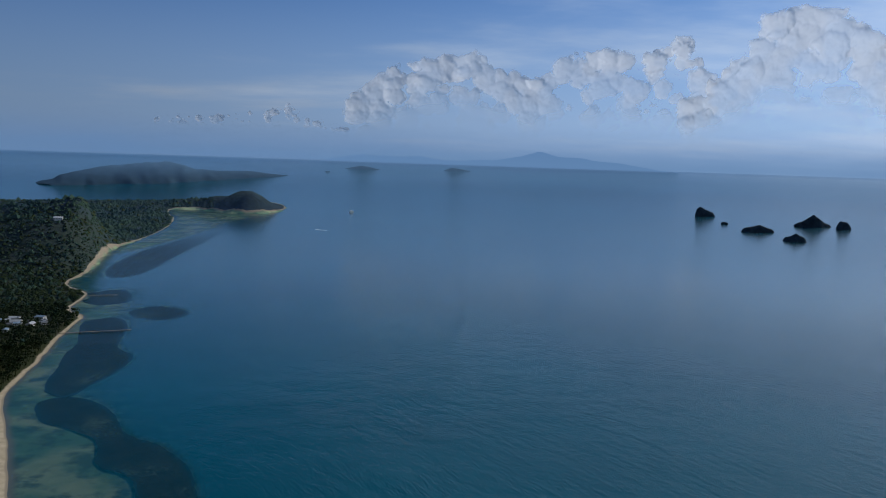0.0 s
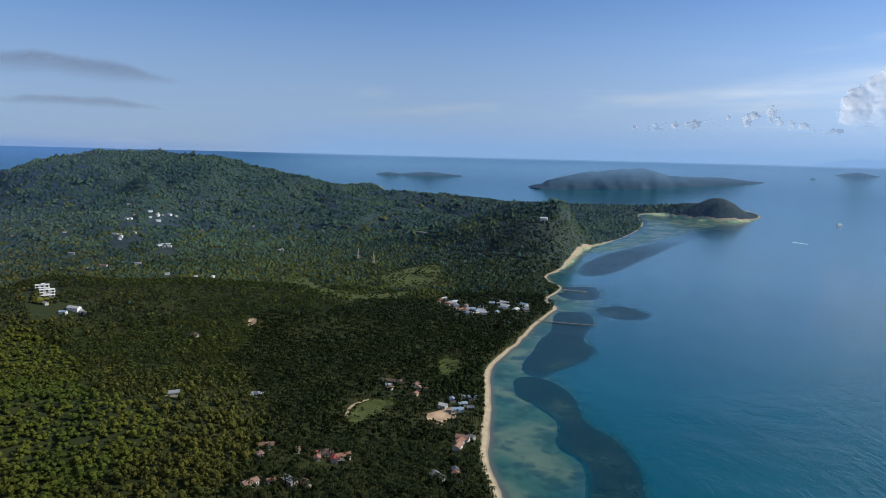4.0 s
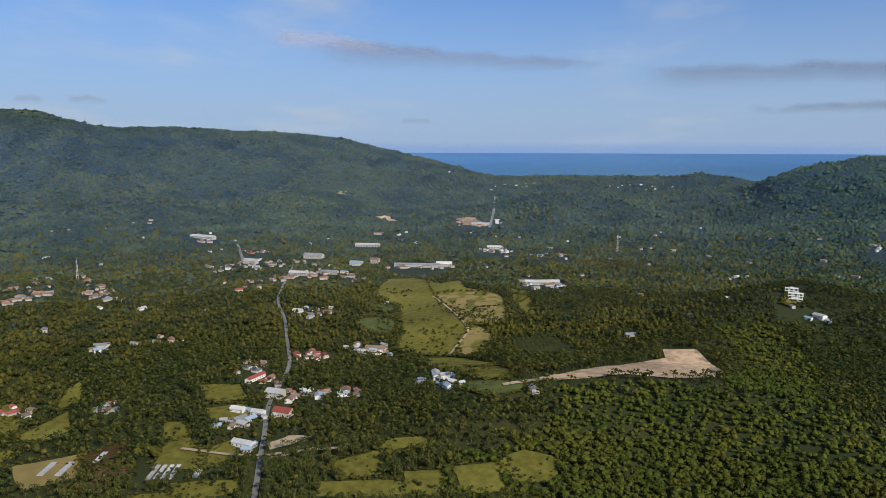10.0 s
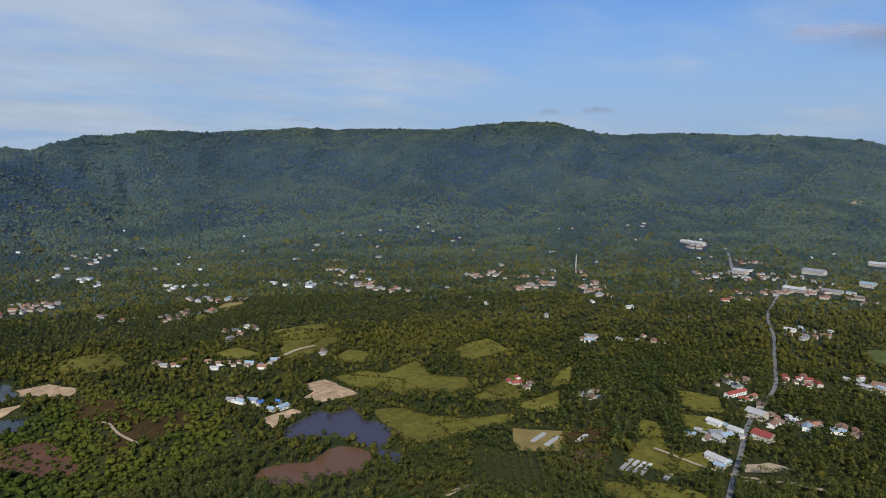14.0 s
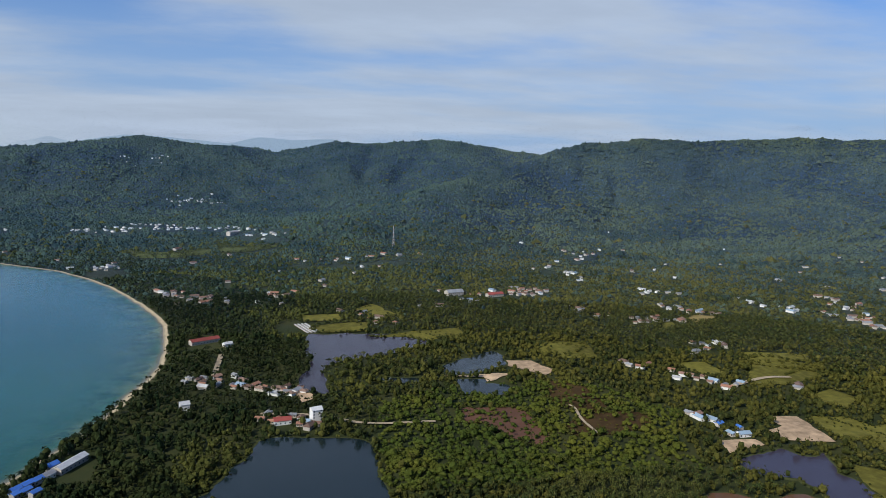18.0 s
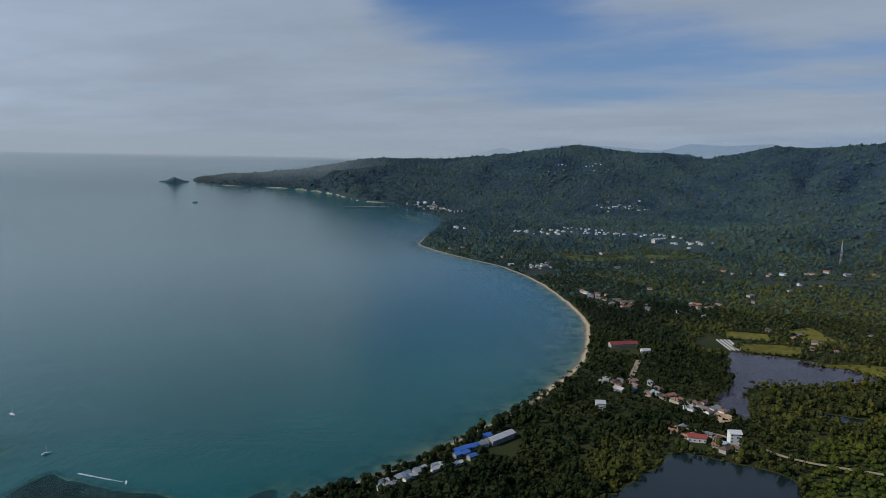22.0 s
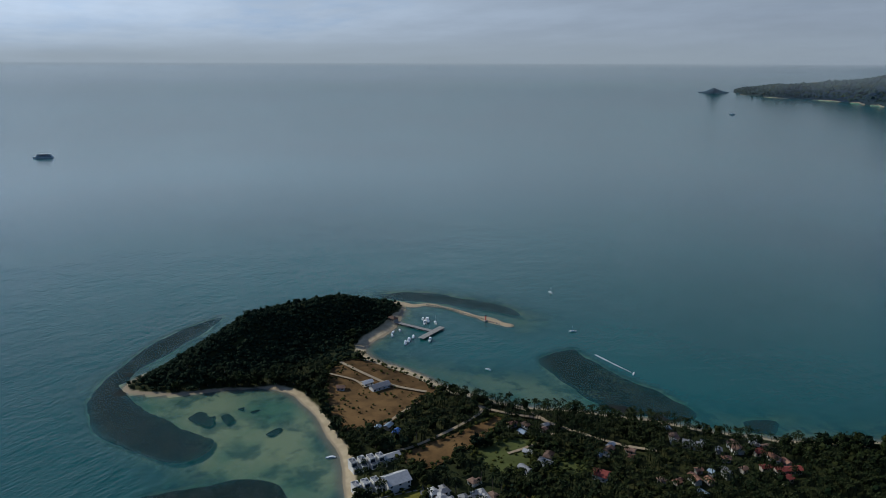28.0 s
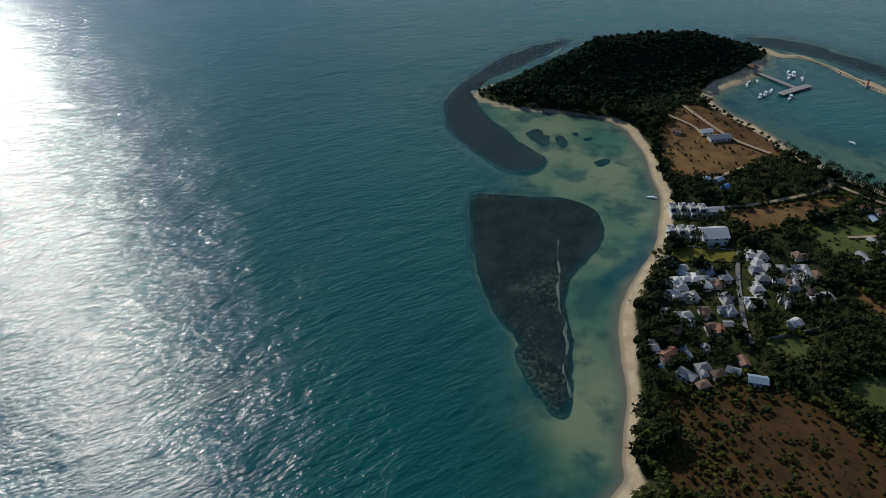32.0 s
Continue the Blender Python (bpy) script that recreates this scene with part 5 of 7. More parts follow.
# ---- clouds and the far distance ----
def vapour(name, color, fluffy=True):
    """Cloud: rough white, thinning out where its vertex attribute 'thick' falls."""
    m = bpy.data.materials.new(name)
    m.use_nodes = True
    g = Nodes(m.node_tree)
    pos = g.add("NewGeometry").outputs["Position"]
    n = g.noise(pos, 0.008, 3, 0.5) if fluffy else g.noise(pos, 0.0025, 4, 0.5)
    thick = g.add("Attribute", attribute_name="thick").outputs["Fac"]
    p = g.add("BsdfPrincipled", Roughness=1.0)
    p.inputs["Specular IOR Level"].default_value = 0.0
    p.inputs["Base Color"].default_value = (*color, 1)
    if fluffy:
        a = g.math("MULTIPLY", g.span(thick, 0.0, 1.0, 0.0, 0.85), g.span(g.math("ADD", n, thick), 0.25, 0.75), clamp=True)
    else:
        a = g.math("MULTIPLY", g.math("MULTIPLY", thick, 0.85), g.span(g.math("ADD", n, g.math("MULTIPLY_ADD", thick, 0.8, -0.1)), 0.2, 0.55), clamp=True)
    thin = g.add("BsdfTranslucent", Color=(*color, 1))
    both, cut = g.add("MixShader"), g.add("MixShader")
    both.inputs[0].default_value = 0.5 if fluffy else 0.65
    g.link(p.outputs[0], both.inputs[1])
    g.link(thin.outputs[0], both.inputs[2])
    g.link(a, cut.inputs[0])
    g.link(g.add("BsdfTransparent").outputs[0], cut.inputs[1])
    g.link(both.outputs[0], cut.inputs[2])
    g.link(cut.outputs[0], g.add("OutputMaterial").inputs[0])
    return m


CLOUD = vapour("cumulus", (0.95, 0.93, 0.92))
GREY_CLOUD = vapour("grey_cloud", (0.36, 0.34, 0.37), False)
PINK_CLOUD = vapour("pink_cloud", (0.74, 0.60, 0.58), False)


def billow(x, y, seed, octaves=5):
    s, a = 0.0, 1.0
    for k in range(octaves):
        s = s + a * np.clip(1.25 * value_noise(x * 2 ** k + 7 * k, y * 2 ** k + 3 * k, seed + k), 0, 1) ** 0.7
        a *= 0.46
    return s


def cloud(name, bearings, tops, foot, depth, material, label, seed, soft_top=0.6, far=4500.0):
    """A bank of cloud along the sky: bearings and heights of its top in degrees, billows standing out towards the land."""
    na, ne = (220, 80) if material is CLOUD else (90, 30)
    b = np.linspace(bearings[0], bearings[-1], na)
    top = np.interp(b, bearings, tops) if bearings[0] < bearings[-1] else np.interp(-b, [-q for q in bearings], tops)
    lumpy = top + soft_top * 1.6 * (billow(b / 2.2, b * 0 + seed, seed) / 2.2 - 0.5)
    v = np.linspace(0, 1, ne)
    el = foot + (lumpy[:, None] + 0.5 - foot) * v[None]
    bb = np.repeat(b[:, None], ne, 1)
    form = billow(bb / 1.9, el / 1.5, seed + 20, 4 if material is CLOUD else 2)
    edge = lumpy[:, None] - el + 0.35 * (form - 1.2)
    bulge = np.clip(edge / 1.5, 0, 1) ** 0.6
    r = far - depth * (form * 0.5 * bulge + bulge)
    ends = soft(np.minimum(np.abs(bb - b[0]), np.abs(bb - b[-1])), 0, 0.22 * abs(b[-1] - b[0]))
    thick = (1.0 if material is CLOUD else 0.62) * soft(edge, -0.05, soft_top * (0.9 if material is CLOUD else 2.5)) * ends * soft(el, foot, foot + 0.85 * (lumpy[:, None] - foot))
    a, e = np.radians(bb), np.radians(el)
    p = np.stack([-np.sin(a) * np.cos(e) * r, np.cos(a) * np.cos(e) * r, EYE[2] + np.sin(e) * r], -1).reshape(-1, 3)
    i, j = np.meshgrid(np.arange(na - 1), np.arange(ne - 1), indexing="ij")
    f = np.stack([i * ne + j, (i + 1) * ne + j, (i + 1) * ne + j + 1, i * ne + j + 1], -1).reshape(-1, 4)
    ob = solid(name, p, f, material, True)
    attribute(ob, "thick", thick)
    ob.visible_shadow = False
    return tagged(ob, label, "cloud", "clouds", "structure")


def ico():
    t = (1 + 5 ** 0.5) / 2
    v = np.array([(-1, t, 0), (1, t, 0), (-1, -t, 0), (1, -t, 0), (0, -1, t), (0, 1, t), (0, -1, -t), (0, 1, -t), (t, 0, -1), (t, 0, 1), (-t, 0, -1), (-t, 0, 1)])
    f = np.array([(0, 11, 5), (0, 5, 1), (0, 1, 7), (0, 7, 10), (0, 10, 11), (1, 5, 9), (5, 11, 4), (11, 10, 2), (10, 7, 6), (7, 1, 8),
                  (3, 9, 4), (3, 4, 2), (3, 2, 6), (3, 6, 8), (3, 8, 9), (4, 9, 5), (2, 4, 11), (6, 2, 10), (8, 6, 7), (9, 8, 1)])
    return v / np.linalg.norm(v[0]), f


def heap(bearings, tops, foot, count, label, seed, far=4500.0, size=1.0, fine=(420, 150)):
    """A cumulus bank heaped up of many rounded puffs, thinning out towards its foot."""
    rng = np.random.default_rng(seed)
    na, ne = fine
    keys = [-q for q in bearings]
    bb, ee = np.meshgrid(np.linspace(bearings[0] + size, bearings[-1] - size, na), np.linspace(foot, max(tops) + 0.5 * size, ne), indexing="ij")
    wb = bb + 0.42 * size * fbm(bb, ee, 1.1 * size, seed, 5) + 0.14 * size * fbm(bb, ee, 0.22 * size, seed + 5, 3)
    we = ee + 0.42 * size * fbm(bb, ee, 1.1 * size, seed + 7, 5) + 0.14 * size * fbm(bb, ee, 0.22 * size, seed + 9, 3)
    high, edge = np.zeros(bb.shape), np.full(bb.shape, -9.0)
    for k in range(count):
        b = rng.uniform(bearings[-1], bearings[0])
        top = np.interp(-b, keys, tops)
        big = rng.uniform(0, 1) ** 2
        rad = size * (0.16 + 0.95 * big)
        u = 1 - rng.uniform(0, 1) ** (2.2 if big < 0.2 else 1.0)
        el = min(foot + (top - foot) * u, top - rad * 0.95)
        if k < 3 * len(tops):
            b, rad = bearings[k % len(tops)], size * rng.uniform(0.5, 1.0)
            el = tops[k % len(tops)] - rad * (1 + 0.9 * (k // len(tops)))
        d = np.hypot((wb - b) / 1.12, (we - el) / 0.9)
        cap = np.sqrt(np.clip(rad * rad - d * d, 0, None))
        high = np.maximum(high, np.where(d < rad, cap + 1.5 * size * (1 - u) + rng.uniform(0, 0.3) * size, 0))
        edge = np.maximum(edge, rad - d)
    for _ in range(2):
        high[1:-1, 1:-1] = (high[1:-1, 1:-1] * 2 + high[:-2, 1:-1] + high[2:, 1:-1] + high[1:-1, :-2] + high[1:-1, 2:]) / 6
    high = high + 0.16 * size * fbm(bb, ee, 0.5 * size, seed + 3, 4)
    r = far - high * far * radians(0.42)
    peak = np.interp(-bb, keys, tops)
    thick = soft(edge, 0.0, 0.30 * size) * soft(ee, foot, foot + 0.95 * (peak - foot)) * (0.7 + 0.3 * soft(fbm(bb, ee, 1.6 * size, seed + 13, 3), -0.3, 0.4))
    a, e = np.radians(bb), np.radians(ee)
    p = np.stack([-np.sin(a) * np.cos(e) * r, np.cos(a) * np.cos(e) * r, EYE[2] + np.sin(e) * r], -1).reshape(-1, 3)
    i, j = np.meshgrid(np.arange(na - 1), np.arange(ne - 1), indexing="ij")
    f = np.stack([i * ne + j, (i + 1) * ne + j, (i + 1) * ne + j + 1, i * ne + j + 1], -1).reshape(-1, 4)
    f = f[(thick.ravel()[f] > 0.001).any(1)]
    ob = solid("cumulus_cloud", p, f, CLOUD, True)
    attribute(ob, "thick", thick)
    ob.visible_shadow = False
    return tagged(ob, label, "cloud", "clouds", "structure")


heap((7.5, 4.2, 1.6, -1.7, -4, -6.9, -9, -12.4, -15.7, -17.9, -19.6), (5.2, 7.4, 8.4, 8.8, 7.6, 7.0, 8.6, 9.2, 8.8, 10.0, 7.0), 0.8, 520,
     "bright towering cumulus clouds over the sea", 3)
heap((-18.5, -20.5, -22.7, -24.1, -27.6, -29.8, -32.5, -36), (5.5, 7.2, 9.8, 11.7, 11.8, 10.2, 7.5, 5.5), 0.8, 460,
     "tall sunlit cumulus tower above the sea", 11, 4400.0, 1.15)
heap((22, 18, 14, 12.5, 11, 8), (2.8, 3.1, 3.6, 4.2, 3.2, 2.6), 1.9, 130, "low row of small distant cumulus clouds", 17, 4500.0, 0.35, (260, 40))
cloud("streak_cloud", (105, 102, 98, 92, 84, 79), (8.3, 8.7, 8.5, 8.1, 7.4, 6.9), 5.9, 12, GREY_CLOUD, "long grey streak of cloud above the hills", 23, 0.25)
cloud("streak_cloud", (79, 73, 66, 60, 55), (6.5, 6.7, 6.6, 5.9, 5.1), 4.3, 12, GREY_CLOUD, "long thin grey streak of cloud", 29, 0.25)
cloud("streak_cloud", (71, 67, 62, 56), (3.5, 3.6, 3.5, 3.2), 2.6, 10, GREY_CLOUD, "thin low streak of grey cloud", 31, 0.2)
cloud("streak_cloud", (107, 105, 102.5, 100, 97), (8.7, 9.2, 9.3, 9.0, 8.3), 7.3, 14, PINK_CLOUD, "bright pink end of a long streak of cloud", 37, 0.3)
for b0, e0, w0, sd in ((123, 3.9, 1.1, 41), (119.3, 3.95, 1.5, 43), (143, 3.6, 1.6, 47), (95.3, 2.85, 1.4, 53)):
    cloud("cloud_scrap", (b0 + w0, b0, b0 - w0), (e0 - 0.25, e0, e0 - 0.2), e0 - 0.8, 12, GREY_CLOUD, "small ragged scrap of cloud", sd, 0.2)


# far outlines glow: the haze before them is put into this colour
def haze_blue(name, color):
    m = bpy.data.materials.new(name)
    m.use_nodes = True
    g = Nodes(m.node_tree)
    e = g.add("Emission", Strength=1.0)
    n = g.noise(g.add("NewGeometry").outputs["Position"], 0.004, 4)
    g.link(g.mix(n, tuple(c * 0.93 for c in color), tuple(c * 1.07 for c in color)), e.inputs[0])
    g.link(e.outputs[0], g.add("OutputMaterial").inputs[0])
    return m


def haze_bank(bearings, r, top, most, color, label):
    """Haze over the far water, imitated by an added glowing curtain that thins out at its ends, upwards, and down to
    the water.
    """
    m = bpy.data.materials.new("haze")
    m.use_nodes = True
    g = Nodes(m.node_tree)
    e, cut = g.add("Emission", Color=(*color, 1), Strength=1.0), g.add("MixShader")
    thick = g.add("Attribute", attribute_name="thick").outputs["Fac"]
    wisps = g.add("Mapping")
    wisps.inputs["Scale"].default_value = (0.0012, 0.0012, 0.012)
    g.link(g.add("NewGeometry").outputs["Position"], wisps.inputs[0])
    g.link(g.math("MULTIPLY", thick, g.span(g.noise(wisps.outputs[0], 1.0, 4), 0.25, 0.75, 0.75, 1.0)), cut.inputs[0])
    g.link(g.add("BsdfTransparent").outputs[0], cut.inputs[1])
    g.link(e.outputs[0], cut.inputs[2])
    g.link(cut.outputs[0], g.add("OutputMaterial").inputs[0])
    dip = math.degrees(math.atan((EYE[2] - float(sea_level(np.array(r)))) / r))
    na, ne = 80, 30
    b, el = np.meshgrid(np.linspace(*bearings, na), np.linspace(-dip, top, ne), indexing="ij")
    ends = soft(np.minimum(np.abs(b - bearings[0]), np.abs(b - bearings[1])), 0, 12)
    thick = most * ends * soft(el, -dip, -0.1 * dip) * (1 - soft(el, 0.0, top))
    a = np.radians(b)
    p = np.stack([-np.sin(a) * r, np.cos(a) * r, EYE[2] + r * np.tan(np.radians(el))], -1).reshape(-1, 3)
    i, j = np.meshgrid(np.arange(na - 1), np.arange(ne - 1), indexing="ij")
    f = np.stack([i * ne + j, (i + 1) * ne + j, (i + 1) * ne + j + 1, i * ne + j + 1], -1).reshape(-1, 4)
    ob = solid("backdrop", p, f, m, True)
    attribute(ob, "thick", thick)
    ob.visible_shadow = False
    tagged(ob, label, "haze", kind="structure")


def air_haze(r, top, most):
    """Haze in the air over the land, imitated by an added thin blue sheet round the eye, lit by sun and sky."""
    m = bpy.data.materials.new("mist")
    m.use_nodes = True
    g = Nodes(m.node_tree)
    lit, cut = g.add("MixShader"), g.add("MixShader")
    lit.inputs[0].default_value = 0.5
    g.link(g.add("BsdfDiffuse", Color=(0.38, 0.58, 1.0, 1)).outputs[0], lit.inputs[1])
    g.link(g.add("BsdfTranslucent", Color=(0.38, 0.58, 1.0, 1)).outputs[0], lit.inputs[2])
    g.link(g.add("Attribute", attribute_name="thick").outputs["Fac"], cut.inputs[0])
    g.link(g.add("BsdfTransparent").outputs[0], cut.inputs[1])
    g.link(lit.outputs[0], cut.inputs[2])
    g.link(cut.outputs[0], g.add("OutputMaterial").inputs[0])
    na, ne = 120, 24
    b, el = np.meshgrid(np.linspace(-2, 230, na), np.linspace(-math.degrees(math.atan(EYE[2] / r)) - 0.4, top, ne), indexing="ij")
    thick = most * soft(np.minimum(b + 2, 230 - b), 0, 22) * (1 - soft(el, 0.3, top))
    a = np.radians(b)
    p = np.stack([-np.sin(a) * r, np.cos(a) * r, EYE[2] + r * np.tan(np.radians(el))], -1).reshape(-1, 3)
    i, j = np.meshgrid(np.arange(na - 1), np.arange(ne - 1), indexing="ij")
    f = np.stack([i * ne + j, (i + 1) * ne + j, (i + 1) * ne + j + 1, i * ne + j + 1], -1).reshape(-1, 4)
    ob = solid("backdrop", p, f, m, True)
    attribute(ob, "thick", thick)
    ob.visible_shadow = False
    tagged(ob, "added thin blue sheet standing in for haze before far hills", "haze", kind="structure")


for r, most in ((1050, 0.005), (1320, 0.008), (1680, 0.011), (2200, 0.014), (2900, 0.016)):
    air_haze(r, 3.2, most)


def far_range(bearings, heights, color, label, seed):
    """Mountains below the horizon, an outline whose haze is painted as an even blue glow."""
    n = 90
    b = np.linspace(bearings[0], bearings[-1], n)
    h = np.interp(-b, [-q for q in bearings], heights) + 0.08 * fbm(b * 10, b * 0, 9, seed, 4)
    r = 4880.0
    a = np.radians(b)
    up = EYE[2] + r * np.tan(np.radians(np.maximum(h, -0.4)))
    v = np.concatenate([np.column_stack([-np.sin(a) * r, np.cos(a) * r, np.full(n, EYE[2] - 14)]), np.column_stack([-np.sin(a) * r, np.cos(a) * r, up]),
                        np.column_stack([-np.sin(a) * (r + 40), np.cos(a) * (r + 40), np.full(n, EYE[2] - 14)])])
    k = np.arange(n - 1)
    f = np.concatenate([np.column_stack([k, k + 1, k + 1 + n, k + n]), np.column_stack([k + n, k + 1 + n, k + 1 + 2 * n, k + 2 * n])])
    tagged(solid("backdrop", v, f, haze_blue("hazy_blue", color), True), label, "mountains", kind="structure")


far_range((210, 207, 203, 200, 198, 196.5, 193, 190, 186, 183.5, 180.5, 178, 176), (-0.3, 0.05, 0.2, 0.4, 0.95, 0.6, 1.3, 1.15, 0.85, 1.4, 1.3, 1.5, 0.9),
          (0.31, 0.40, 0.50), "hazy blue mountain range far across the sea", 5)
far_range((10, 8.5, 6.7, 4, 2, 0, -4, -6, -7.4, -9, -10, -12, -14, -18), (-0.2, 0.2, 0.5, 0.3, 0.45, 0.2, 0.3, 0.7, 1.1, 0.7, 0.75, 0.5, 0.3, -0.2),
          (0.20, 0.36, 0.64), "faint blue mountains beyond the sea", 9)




haze_bank((56, -60), 4860, 3.6, 0.85, (0.26, 0.44, 0.74), "glowing curtain of blue haze over the far sea")
haze_bank((54, -60), 3950, 1.6, 0.42, (0.27, 0.46, 0.72), "thin glowing curtain of blue haze over the sea")
haze_bank((192, 300), 4780, 3.6, 0.85, (0.50, 0.56, 0.61), "glowing curtain of pale grey haze over the far sea")
haze_bank((205, 300), 3900, 1.6, 0.45, (0.47, 0.53, 0.58), "thin glowing curtain of grey haze over the sea")
# added glow that turns the far north-western water a deeper blue
haze_bank((112, 50), 4290, 0.9, 0.5, (0.14, 0.29, 0.64), "glowing curtain tinting the far sea deep blue")


def island(crest, width, label, rocky=0.3, material=None):
    """A wooded island far out: a crest that falls to the water, rough with tree tops."""
    crest = np.array(crest, float)
    b0, b1 = crest[:, :2].min(0) - width, crest[:, :2].max(0) + width
    n = 70
    xs, ys = np.meshgrid(np.linspace(b0[0], b1[0], n), np.linspace(b0[1], b1[1], n), indexing="ij")
    d, s = to_line(xs, ys, crest) if len(crest) > 1 else (np.hypot(xs - crest[0, 0], ys - crest[0, 1]), np.zeros(xs.shape))
    d = d + 0.25 * width * fbm(xs, ys, width * 0.9, 61, 3)
    base = sea_level(np.hypot(xs, ys))
    top = np.interp(s, np.arange(len(crest)), crest[:, 2]) - base
    top = np.maximum(top, 0)
    u = np.clip(d / width, 0, 1.3)
    z = base + top * np.clip(1 - u ** (2.5 if rocky > 0.5 else 1.4), -0.2, 1) + 0.05 * top * fbm(xs, ys, width * 0.25, 67, 3) - 1.0
    i, j = np.meshgrid(np.arange(n - 1), np.arange(n - 1), indexing="ij")
    f = np.stack([i * n + j, (i + 1) * n + j, (i + 1) * n + j + 1, i * n + j + 1], -1).reshape(-1, 4)
    keep = (z.ravel()[f] > base.ravel()[f] - 0.5).any(1)
    ob = solid("island", np.stack([xs, ys, z], -1).reshape(-1, 3), f[keep], material or HAZED_WOOD, True)
    return tagged(ob, label, "island", "islands")


# island woods made paler and bluer, with the haze put into the colour
HAZED_WOOD = surface("far_wood", (0.038, 0.068, 0.090), 0.9, 0.05, 0.35, 0.03)
HAZED_ISLET_WOOD = surface("islet_wood", (0.036, 0.054, 0.066), 0.9, 0.05, 0.5, 0.05)
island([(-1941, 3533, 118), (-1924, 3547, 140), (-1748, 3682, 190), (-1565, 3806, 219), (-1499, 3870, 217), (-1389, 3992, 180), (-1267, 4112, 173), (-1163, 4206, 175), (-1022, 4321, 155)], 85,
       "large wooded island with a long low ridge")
island([(1211, 3359, 93), (1258, 3350, 70)], 24, "steep wooded rock islet in the sea", 0.8, HAZED_ISLET_WOOD)
island([(1250, 2903, 38), (1294, 2900, 50), (1330, 2901, 36)], 24, "low wooded islet in the sea", 0.8, HAZED_ISLET_WOOD)
island([(1543, 3062, 55), (1585, 3046, 90), (1642, 3056, 54)], 26, "humped wooded islet in the sea", 0.8, HAZED_ISLET_WOOD)
island([(1676, 2985, 70), (1690, 2980, 66)], 22, "small steep wooded islet in the sea", 0.8, HAZED_ISLET_WOOD)
island([(1300, 2662, 26), (1321, 2650, 40), (1338, 2646, 30)], 20, "small wooded islet in the sea", 0.8, HAZED_ISLET_WOOD)
island([(1228, 3118, 42), (1244, 3118, 40)], 9, "tiny rock islet in the sea", 0.8, HAZED_ISLET_WOOD)
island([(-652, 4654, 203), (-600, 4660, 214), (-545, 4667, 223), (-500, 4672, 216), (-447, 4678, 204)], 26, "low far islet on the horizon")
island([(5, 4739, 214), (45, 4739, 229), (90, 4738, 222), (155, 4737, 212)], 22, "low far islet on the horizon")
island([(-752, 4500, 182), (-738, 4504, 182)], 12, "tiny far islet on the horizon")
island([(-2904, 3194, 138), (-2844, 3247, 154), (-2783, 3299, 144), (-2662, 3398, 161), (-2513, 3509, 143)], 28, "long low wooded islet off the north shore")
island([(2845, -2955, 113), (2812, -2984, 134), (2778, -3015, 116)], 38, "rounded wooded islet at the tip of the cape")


mark(np.array([(585, -198), (557, -204), (530, -217), (495, -229), (488, -247), (530, -240), (572, -214)], float))


# ---- the shore: spit, piers, boats ----
def spit():
    line = smooth_line([(699, -286), (684, -293), (676, -300), (674, -314), (660, -325), (642, -335), (622, -342), (607, -350), (588, -357), (575, -365)], 6)
    n = len(line)
    d = np.gradient(line, axis=0)
    d /= np.linalg.norm(d, axis=1)[:, None]
    side = np.stack([-d[:, 1], d[:, 0]], -1)
    u = np.arange(n) / (n - 1)
    wide = (2.6 + 2.4 * fbm(line[:, 0], line[:, 1], 14, 4, 3) + 2.6 * soft(u, 0.70, 0.86) + 1.6 * (1 - soft(u, 0.3, 0.45)))
    wide = (np.maximum(wide, 1.0) * np.sqrt(np.clip((1.0 - u) / 0.05, 0.02, 1)))[:, None]
    rows = [(-1.8, -0.8), (-0.7, 0.5), (0, 0.9), (0.7, 0.5), (1.8, -0.8)]
    v = np.concatenate([np.column_stack([line + side * wide * a, np.full(n, z)]) for a, z in rows])
    k = np.arange(n - 1)
    f = np.concatenate([np.column_stack([k + a * n, k + 1 + a * n, k + 1 + (a + 1) * n, k + (a + 1) * n]) for a in range(4)])[:, ::-1]
    tagged(solid("sand_spit", v, f, SAND, True), "narrow curved spit of pale sand", "sand spit", kind="structure")
    w = holder("breakwater", 640, -331, 0)
    rng = np.random.default_rng(9)
    iv, jf = ico()
    for q in range(46):
        t = q / 45
        i = int((0.34 + 0.56 * t) * (n - 1))
        x, y = line[i] - side[i] * (wide[i] * 0.75) + rng.uniform(-0.6, 0.6, 2)
        part("rock", iv * (1 + rng.uniform(-0.3, 0.3, (12, 1))) * 0.9, jf, ROCK, w, m=pose(x - 640, y + 331, 0.5, 0, 0, rng.uniform(0, 360)))
    tagged(w, "rough line of grey breakwater rocks on sand", "breakwater")


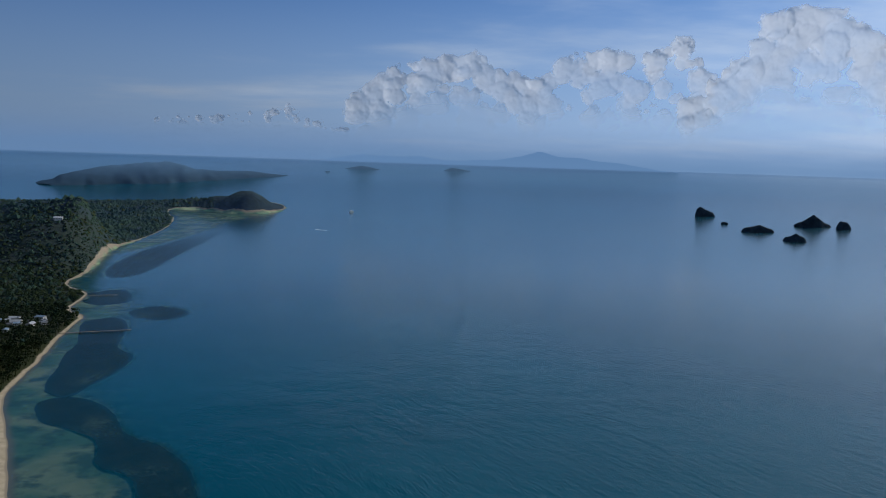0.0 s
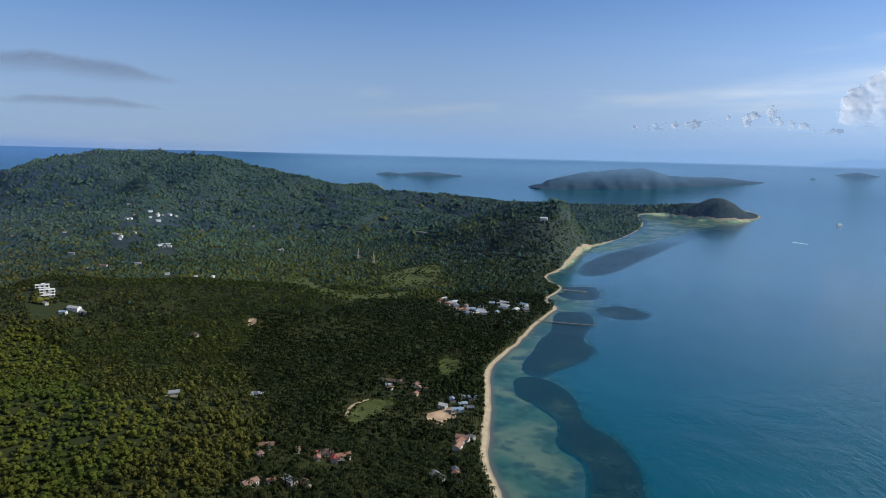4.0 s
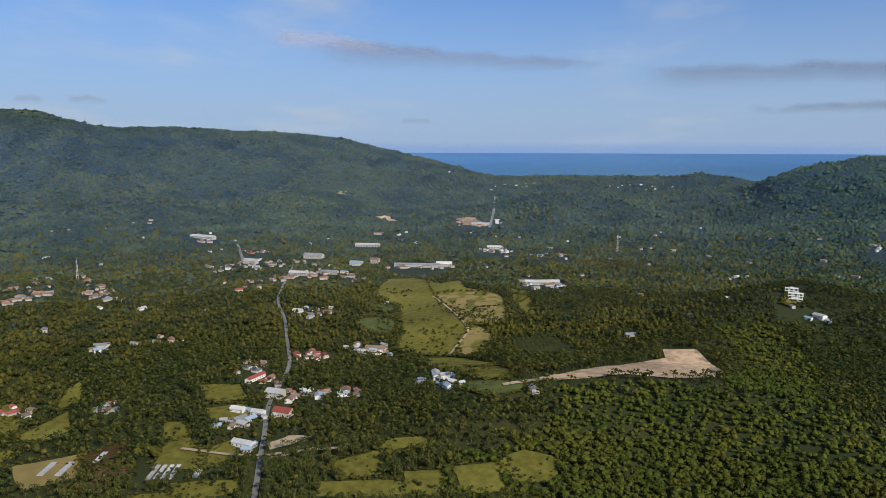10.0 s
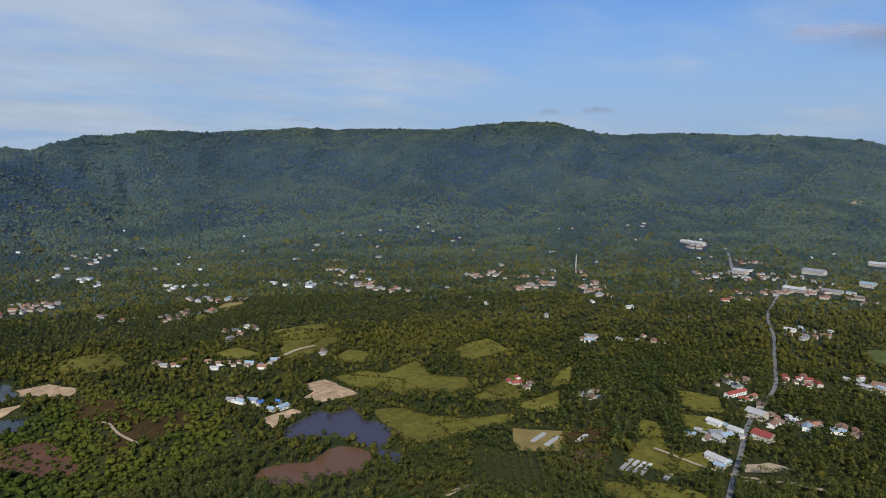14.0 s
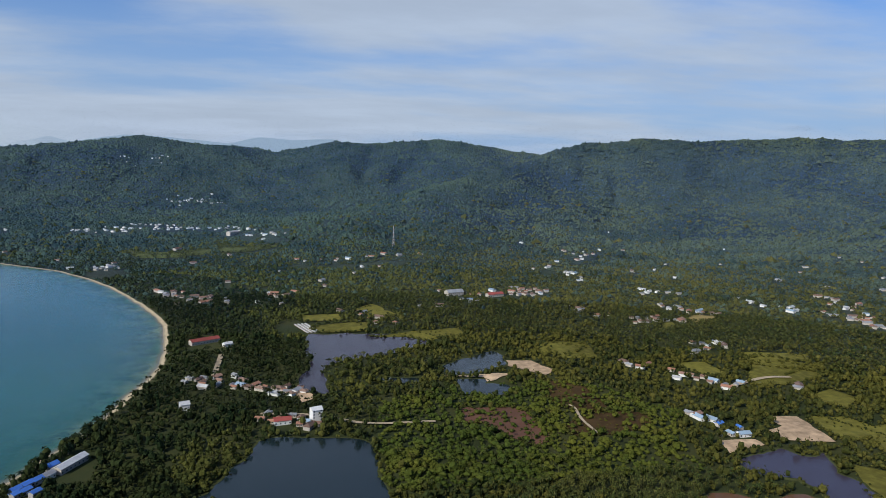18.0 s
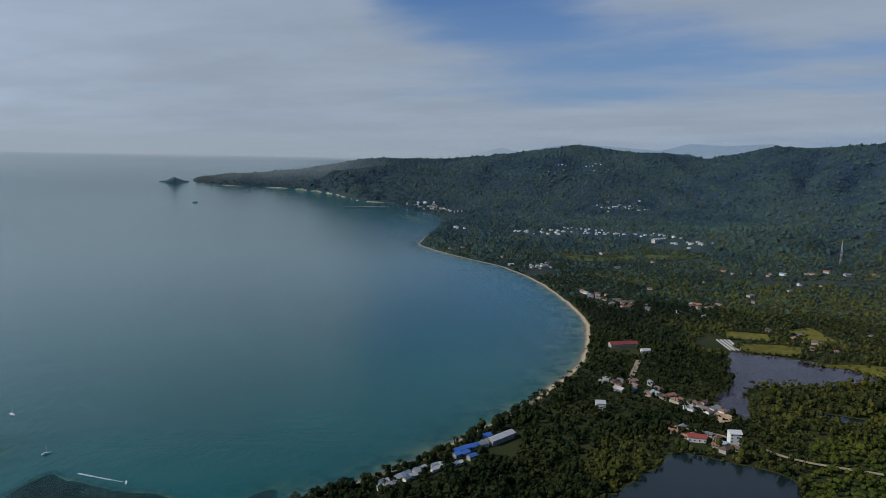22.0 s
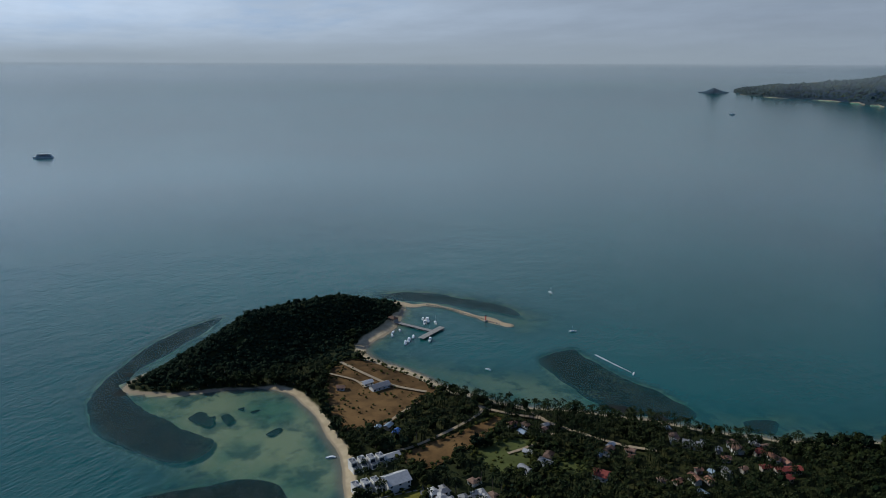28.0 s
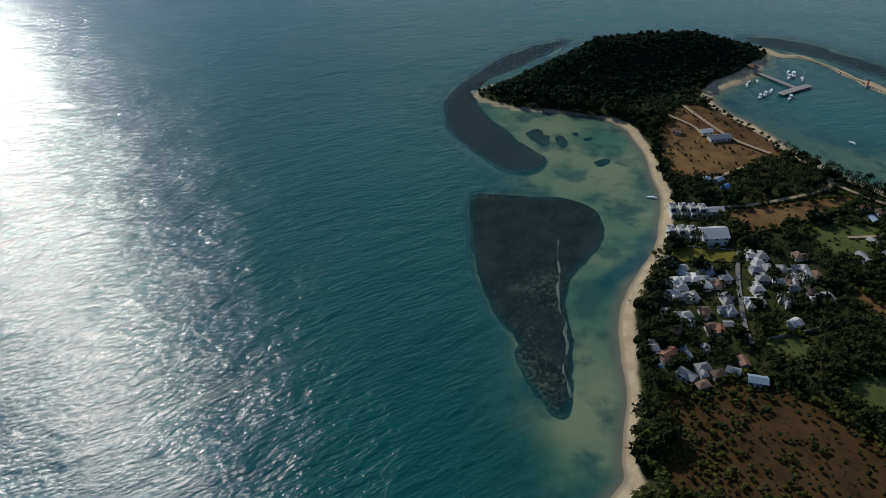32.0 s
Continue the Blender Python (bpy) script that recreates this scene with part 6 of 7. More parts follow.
def pier(a, b, width, deck_mat, label, name="pier", posts=8, level=1.6, base=0.0, planks=0):
    """A deck on posts from a to b."""
    (x0, y0), (x1, y1) = a, b
    ln = math.hypot(x1 - x0, y1 - y0)
    e = holder(name, x0, y0, base, math.degrees(math.atan2(y1 - y0, x1 - x0)))
    if planks:
        for k in range(planks):
            q0, q1 = ln * k / planks, ln * (k + 1) / planks - 0.12
            part("plank", *box(q0, q1, -width / 2, width / 2, level - 0.3, level), deck_mat, e)
    else:
        part("deck", *box(0, ln, -width / 2, width / 2, level - 0.35, level), deck_mat, e)
    for k in range(posts):
        for s in (-1, 1):
            x = ln * (k + 0.5) / posts
            part("post", *box(x - 0.2, x + 0.2, s * width * 0.42 - 0.2, s * width * 0.42 + 0.2, -3, level - 0.35), TIMBER, e)
    return tagged(e, label, "pier")


def hull(length, beam, height):
    """A boat's body with a pointed bow."""
    st = [(-0.5, 0.85, 0.0), (-0.2, 1.0, 0.0), (0.2, 0.9, 0.05), (0.4, 0.5, 0.2), (0.5, 0.02, 0.35)]
    v = []
    for s, w, r in st:
        hb = beam / 2 * w
        v += [(s * length, -hb, height * (1 + r)), (s * length, -hb * 0.7, -0.3), (s * length, hb * 0.7, -0.3), (s * length, hb, height * (1 + r))]
    f = []
    for k in range(len(st) - 1):
        for q in range(4):
            f.append((4 * k + q, 4 * k + (q + 1) % 4, 4 * k + 4 + (q + 1) % 4, 4 * k + 4 + q))
    f += [(0, 3, 2, 1), (16, 17, 18, 19)]
    return np.array(v, float), tris(f)


def boat(x, y, z, turn, length, label, mast=0.0, name="motor_boat", decks=1):
    if length < 20:
        length, mast = length * 0.75, mast * 0.75
    e = holder(name, x, y, z, turn)
    beam = length * 0.28
    part("hull", *hull(length, beam, length * (0.06 if name == "ferry" else 0.10)), HULL, e)
    for k in range(decks):
        q, z0 = 0.30 - 0.07 * k, length * (0.10 + 0.09 * k)
        if name == "ferry":
            q, z0 = 0.46 - 0.04 * k, length * (0.06 + 0.055 * k)
        cabin = part("cabin", *box(-length * q, length * (q - 0.12), -beam * 0.36, beam * 0.36, z0, z0 + length * (0.05 if name == "ferry" else 0.085)), HULL, e)
        part("window", *box(-length * q * 0.9, length * (q - 0.115), -beam * 0.365, beam * 0.365, z0 + length * 0.02, z0 + length * 0.045), PANE, cabin)
    if mast:
        part("mast", *box(-0.12, 0.12, -0.12, 0.12, length * 0.1, mast), STEEL, e)
        part("boom", *box(-length * 0.35, 0, -0.1, 0.1, length * 0.22, length * 0.25), STEEL, e)
    return tagged(e, label, "boat", "boats")


spit()
pier((640, -257), (597, -283), 4.5, CONCRETE, "concrete pier reaching out from the wooded point", planks=14)
pier((584, -265), (602, -297), 6.5, CONCRETE, "broad concrete pier head with moored boats", posts=6, level=1.75, planks=10)
house_pier = house(9, 6, 3.2, "brown", CREAM, True)
house_pier.matrix_basis = pose(640, -259, 2, 0, 0, 20)
rngb = np.random.default_rng(5)
for x, y, ln, mast in ((629, -293, 16, 0), (623, -287, 14, 0), (634, -290, 11, 0), (587, -254, 14, 0), (593, -261, 12, 0), (613, -248, 9, 0), (615, -256, 9, 0),
                       (578, -272, 14, 0), (582, -248, 13, 0), (618, -297, 12, 11), (606, -244, 9, 0)):
    boat(x, y, 0, rngb.uniform(-40, -10) + rngb.choice([0, 180]), ln, "white motor boat moored by the pier" if not mast else "white sailing boat moored by the pier", mast,
         decks=2 if ln > 12 else 1)
for x, y in ((649, -461), (537, -410)):
    boat(x, y, 0, rngb.uniform(0, 360), 10, "small white sailing yacht at anchor", 10, "sailing_boat")
boat(495, -289, 0, 30, 8, "small open boat at anchor")
boat(418, -122, 0, 75, 9, "long narrow wooden boat by the beach", name="longtail_boat")
boat(2236, 123, 0, 80, 52, "large ferry crossing the sea", decks=3, name="ferry")
boat(2297, -2564, float(sea_level(np.array(3440.0))), 60, 26, "distant boat on the grey sea")
boat(-419, 3201, float(sea_level(np.array(3228.0))), 60, 30, "distant boat on the sea", decks=2)
boat(433, -398, 0, -50, 8, "speedboat running past the reef", name="speedboat")


def wake(line, w0, w1, label):
    line = smooth_line(line, 8)
    n = len(line)
    d = np.gradient(line, axis=0)
    d /= np.linalg.norm(d, axis=1)[:, None]
    side = np.stack([-d[:, 1], d[:, 0]], -1) * np.linspace(w0, w1, n)[:, None] * (1 + 0.5 * fbm(line[:, 0], line[:, 1], 6, 7, 2))[:, None]
    z = sea_level(np.hypot(line[:, 0], line[:, 1])) + 0.12
    v = np.concatenate([np.column_stack([line - side, z]), np.column_stack([line + side, z])])
    k = np.arange(n - 1)
    f = np.column_stack([k, k + 1, k + 1 + n, k + n])[:, ::-1]
    tagged(solid("wake", v, f, FOAM, True), label, "wake", kind="structure")


wake([(436, -398), (455, -396), (481, -394)], 0.3, 1.1, "white foam trail behind a speedboat")
wake([(-420, 2560), (-436, 2573), (-470, 2590)], 3, 6, "white foam trail on the sea")
pier((-543, 982), (-453, 1017), 3.0, TIMBER, "long timber jetty over the shallows", "jetty", 14)
pier((-635, 1256), (-589, 1268), 3.0, TIMBER, "timber jetty over the shallows", "jetty", 8)
zf = float(sea_level(np.array(3310.0)))
pier((1492, -2946), (1685, -2865), 16, CONCRETE, "long ferry pier of a far harbour", "harbour_pier", 8, 3.0, zf)
pier((1487, -2881), (1616, -2798), 14, CONCRETE, "ferry pier of a far harbour", "harbour_pier", 6, 3.0, zf - 12)


def beacon(x, y):
    """A small light on the end of the spit."""
    e = holder("beacon", x, y, 0.4)
    part("base", *box(-1.6, 1.6, -1.6, 1.6, -1.0, 1.0), CONCRETE, e)
    part("tower", *box(-0.5, 0.5, -0.5, 0.5, 1.0, 5.5), RED_STEEL, e)
    part("lantern", *box(-0.7, 0.7, -0.7, 0.7, 5.5, 6.6), PANE, e, "dark glass lantern")
    tagged(e, "small harbour beacon on a sand spit", "beacon")


beacon(600, -346)


# ---- buildings that stand out ----
def block(x, y, turn, w, d, h, roof, label, wall=None, name="building", hipped=False, clear=None):
    e = house(w, d, h, roof, wall or (CREAM if name in ("hall", "barn") else WHITE), hipped, True, name)
    e.matrix_basis = pose(x, y, lie(x, y) + 0.3, 0, 0, turn)
    mark(disc(x, y, clear or max(w, d) * 0.7))
    r = math.hypot(x, y)
    u = 1 - (max(w, d) * 0.6 + 0.01 * r) / r
    mark(disc(x * u, y * u, max(w, d) * 0.6))
    return tagged(e, label, "building", "buildings")


def villa(x, y, wings):
    """The white house on the hill: wings stepping down the slope, deep window bands between flat white slabs."""
    z = lie(x, y)
    e = holder("hillside_villa", x, y, z, math.degrees(math.atan2(y, x)) + 90)
    for w, d, ox, oy, oz, storeys in wings:
        for k in range(storeys):
            low = oz + 3.6 * k
            storey = part("storey", *box(ox - w / 2, ox + w / 2, oy - d / 2, oy + d / 2, low - (7 if k == 0 else 0), low + 3.3), WHITE, e)
            part("slab", *box(ox - w / 2 - 0.8, ox + w / 2 + 0.8, oy - d / 2 - 0.8, oy + d / 2 + 1.8, low + 3.3, low + 3.6), WHITE, e)
            for q in np.linspace(ox - w / 2 + 2.2, ox + w / 2 - 2.2, max(2, int(w / 5))):
                for s in (-1, 1):
                    y0, y1 = sorted((oy + s * d / 2, oy + s * (d / 2 + 0.08)))
                    part("window", *box(q - 1.5, q + 1.5, y0, y1, low + 0.6, low + 2.8), PANE, storey)
        part("roof_box", *box(ox - w * 0.2, ox + w * 0.1, oy - d * 0.2, oy + d * 0.2, oz + 3.6 * storeys, oz + 3.6 * storeys + 1.6), WHITE, e)
    for r, fr in ((26, 1.0), (26, 0.965), (20, 0.935)):
        mark(disc(x * fr, y * fr, r))
    tagged(e, "white stepped villa of two wings on a wooded hill", "villa")


mark(np.array([(575, -190), (600, -212), (628, -248), (600, -244), (560, -230), (516, -250), (480, -265), (476, -242), (540, -222)], float))
mark(np.array([(1460, -3030), (1380, -2960), (1300, -2880), (1180, -2860), (1120, -2920), (1230, -3010), (1340, -3110)], float))
villa(-1054, 462, ((17, 9, 4, -12, 5, 2), (19, 9, -2, 0, 0, 2), (24, 8, 1, 9, -3, 1)))
block(-995, 473, 25, 17, 9, 4, "white", "low white house on the hillside", clear=16)
block(-984, 480, 25, 9, 7, 3, "white", "low white house on the hillside")
block(-1562, -521, 75, 30, 16, 8, "white", "large white hall beside the road", name="hall")
block(-1656, -399, 80, 46, 20, 7, "grey", "long grey roofed hall among palms", name="hall")
block(-1553, -278, 80, 28, 14, 7, "pale", "pale roofed hall among palms", name="hall")
block(-1591, -242, 80, 20, 14, 9, "rust", "tall rust roofed hall among palms", name="hall")
block(-1873, -304, 85, 66, 16, 6, "white", "long white hall among palms", name="hall")
block(-1545, -141, 88, 100, 13, 5, "grey", "very long low grey roofed hall beside a pasture", name="hall")
block(-1556, -82, 85, 34, 16, 7, "white", "white hall beside a pasture", name="hall")
block(-1421, -374, 80, 40, 13, 6, "white", "long white hall beside the road", name="hall")
block(-1442, -315, 80, 36, 12, 5, "grey", "grey roofed hall beside the road", name="hall")
block(-1972, -794, 70, 80, 18, 6, "white", "long white hall at the foot of a hill", name="hall")
block(-1355, 118, 95, 66, 13, 5, "white", "long white hall at the edge of a palm grove", name="hall")
block(-2327, -3, 90, 58, 12, 5, "white", "white hall on bare ground beside the road", name="hall")
block(-2336, 51, 90, 14, 12, 10, "white", "tall white house beside the far road")
block(-2142, -313, 85, 30, 12, 5, "rust", "rust roofed hall on a slope", name="hall")
block(-1852, 33, 90, 34, 14, 6, "white", "large white hall among palms", name="hall")
block(-738, -47, 10, 20, 8, 5, "white", "white farm house beside a pasture")
block(-730, -36, 100, 12, 7, 5, "white", "white wing of a farm house beside a pasture")
block(-881, -134, 80, 26, 8, 4, "rust", "long rust roofed barn beside a pasture", name="barn")
block(218, -2234, 60, 46, 14, 9, "white", "large white hall behind a far field", name="hall")
block(330, -1942, 60, 24, 10, 5, "rust", "rust roofed barn in a far field", name="barn")
block(136, -996, 33, 40, 11, 5, "red", "long red roofed hall among trees", name="hall")
block(103, -976, 33, 12, 8, 4, "white", "white house beside a red hall")
block(-890, 1630, 20, 18, 10, 7, "white", "white house high on the coastal hill")
block(188, -602, 67, 31, 8, 5, "white", "long white sheet-roofed hall behind the beach", name="hall")
for x, y, w, d in ((202, -600, 10, 7), (214, -558, 8, 6), (209, -567, 9, 6), (206, -556, 8, 5), (198, -552, 8, 5), (204, -574, 9, 6), (211, -550, 6, 5)):
    block(x, y, 62, w, d, 4, "blue", "open shed with a bright blue sheet roof", CONCRETE, "shed")
block(199, -582, 62, 9, 7, 4, "grey", "grey roofed shed behind the beach", name="shed")
for k in range(24):
    u = k / 23
    x, y = 210 + 40 * u + rngb.uniform(-6, 6), -538 + 68 * u + rngb.uniform(-5, 5)
    block(x, y, rngb.uniform(40, 80), rngb.uniform(4.5, 7), 4.5, 2.6, ("white", "pale", "white", "grey")[k % 4], "small pale hut by the shore", name="hut")
block(-651, -190, 75, 18, 12, 5, "red", "factory hall with a red sheet roof beside the road", name="hall")
block(-648, -214, 75, 12, 8, 4, "white", "white workshop beside the road")
block(-655, -236, 75, 14, 8, 4, "white", "white workshop with a sheet roof beside the road")
block(-576, -204, 70, 20, 8, 4, "white", "white roadside shop house")
block(-700, -212, 75, 18, 12, 6, "white", "large white hall beside the road", name="hall")
block(-751, -250, 160, 28, 7, 4, "red", "long red roofed shop row")
block(-11, -676, 20, 10, 9, 12, "white", "white three storey block beside a pond")
block(21, -674, 10, 16, 9, 4.5, "red", "red roofed house beside a pond")
block(119, -725, 20, 9, 9, 8, "white", "small white gate house beside a lane")
block(-357, -1297, 20, 34, 12, 5, "red", "long red roofed hall among trees", name="hall")
block(-280, -1310, 20, 34, 16, 7, "grey", "grey roofed hall among trees", name="hall")
block(-417, 565, 10, 10, 6.5, 4, "white", "white house beside a bare lot")
block(365, -148, 95, 15, 12, 6, "white", "large white roofed house in a walled garden")


def flat_unit():
    """A flat-roofed beach apartment: two staggered storeys, parapets, a roof terrace and deep openings."""
    e = holder("beach_apartment", 0, 0, 0)
    lower = part("ground_floor", *box(-2.2, 2.2, -4.6, 4.6, -1.5, 2.9), WHITE, e)
    upper = part("upper_floor", *box(-2.2, 2.2, -1.4, 4.6, 2.9, 5.6), WHITE, e)
    part("terrace", *box(-2.0, 2.0, -4.4, -1.4, 2.9, 2.98), CONCRETE, e)
    part("roof", *box(-2.0, 2.0, -1.2, 4.4, 5.6, 5.68), ROOFS["grey"], e, "flat grey roof")
    for x in (-2.1, 2.1):
        part("parapet", *box(x - 0.12, x + 0.12, -4.62, 4.62, 2.9, 3.6), WHITE, e)
        part("parapet", *box(x - 0.12, x + 0.12, -1.42, 4.62, 5.6, 6.2), WHITE, e)
    for y, z in ((-4.6, 3.6), (-1.4, 6.2), (4.6, 6.2)):
        part("parapet", *box(-2.2, 2.2, y - 0.12, y + 0.12, z - 0.7, z), WHITE, e)
    for z in (0.2, 3.1):
        y = -4.6 if z < 1 else -1.4
        part("glass_door", *box(-1.5, 1.5, y - 0.05, y, z, z + 2.2), PANE, lower if z < 1 else upper)
        part("window", *box(-1.0, 1.0, 4.6, 4.66, z + 0.8, z + 2.0), PANE, lower if z < 1 else upper)
    part("water_tank", *box(0.4, 1.6, 2.6, 3.8, 5.68, 6.9), STEEL, e)
    return tagged(e, "white flat-roofed beach apartment with a roof terrace", "apartment", "beach apartments")


flat = flat_unit()
flat.matrix_basis = pose(396, -131, lie(396, -131) + 0.3, 0, 0, -85)
for x, y in ((395, -137), (394, -143), (393, -149), (370, -124), (369, -130), (368, -136)):
    copy_thing(flat, pose(x, y, lie(x, y) + 0.3, 0, 0, -85))
mark(np.array([(404, -126), (402, -154), (386, -152), (388, -126)], float))
mark(np.array([(378, -119), (374, -142), (362, -140), (364, -119)], float))
block(396, -157, 95, 12, 5, 3, "white", "white canopy beside a lane", name="canopy")
block(498, -189, 100, 16, 7, 3.5, "grey", "single grey-green roofed house on open ground")
block(315, -269, 30, 9, 8, 4, "red", "small house with a bright red roof")
block(285, -169, 120, 6, 5, 3, "white", "white roofed shed inside a wall", name="shed")
block(508, -182, 100, 8, 5, 3.5, "white", "small white house on open ground")
block(510, -160, 60, 6, 5, 3, "rust", "small hut with a rusty roof on open ground", name="hut")
block(-3561, -162, 0, 12, 8, 7, "white", "white temple building on a far slope")


def wall_line(points, h, label):
    for (x0, y0), (x1, y1) in zip(points, points[1:]):
        ln = math.hypot(x1 - x0, y1 - y0)
        e = solid("garden_wall", *box(0, ln, -0.15, 0.15, -1, h), CONCRETE)
        e.matrix_basis = pose(x0, y0, min(lie(x0, y0), lie(x1, y1)) + 0.2, 0, 0, math.degrees(math.atan2(y1 - y0, x1 - x0)))
        tagged(e, label, "wall", "walls")


wall_line([(359, -118), (354, -160)], 2.2, "grey concrete garden wall")
wall_line([(274, -151), (282, -180), (291, -208)], 2.2, "grey concrete boundary wall")


def mast(x, y, h):
    """A lattice mast: four legs, rings and cross braces."""
    e = holder("radio_mast", x, y, lie(x, y), 20)
    n = 8
    for sx in (-1, 1):
        for sy in (-1, 1):
            v = np.array([(sx * (2.2 if z == 0 else 0.5) + a, sy * (2.2 if z == 0 else 0.5) + b, z) for z in (0, h) for a, b in ((-.12, -.12), (.12, -.12), (.12, .12), (-.12, .12))])
            part("leg", v, np.array([(0, 1, 5, 4), (1, 2, 6, 5), (2, 3, 7, 6), (3, 0, 4, 7), (4, 5, 6, 7)]), STEEL, e)
    for k in range(1, n + 1):
        z = h * k / n
        q = 2.2 - 1.7 * k / n
        part("ring", *box(-q - 0.2, q + 0.2, -q - 0.2, q + 0.2, z - 0.08, z + 0.08), RED_STEEL if k % 2 else STEEL, e)
    part("antenna", *box(-0.15, 0.15, -0.15, 0.15, h, h + 6), STEEL, e)
    tagged(e, "tall red and white lattice radio mast", "mast", "masts")


for x, y, h in ((-1155, 1215, 26), (-1084, 1191, 26), (-1332, -792, 40), (-232, -1885, 55), (-1803, 345, 45)):
    mast(x, y, h)


# pale strips: seed beds and salt beds
def strips(x, y, turn, n, gap, w, ln, label, name):
    for k in range(n):
        e = holder(name, x + k * gap * math.cos(radians(turn)), y + k * gap * math.sin(radians(turn)), lie(x, y) + 0.6, turn)
        part("cover", *box(-w / 2, w / 2, -ln / 2, ln / 2, 0, 0.9), ROOFS["white"], e)
        part("frame", *box(-w / 2 - 0.1, w / 2 + 0.1, -ln / 2 - 0.1, ln / 2 + 0.1, -0.6, 0.12), TIMBER, e)
        tagged(e, label, "seed bed", "seed beds")
    mark(disc(x, y, ln))


strips(-520, -258, 95, 4, 5.5, 3, 24, "pale covered seed bed on a farm", "seed_bed")
strips(-545, -315, 95, 1, 9, 4, 20, "pale covered seed bed on a farm", "seed_bed")
strips(-520, -345, 95, 2, 14, 4.5, 24, "pale covered seed bed on a farm", "seed_bed")
strips(-520, -222, 95, 1, 9, 4, 14, "pale covered seed bed on a farm", "seed_bed")
strips(-10, -1063, 20, 4, 5.5, 2.6, 58, "white bed beside a flooded marsh", "salt_bed")


def vegetable_beds():
    """Low green beds in straight rows beside the garden wall."""
    for k in range(7):
        x, y = 273 - 2.3 * k, -160 - 1.0 * k * 0.4
        e = holder("vegetable_bed", x, y, lie(x, y) + 0.25, 17)
        part("soil", *box(-0.7, 0.7, -6.5, 6.5, -0.3, 0.15), MUD, e)
        for q in range(9):
            y0 = -6.2 + 1.4 * q
            part("plant_row", *box(-0.5, 0.5, y0, y0 + 1.0, 0.15, 0.55 + 0.1 * (q % 3)), MEADOW, e)
        tagged(e, "narrow green vegetable bed beside a garden wall", "vegetable bed", "vegetable beds")


vegetable_beds()

# ---- trees ----


def merge(parts):
    vs, fs, n = [], [], 0
    for v, f in parts:
        vs.append(v)
        fs.append(f + n)
        n += len(v)
    return np.concatenate(vs), np.concatenate(fs)


def crown(rng, clumps, tufts):
    """A broad crown a unit wide: a few lumps, and tufts of leaves that break its outline."""
    parts = []
    iv, jf = ico()
    for k in range(clumps):
        a, q = rng.uniform(0, 6.28), rng.uniform(0, 0.30) if k else 0
        s = rng.uniform(0.20, 0.32) if k else 0.36
        v = iv * (1 + rng.uniform(-0.22, 0.22, (12, 1))) * (s, s, s * 0.85)
        parts.append((v + (math.cos(a) * q, math.sin(a) * q, 0.62 + rng.uniform(-0.18, 0.2) - 0.3 * q), jf))
    for k in range(tufts):
        n = rng.normal(size=3)
        n[2] = abs(n[2]) * 0.9 - 0.1
        n /= np.linalg.norm(n)
        p = n * (0.46, 0.46, 0.40) * rng.uniform(0.8, 1.12) + (0, 0, 0.58)
        e = rng.normal(size=(3, 3)) * 0.11
        parts.append((p + e, np.array([(0, 1, 2)])))
    return merge(parts)


def palm(rng, fronds, bits):
    """A coconut palm one unit high: a leaning stem and drooping fronds."""
    parts = []
    lean = rng.uniform(-0.06, 0.06, 2)
    a = np.arange(3) / 3 * 6.283
    ring = np.stack([np.cos(a), np.sin(a), 0 * a], -1)
    v = np.concatenate([ring * 0.020, ring * 0.013 + (lean[0], lean[1], 0.82)])
    parts.append((v, np.array([(0, 1, 4), (0, 4, 3), (1, 2, 5), (1, 5, 4), (2, 0, 3), (2, 3, 5)])))
    top = np.array((lean[0], lean[1], 0.82))
    for k in range(fronds):
        d = k / fronds * 6.283 + rng.uniform(-0.2, 0.2)
        w = np.array((math.cos(d), math.sin(d), 0))
        n = np.array((-w[1], w[0], 0))
        rise, ln = rng.uniform(0.0, 0.16), rng.uniform(0.26, 0.36)
        mid, tip = top + w * ln * 0.55 + (0, 0, rise), top + w * ln + (0, 0, rise - 0.16)
        if bits == 2:
            v = np.array([top, mid + n * 0.05, mid - n * 0.05, tip])
            f = np.array([(0, 2, 1), (1, 2, 3)])
        else:
            v = np.array([top, mid + n * 0.065, tip])
            f = np.array([(0, 1, 2)])
        parts.append((v, f))
    return merge(parts)


def strew(name, forms, x, y, z, size, high, material, rng, label, category, rounded=False):
    """Many plants in one mesh."""
    vs, fs, n = [], [], 0
    pick = rng.integers(0, len(forms), len(x))
    spin = rng.uniform(0, 6.283, len(x))
    for k, (v, f) in enumerate(forms):
        m = pick == k
        if not m.any():
            continue
        c, s = np.cos(spin[m])[:, None], np.sin(spin[m])[:, None]
        px = (v[:, 0] * c - v[:, 1] * s) * size[m][:, None] + x[m][:, None]
        py = (v[:, 0] * s + v[:, 1] * c) * size[m][:, None] + y[m][:, None]
        pz = v[:, 2] * high[m][:, None] + z[m][:, None]
        q = m.sum()
        vs.append(np.stack([px, py, pz], -1).reshape(-1, 3))
        fs.append((f[None] + (np.arange(q) * len(v))[:, None, None]).reshape(-1, 3) + n)
        n += q * len(v)
    if not vs:
        return None
    ob = solid(name, np.concatenate(vs), np.concatenate(fs), material, rounded)
    return tagged(ob, label, category, kind="stuff")


def wooded(x, y):
    """Where trees may stand."""
    return (at(GS, x, y) > at(BEACH, x, y) + 1.0) & ~marked(taken, x, y)


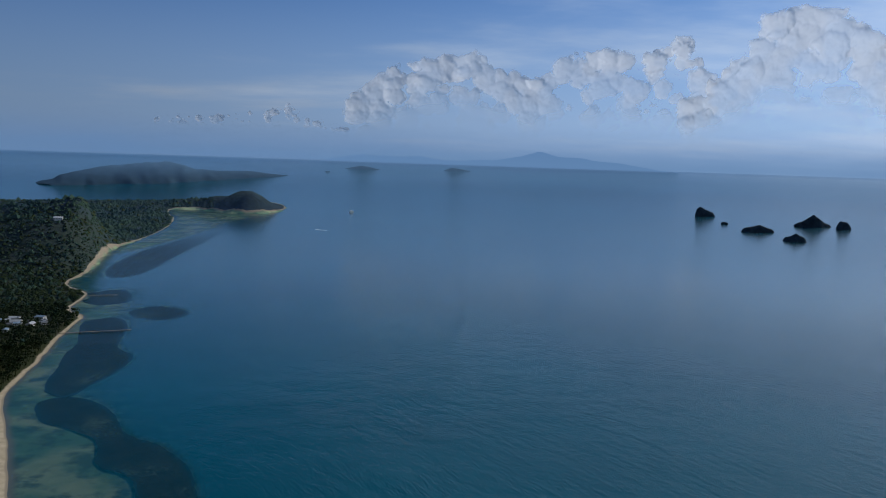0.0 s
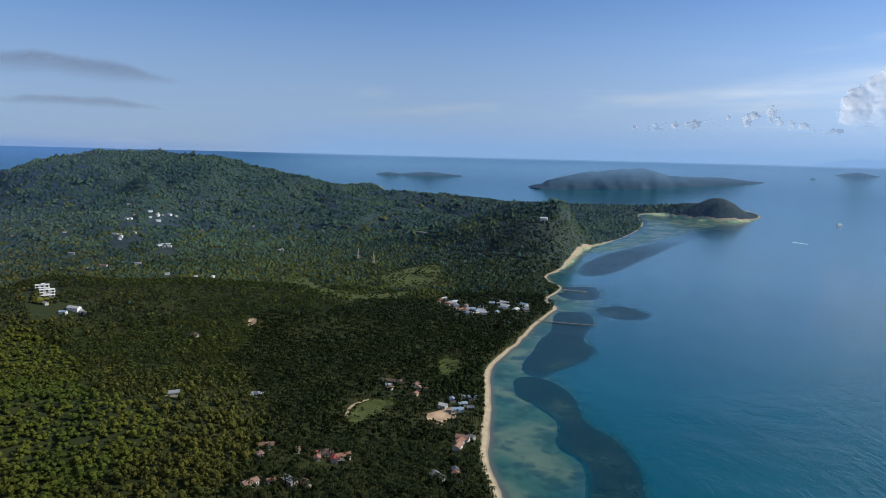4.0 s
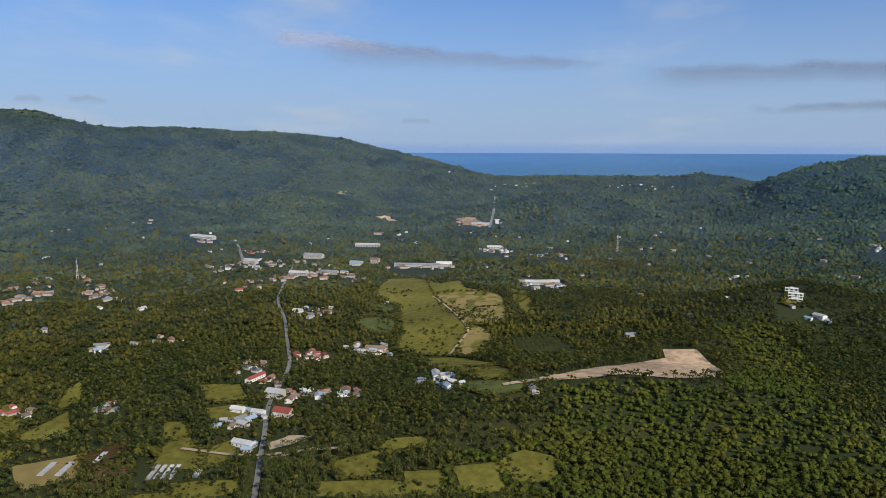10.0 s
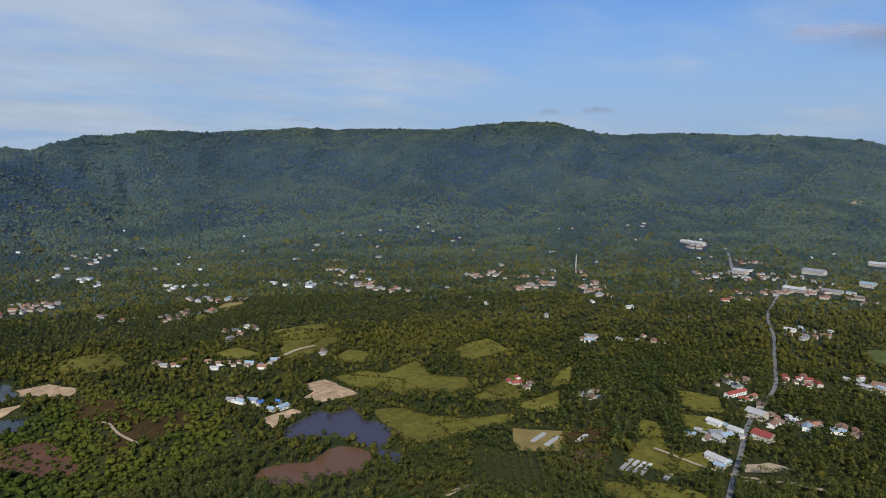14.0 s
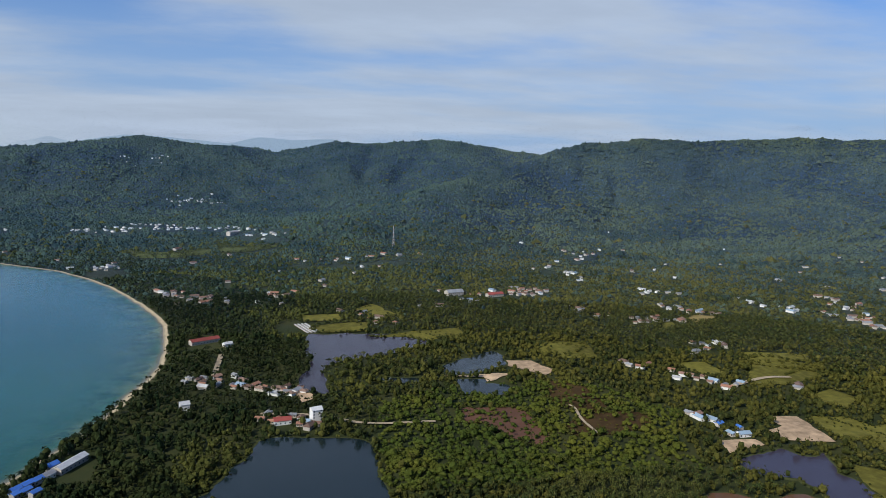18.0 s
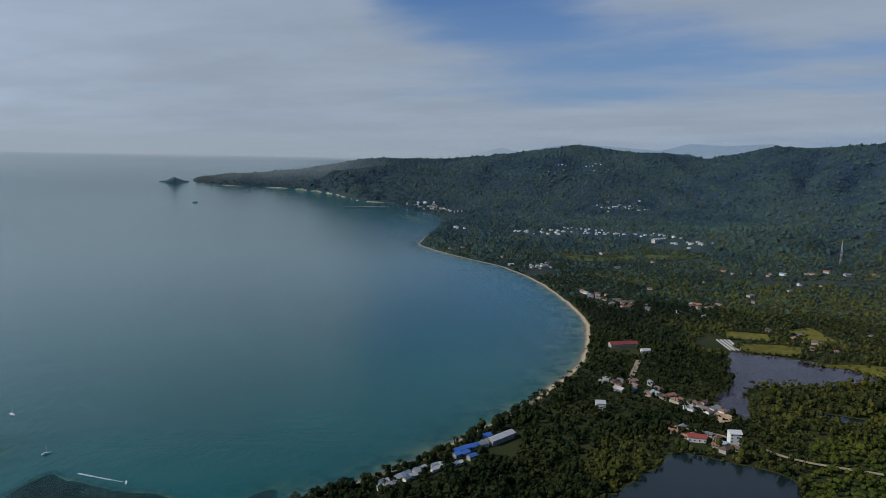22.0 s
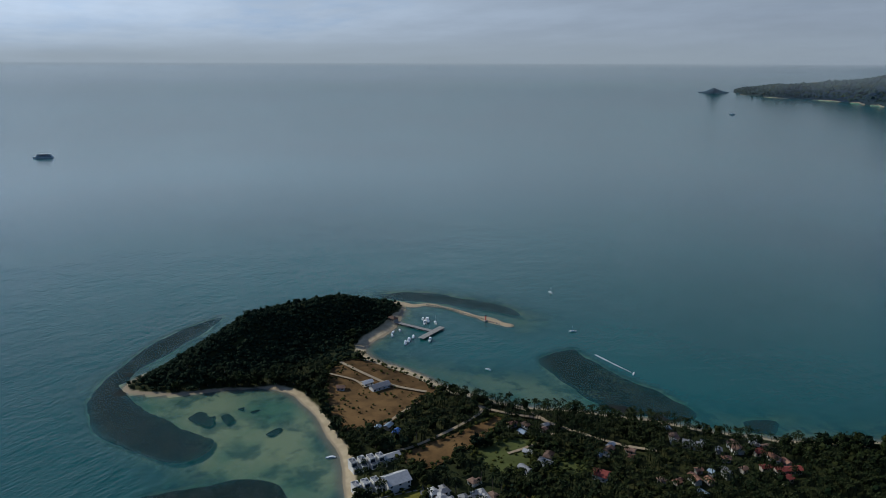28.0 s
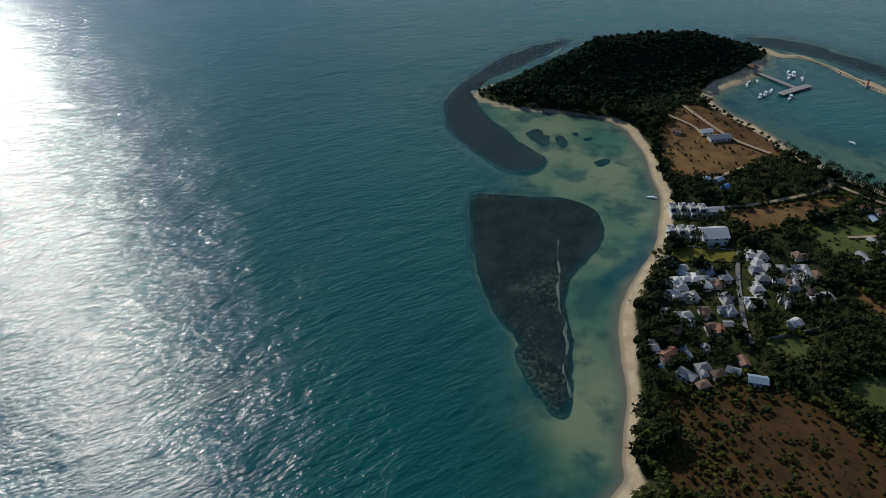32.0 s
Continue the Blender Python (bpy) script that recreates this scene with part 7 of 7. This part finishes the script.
def plant(rng, r0, r1, gap):
    """Places at about that spacing on the wooded land between two distances."""
    n = int(math.pi * (r1 * r1 - r0 * r0) / (gap * gap))
    r = np.sqrt(rng.uniform(r0 * r0, r1 * r1, n))
    a = rng.uniform(radians(15), radians(275), n)
    x, y = -np.sin(a) * r, np.cos(a) * r
    k = wooded(x, y)
    x, y = x[k], y[k]
    thin = fbm(x, y, 140, 77, 3) + 2.0 * ((x > 560) & (y > -300))
    low = np.zeros(len(x), bool)
    for ring in THICKETS:
        low |= inside(x, y, ring)
    k = low | (rng.uniform(0, 1, len(x)) < 1.15 + 0.9 * thin + at(HILL_HAZE, x, y))
    x, y = x[k], y[k]
    k = ~marked(thinned, x, y) | (rng.uniform(0, 1, len(x)) < 0.30)
    x, y = x[k], y[k]
    return x, y, at(GZ, x, y) - 0.3


def tent(rng):
    """A far crown a unit wide: an uneven five-sided dome."""
    a = (np.arange(5) + rng.uniform(-0.3, 0.3, 5)) / 5 * 6.283
    q = rng.uniform(0.42, 0.66, 5)
    v = np.column_stack([q * np.cos(a), q * np.sin(a), rng.uniform(0.1, 0.45, 5)])
    v = np.concatenate([v, [(*rng.uniform(-0.2, 0.2, 2), 0.8)]])
    k = np.arange(5)
    return v, np.column_stack([k, (k + 1) % 5, np.full(5, 5)])


def forest():
    rng = np.random.default_rng(4)
    near = [crown(rng, 2, 16) for _ in range(6)]
    mid = [crown(rng, 1, 6) for _ in range(6)]
    tents = [tent(rng) for _ in range(9)]
    palms = [palm(rng, 9, 2) for _ in range(6)]
    palms_far = [palm(rng, 7, 1) for _ in range(5)]
    for r0, r1, gap, forms, pf, grow in ((150, 600, 4.5, near, palms, 1.0), (600, 1300, 6.0, mid, palms_far, 1.15),
                                         (1300, 1950, 7.2, tents, palms_far, 1.45)):
        x, y, z = plant(rng, r0, r1, gap)
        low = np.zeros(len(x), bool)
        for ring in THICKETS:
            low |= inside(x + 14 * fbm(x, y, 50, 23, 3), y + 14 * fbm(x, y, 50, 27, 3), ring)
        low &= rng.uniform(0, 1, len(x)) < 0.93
        grove = fbm(x, y, 260, 91, 3)
        is_palm = (r0 < 1200) & (rng.uniform(0, 1, len(x)) < soft(grove, -0.25, 0.25) * 0.8) & (at(GZ, x, y) < 60) & ~low
        rise = at(HILL_HAZE, x, y)
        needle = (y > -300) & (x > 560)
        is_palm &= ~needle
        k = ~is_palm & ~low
        # crowns take the hazed leaf colour more often with height and distance
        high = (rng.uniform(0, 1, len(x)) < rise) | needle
        # near these shores the shade is put into the trees' colour
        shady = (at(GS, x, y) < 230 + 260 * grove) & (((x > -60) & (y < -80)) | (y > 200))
        for mat, on in ((LEAF, k & ~high & ~shady), (SHADED_LEAF, k & ~high & shady), (HAZED_LEAF, k & high & ~needle), (CASUARINA, k & needle), (THICKET, low)):
            wide = {"needle_leaves": 4.4, "thicket_leaves": 5.2}.get(mat.name, 4.2)
            size = rng.lognormal(0, 0.18 if mat is CASUARINA else 0.25 if mat is THICKET else 0.38, on.sum()).clip(0, 2.0) * wide * grow
            tall = 0.85 if r0 > 1200 else 0.85 if mat in (CASUARINA, THICKET) else 1.25
            words = "bright green low thicket covering open ground" if mat is THICKET else "dense dark green broadleaf trees covering the land"
            strew("thicket" if mat is THICKET else "forest", forms, x[on], y[on], z[on], size, size * rng.uniform(0.75, 1.2, on.sum()) * tall, mat, rng,
                  words, "thicket" if mat is THICKET else "forest")
        for mat, k in ((PALM, is_palm & ~shady), (SHADED_PALM, is_palm & shady)):
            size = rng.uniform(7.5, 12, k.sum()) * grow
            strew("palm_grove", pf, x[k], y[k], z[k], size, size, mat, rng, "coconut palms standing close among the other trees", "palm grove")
    # the wooded point: small crowns without gaps
    n = 12000
    x, y = rng.uniform(560, 735, n), rng.uniform(-300, 10, n)
    k = wooded(x, y) & (at(GZ, x, y) > 3.5)
    x, y = x[k], y[k]
    size = rng.lognormal(0, 0.2, len(x)) * 4.2
    strew("forest", mid, x, y, at(GZ, x, y) - 0.6, size, size * rng.uniform(0.6, 0.95, len(x)), CASUARINA, rng, "dark close-standing trees on the wooded point", "forest")
    # the hills: crowns close together up to the crests, fewer on the slopes that face away
    slope = (GZ - EYE[2]) / np.hypot(GX, GY)
    faces = (slope > np.maximum.accumulate(slope, 1) - 0.004).astype(float)
    n = 420000
    r = np.sqrt(rng.uniform(1900.0 ** 2, 4700.0 ** 2, n))
    a = rng.uniform(radians(18), radians(222), n)
    x, y = -np.sin(a) * r, np.cos(a) * r
    k = wooded(x, y) & (rng.uniform(0, 1, n) < 0.06 + at(faces, x, y))
    x, y, r = x[k], y[k], r[k]
    size = rng.lognormal(0, 0.28, len(x)) * (8.5 + 0.0012 * r)
    dark = rng.uniform(0, 1, len(x)) > at(HILL_HAZE, x, y)
    for mat, on in ((HAZED_LEAF, ~dark), (LEAF, dark)):
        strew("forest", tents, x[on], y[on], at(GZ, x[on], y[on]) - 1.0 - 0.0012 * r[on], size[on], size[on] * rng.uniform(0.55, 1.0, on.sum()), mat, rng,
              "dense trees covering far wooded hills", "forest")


forest()


def shrubs():
    """Low bushes and hedges on the open fields and along their edges."""
    rng = np.random.default_rng(14)
    forms = [crown(rng, 1, 5) for _ in range(5)]
    px, py, ps = [], [], []
    for i, (sort, ring) in enumerate(FIELDS):
        if sort in ("bare", "lot"):
            continue
        far = max(1.0, math.hypot(*ring[0]) / 700)
        line = ragged(ring, 3.5 * far, 40 + i)
        b0, b1 = line.min(0), line.max(0)
        area = float(np.prod(b1 - b0))
        n = int(min(area / (60 if sort != "grass" else 80), 800))
        x, y = rng.uniform(b0[0], b1[0], n), rng.uniform(b0[1], b1[1], n)
        k = inside(x, y, line) & (fbm(x, y, 45, 66, 3) > (0.12 if sort == "grass" else 0.3 if sort == "straw" else -0.2))
        px.append(x[k]), py.append(y[k]), ps.append(rng.uniform(1.5, 3.6, k.sum()) * min(far, 2))
        # hedge across and round
        m = len(line)
        q = np.repeat(line, 3, 0) + rng.normal(0, 2.0, (3 * m, 2))
        px.append(q[:, 0]), py.append(q[:, 1]), ps.append(rng.uniform(2.0, 5.0, 3 * m) * min(far, 1.6))
        if sort in ("dry", "grass") and ring[0][0] > 200:
            more = int(min(area / (12 if ring[0][0] < 260 else 70), 1200))
            x, y = rng.uniform(b0[0], b1[0], more), rng.uniform(b0[1], b1[1], more)
            k = inside(x, y, line) & (fbm(x, y, 30, 68, 2) > 0.0)
            px.append(x[k]), py.append(y[k]), ps.append(rng.uniform(1.2, 4.2, k.sum()))
        c = line.mean(0)
        for _ in range(2 if area > 12000 else 0):
            a = line[rng.integers(m)]
            t = np.linspace(0, 1, 40)[:, None]
            q = c * (1 - t) + a * t + rng.normal(0, 1.2, (40, 2))
            px.append(q[:, 0]), py.append(q[:, 1]), ps.append(rng.uniform(1.5, 3.5, 40) * min(far, 1.6))
    x, y, size = np.concatenate(px), np.concatenate(py), np.concatenate(ps)
    strew("shrubs", forms, x, y, at(GZ, x, y) - 0.1, size, size * 0.8, LEAF, rng, "low dark shrubs and hedges on open ground", "shrubs")


def plantation(corner, along, across, rows, cols, height, label):
    """Palms planted in straight rows."""
    rng = np.random.default_rng(rows)
    forms = [palm(rng, 10, 2) for _ in range(4)]
    i, j = np.meshgrid(np.arange(rows), np.arange(cols), indexing="ij")
    x = corner[0] + along[0] * i + across[0] * j
    y = corner[1] + along[1] * i + across[1] * j
    x, y = (x + rng.normal(0, 0.4, x.shape)).ravel(), (y + rng.normal(0, 0.4, y.shape)).ravel()
    size = rng.uniform(0.85, 1.1, len(x)) * height
    strew("palm_plantation", forms, x, y, at(GZ, x, y), size, size, PALM, rng, label, "plantation")


shrubs()


def dry_ground_palms():
    """Young trees in loose rows on the dry ground behind the beach."""
    rng = np.random.default_rng(88)
    forms = [palm(rng, 8, 2) for _ in range(3)] + [crown(rng, 1, 8) for _ in range(3)]
    px, py = [], []
    for sort, ring in FIELDS:
        if sort != "dry" or ring[0][0] < 150:
            continue
        ring = np.array(ring, float)
        b0, b1 = ring.min(0), ring.max(0)
        i, j = np.meshgrid(np.arange(-60, 60), np.arange(-60, 60), indexing="ij")
        x = (b0[0] + b1[0]) / 2 + 4.6 * (0.83 * i - 0.55 * j) + rng.normal(0, 1.0, i.shape)
        y = (b0[1] + b1[1]) / 2 + 4.6 * (0.55 * i + 0.83 * j) + rng.normal(0, 1.0, i.shape)
        x, y = x.ravel(), y.ravel()
        k = inside(x, y, ring) & (rng.uniform(0, 1, len(x)) < (0.75 if b1[0] < 260 else 0.10))
        px.append(x[k]), py.append(y[k])
    x, y = np.concatenate(px), np.concatenate(py)
    size = rng.uniform(2.2, 4.6, len(x))
    strew("young_palms", forms, x, y, at(GZ, x, y) + 0.1, size * 0.75, size, CASUARINA, rng, "young dark trees in loose rows on dry ground", "trees")


dry_ground_palms()


# ---- trees that stand out singly near the beach ----
def palm_tree(rng, height):
    e = holder("coconut_palm", 0, 0, 0)
    lean = rng.uniform(-0.10, 0.10, 2)
    a = np.arange(6) / 6 * 6.283
    ring = np.stack([np.cos(a), np.sin(a), 0 * a], -1)
    rows = [ring * w + (lean[0] * h * h * height, lean[1] * h * h * height, h * height) for w, h in ((0.26, -0.05), (0.19, 0.35), (0.15, 0.7), (0.13, 1.0))]
    k = np.arange(6)
    f = np.concatenate([np.column_stack([k + 6 * q, (k + 1) % 6 + 6 * q, (k + 1) % 6 + 6 * q + 6, k + 6 * q + 6]) for q in range(3)])
    part("trunk", np.concatenate(rows), f, BARK, e)
    top = np.array((lean[0] * height, lean[1] * height, height))
    for q in range(13):
        d = q / 13 * 6.283 + rng.uniform(-0.2, 0.2)
        w = np.array((math.cos(d), math.sin(d), 0))
        n = np.array((-w[1], w[0], 0))
        up, ln = rng.uniform(-0.3, 1.6), rng.uniform(3.2, 4.4)
        v = []
        for t, wd in ((0.05, 0.12), (0.35, 0.55), (0.7, 0.5), (1.0, 0.05)):
            c = top + w * ln * t + np.array((0, 0, up * math.sin(t * 2.2) - 1.9 * t * t))
            v += [c - n * wd - (0, 0, wd * 0.5), c, c + n * wd - (0, 0, wd * 0.5)]
        f = [(3 * i + j, 3 * i + j + 1, 3 * i + j + 4, 3 * i + j + 3) for i in range(3) for j in range(2)]
        part("frond", np.array(v), np.array(f), SHADED_PALM, e)
    return tagged(e, "tall leaning coconut palm with drooping fronds", "palm tree", "palms")


def broad_tree(rng, size, mat=None):
    e = holder("tree", 0, 0, 0)
    a = np.arange(6) / 6 * 6.283
    ring = np.stack([np.cos(a), np.sin(a), 0 * a], -1)
    rows = [ring * w * size + (0, 0, h * size) for w, h in ((0.05, -0.1), (0.035, 0.25), (0.02, 0.6))]
    k = np.arange(6)
    part("trunk", np.concatenate(rows), np.concatenate([np.column_stack([k + 6 * q, (k + 1) % 6 + 6 * q, (k + 1) % 6 + 6 * q + 6, k + 6 * q + 6]) for q in range(2)]), BARK, e)
    for q in range(3):
        d = q * 2.1 + rng.uniform(-0.3, 0.3)
        v = np.array([(0.02, 0, 0.28), (-0.02, 0, 0.28), (0, 0.02, 0.30), (0.26 * math.cos(d), 0.26 * math.sin(d), 0.62)]) * size
        part("limb", v, np.array([(0, 1, 3), (1, 2, 3), (2, 0, 3)]), BARK, e)
    v, f = crown(rng, 7, 130)
    part("crown", v * size, f, mat or SHADED_LEAF, e)
    return tagged(e, "dense dark green broadleaf tree near the beach", "tree", "trees")


def single_trees():
    rng = np.random.default_rng(77)
    palms = [palm_tree(rng, h) for h in (7.5, 9, 10.5)]
    broad = [broad_tree(rng, 7), broad_tree(rng, 8.5), broad_tree(rng, 6), broad_tree(rng, 9, CASUARINA)]
    used = set()
    spots = []
    shore = [p for p in COAST if 120 < p[0] < 600 and -260 < p[1] < -40 or 170 < p[0] < 300 and -720 < p[1] < -430]
    for p in shore:
        for _ in range(9):
            spots.append((p[0] + rng.normal(0, 9), p[1] + rng.normal(0, 9)))
    for _ in range(150):
        spots.append((rng.uniform(230, 420), rng.uniform(-230, -90)))
    for x, y in spots:
        s = float(at(GS, np.array([x]), np.array([y]))[0])
        if s < float(at(BEACH, np.array([x]), np.array([y]))[0]) or s > 120 or marked(taken, np.array([x]), np.array([y]))[0]:
            continue
        pool = palms if rng.uniform() < 0.4 else broad
        src = pool[rng.integers(len(pool))]
        m = pose(x, y, lie(x, y) - 0.1, 0, 0, rng.uniform(0, 360))
        if src.name not in used:
            used.add(src.name)
            src.matrix_basis = m
        else:
            copy_thing(src, m)


single_trees()
plantation((-950, 46), (8.5, 1.0), (-1.0, 7.5), 8, 8, 9, "dark palms planted in straight rows")
plantation((-878, 56), (8.2, 0.8), (-2.8, 8.0), 7, 9, 7, "young palms planted in straight rows on dry soil")
plantation((-450, -362), (5.5, 4.6), (-4.6, 5.8), 9, 9, 8, "dark palms planted in straight rows")
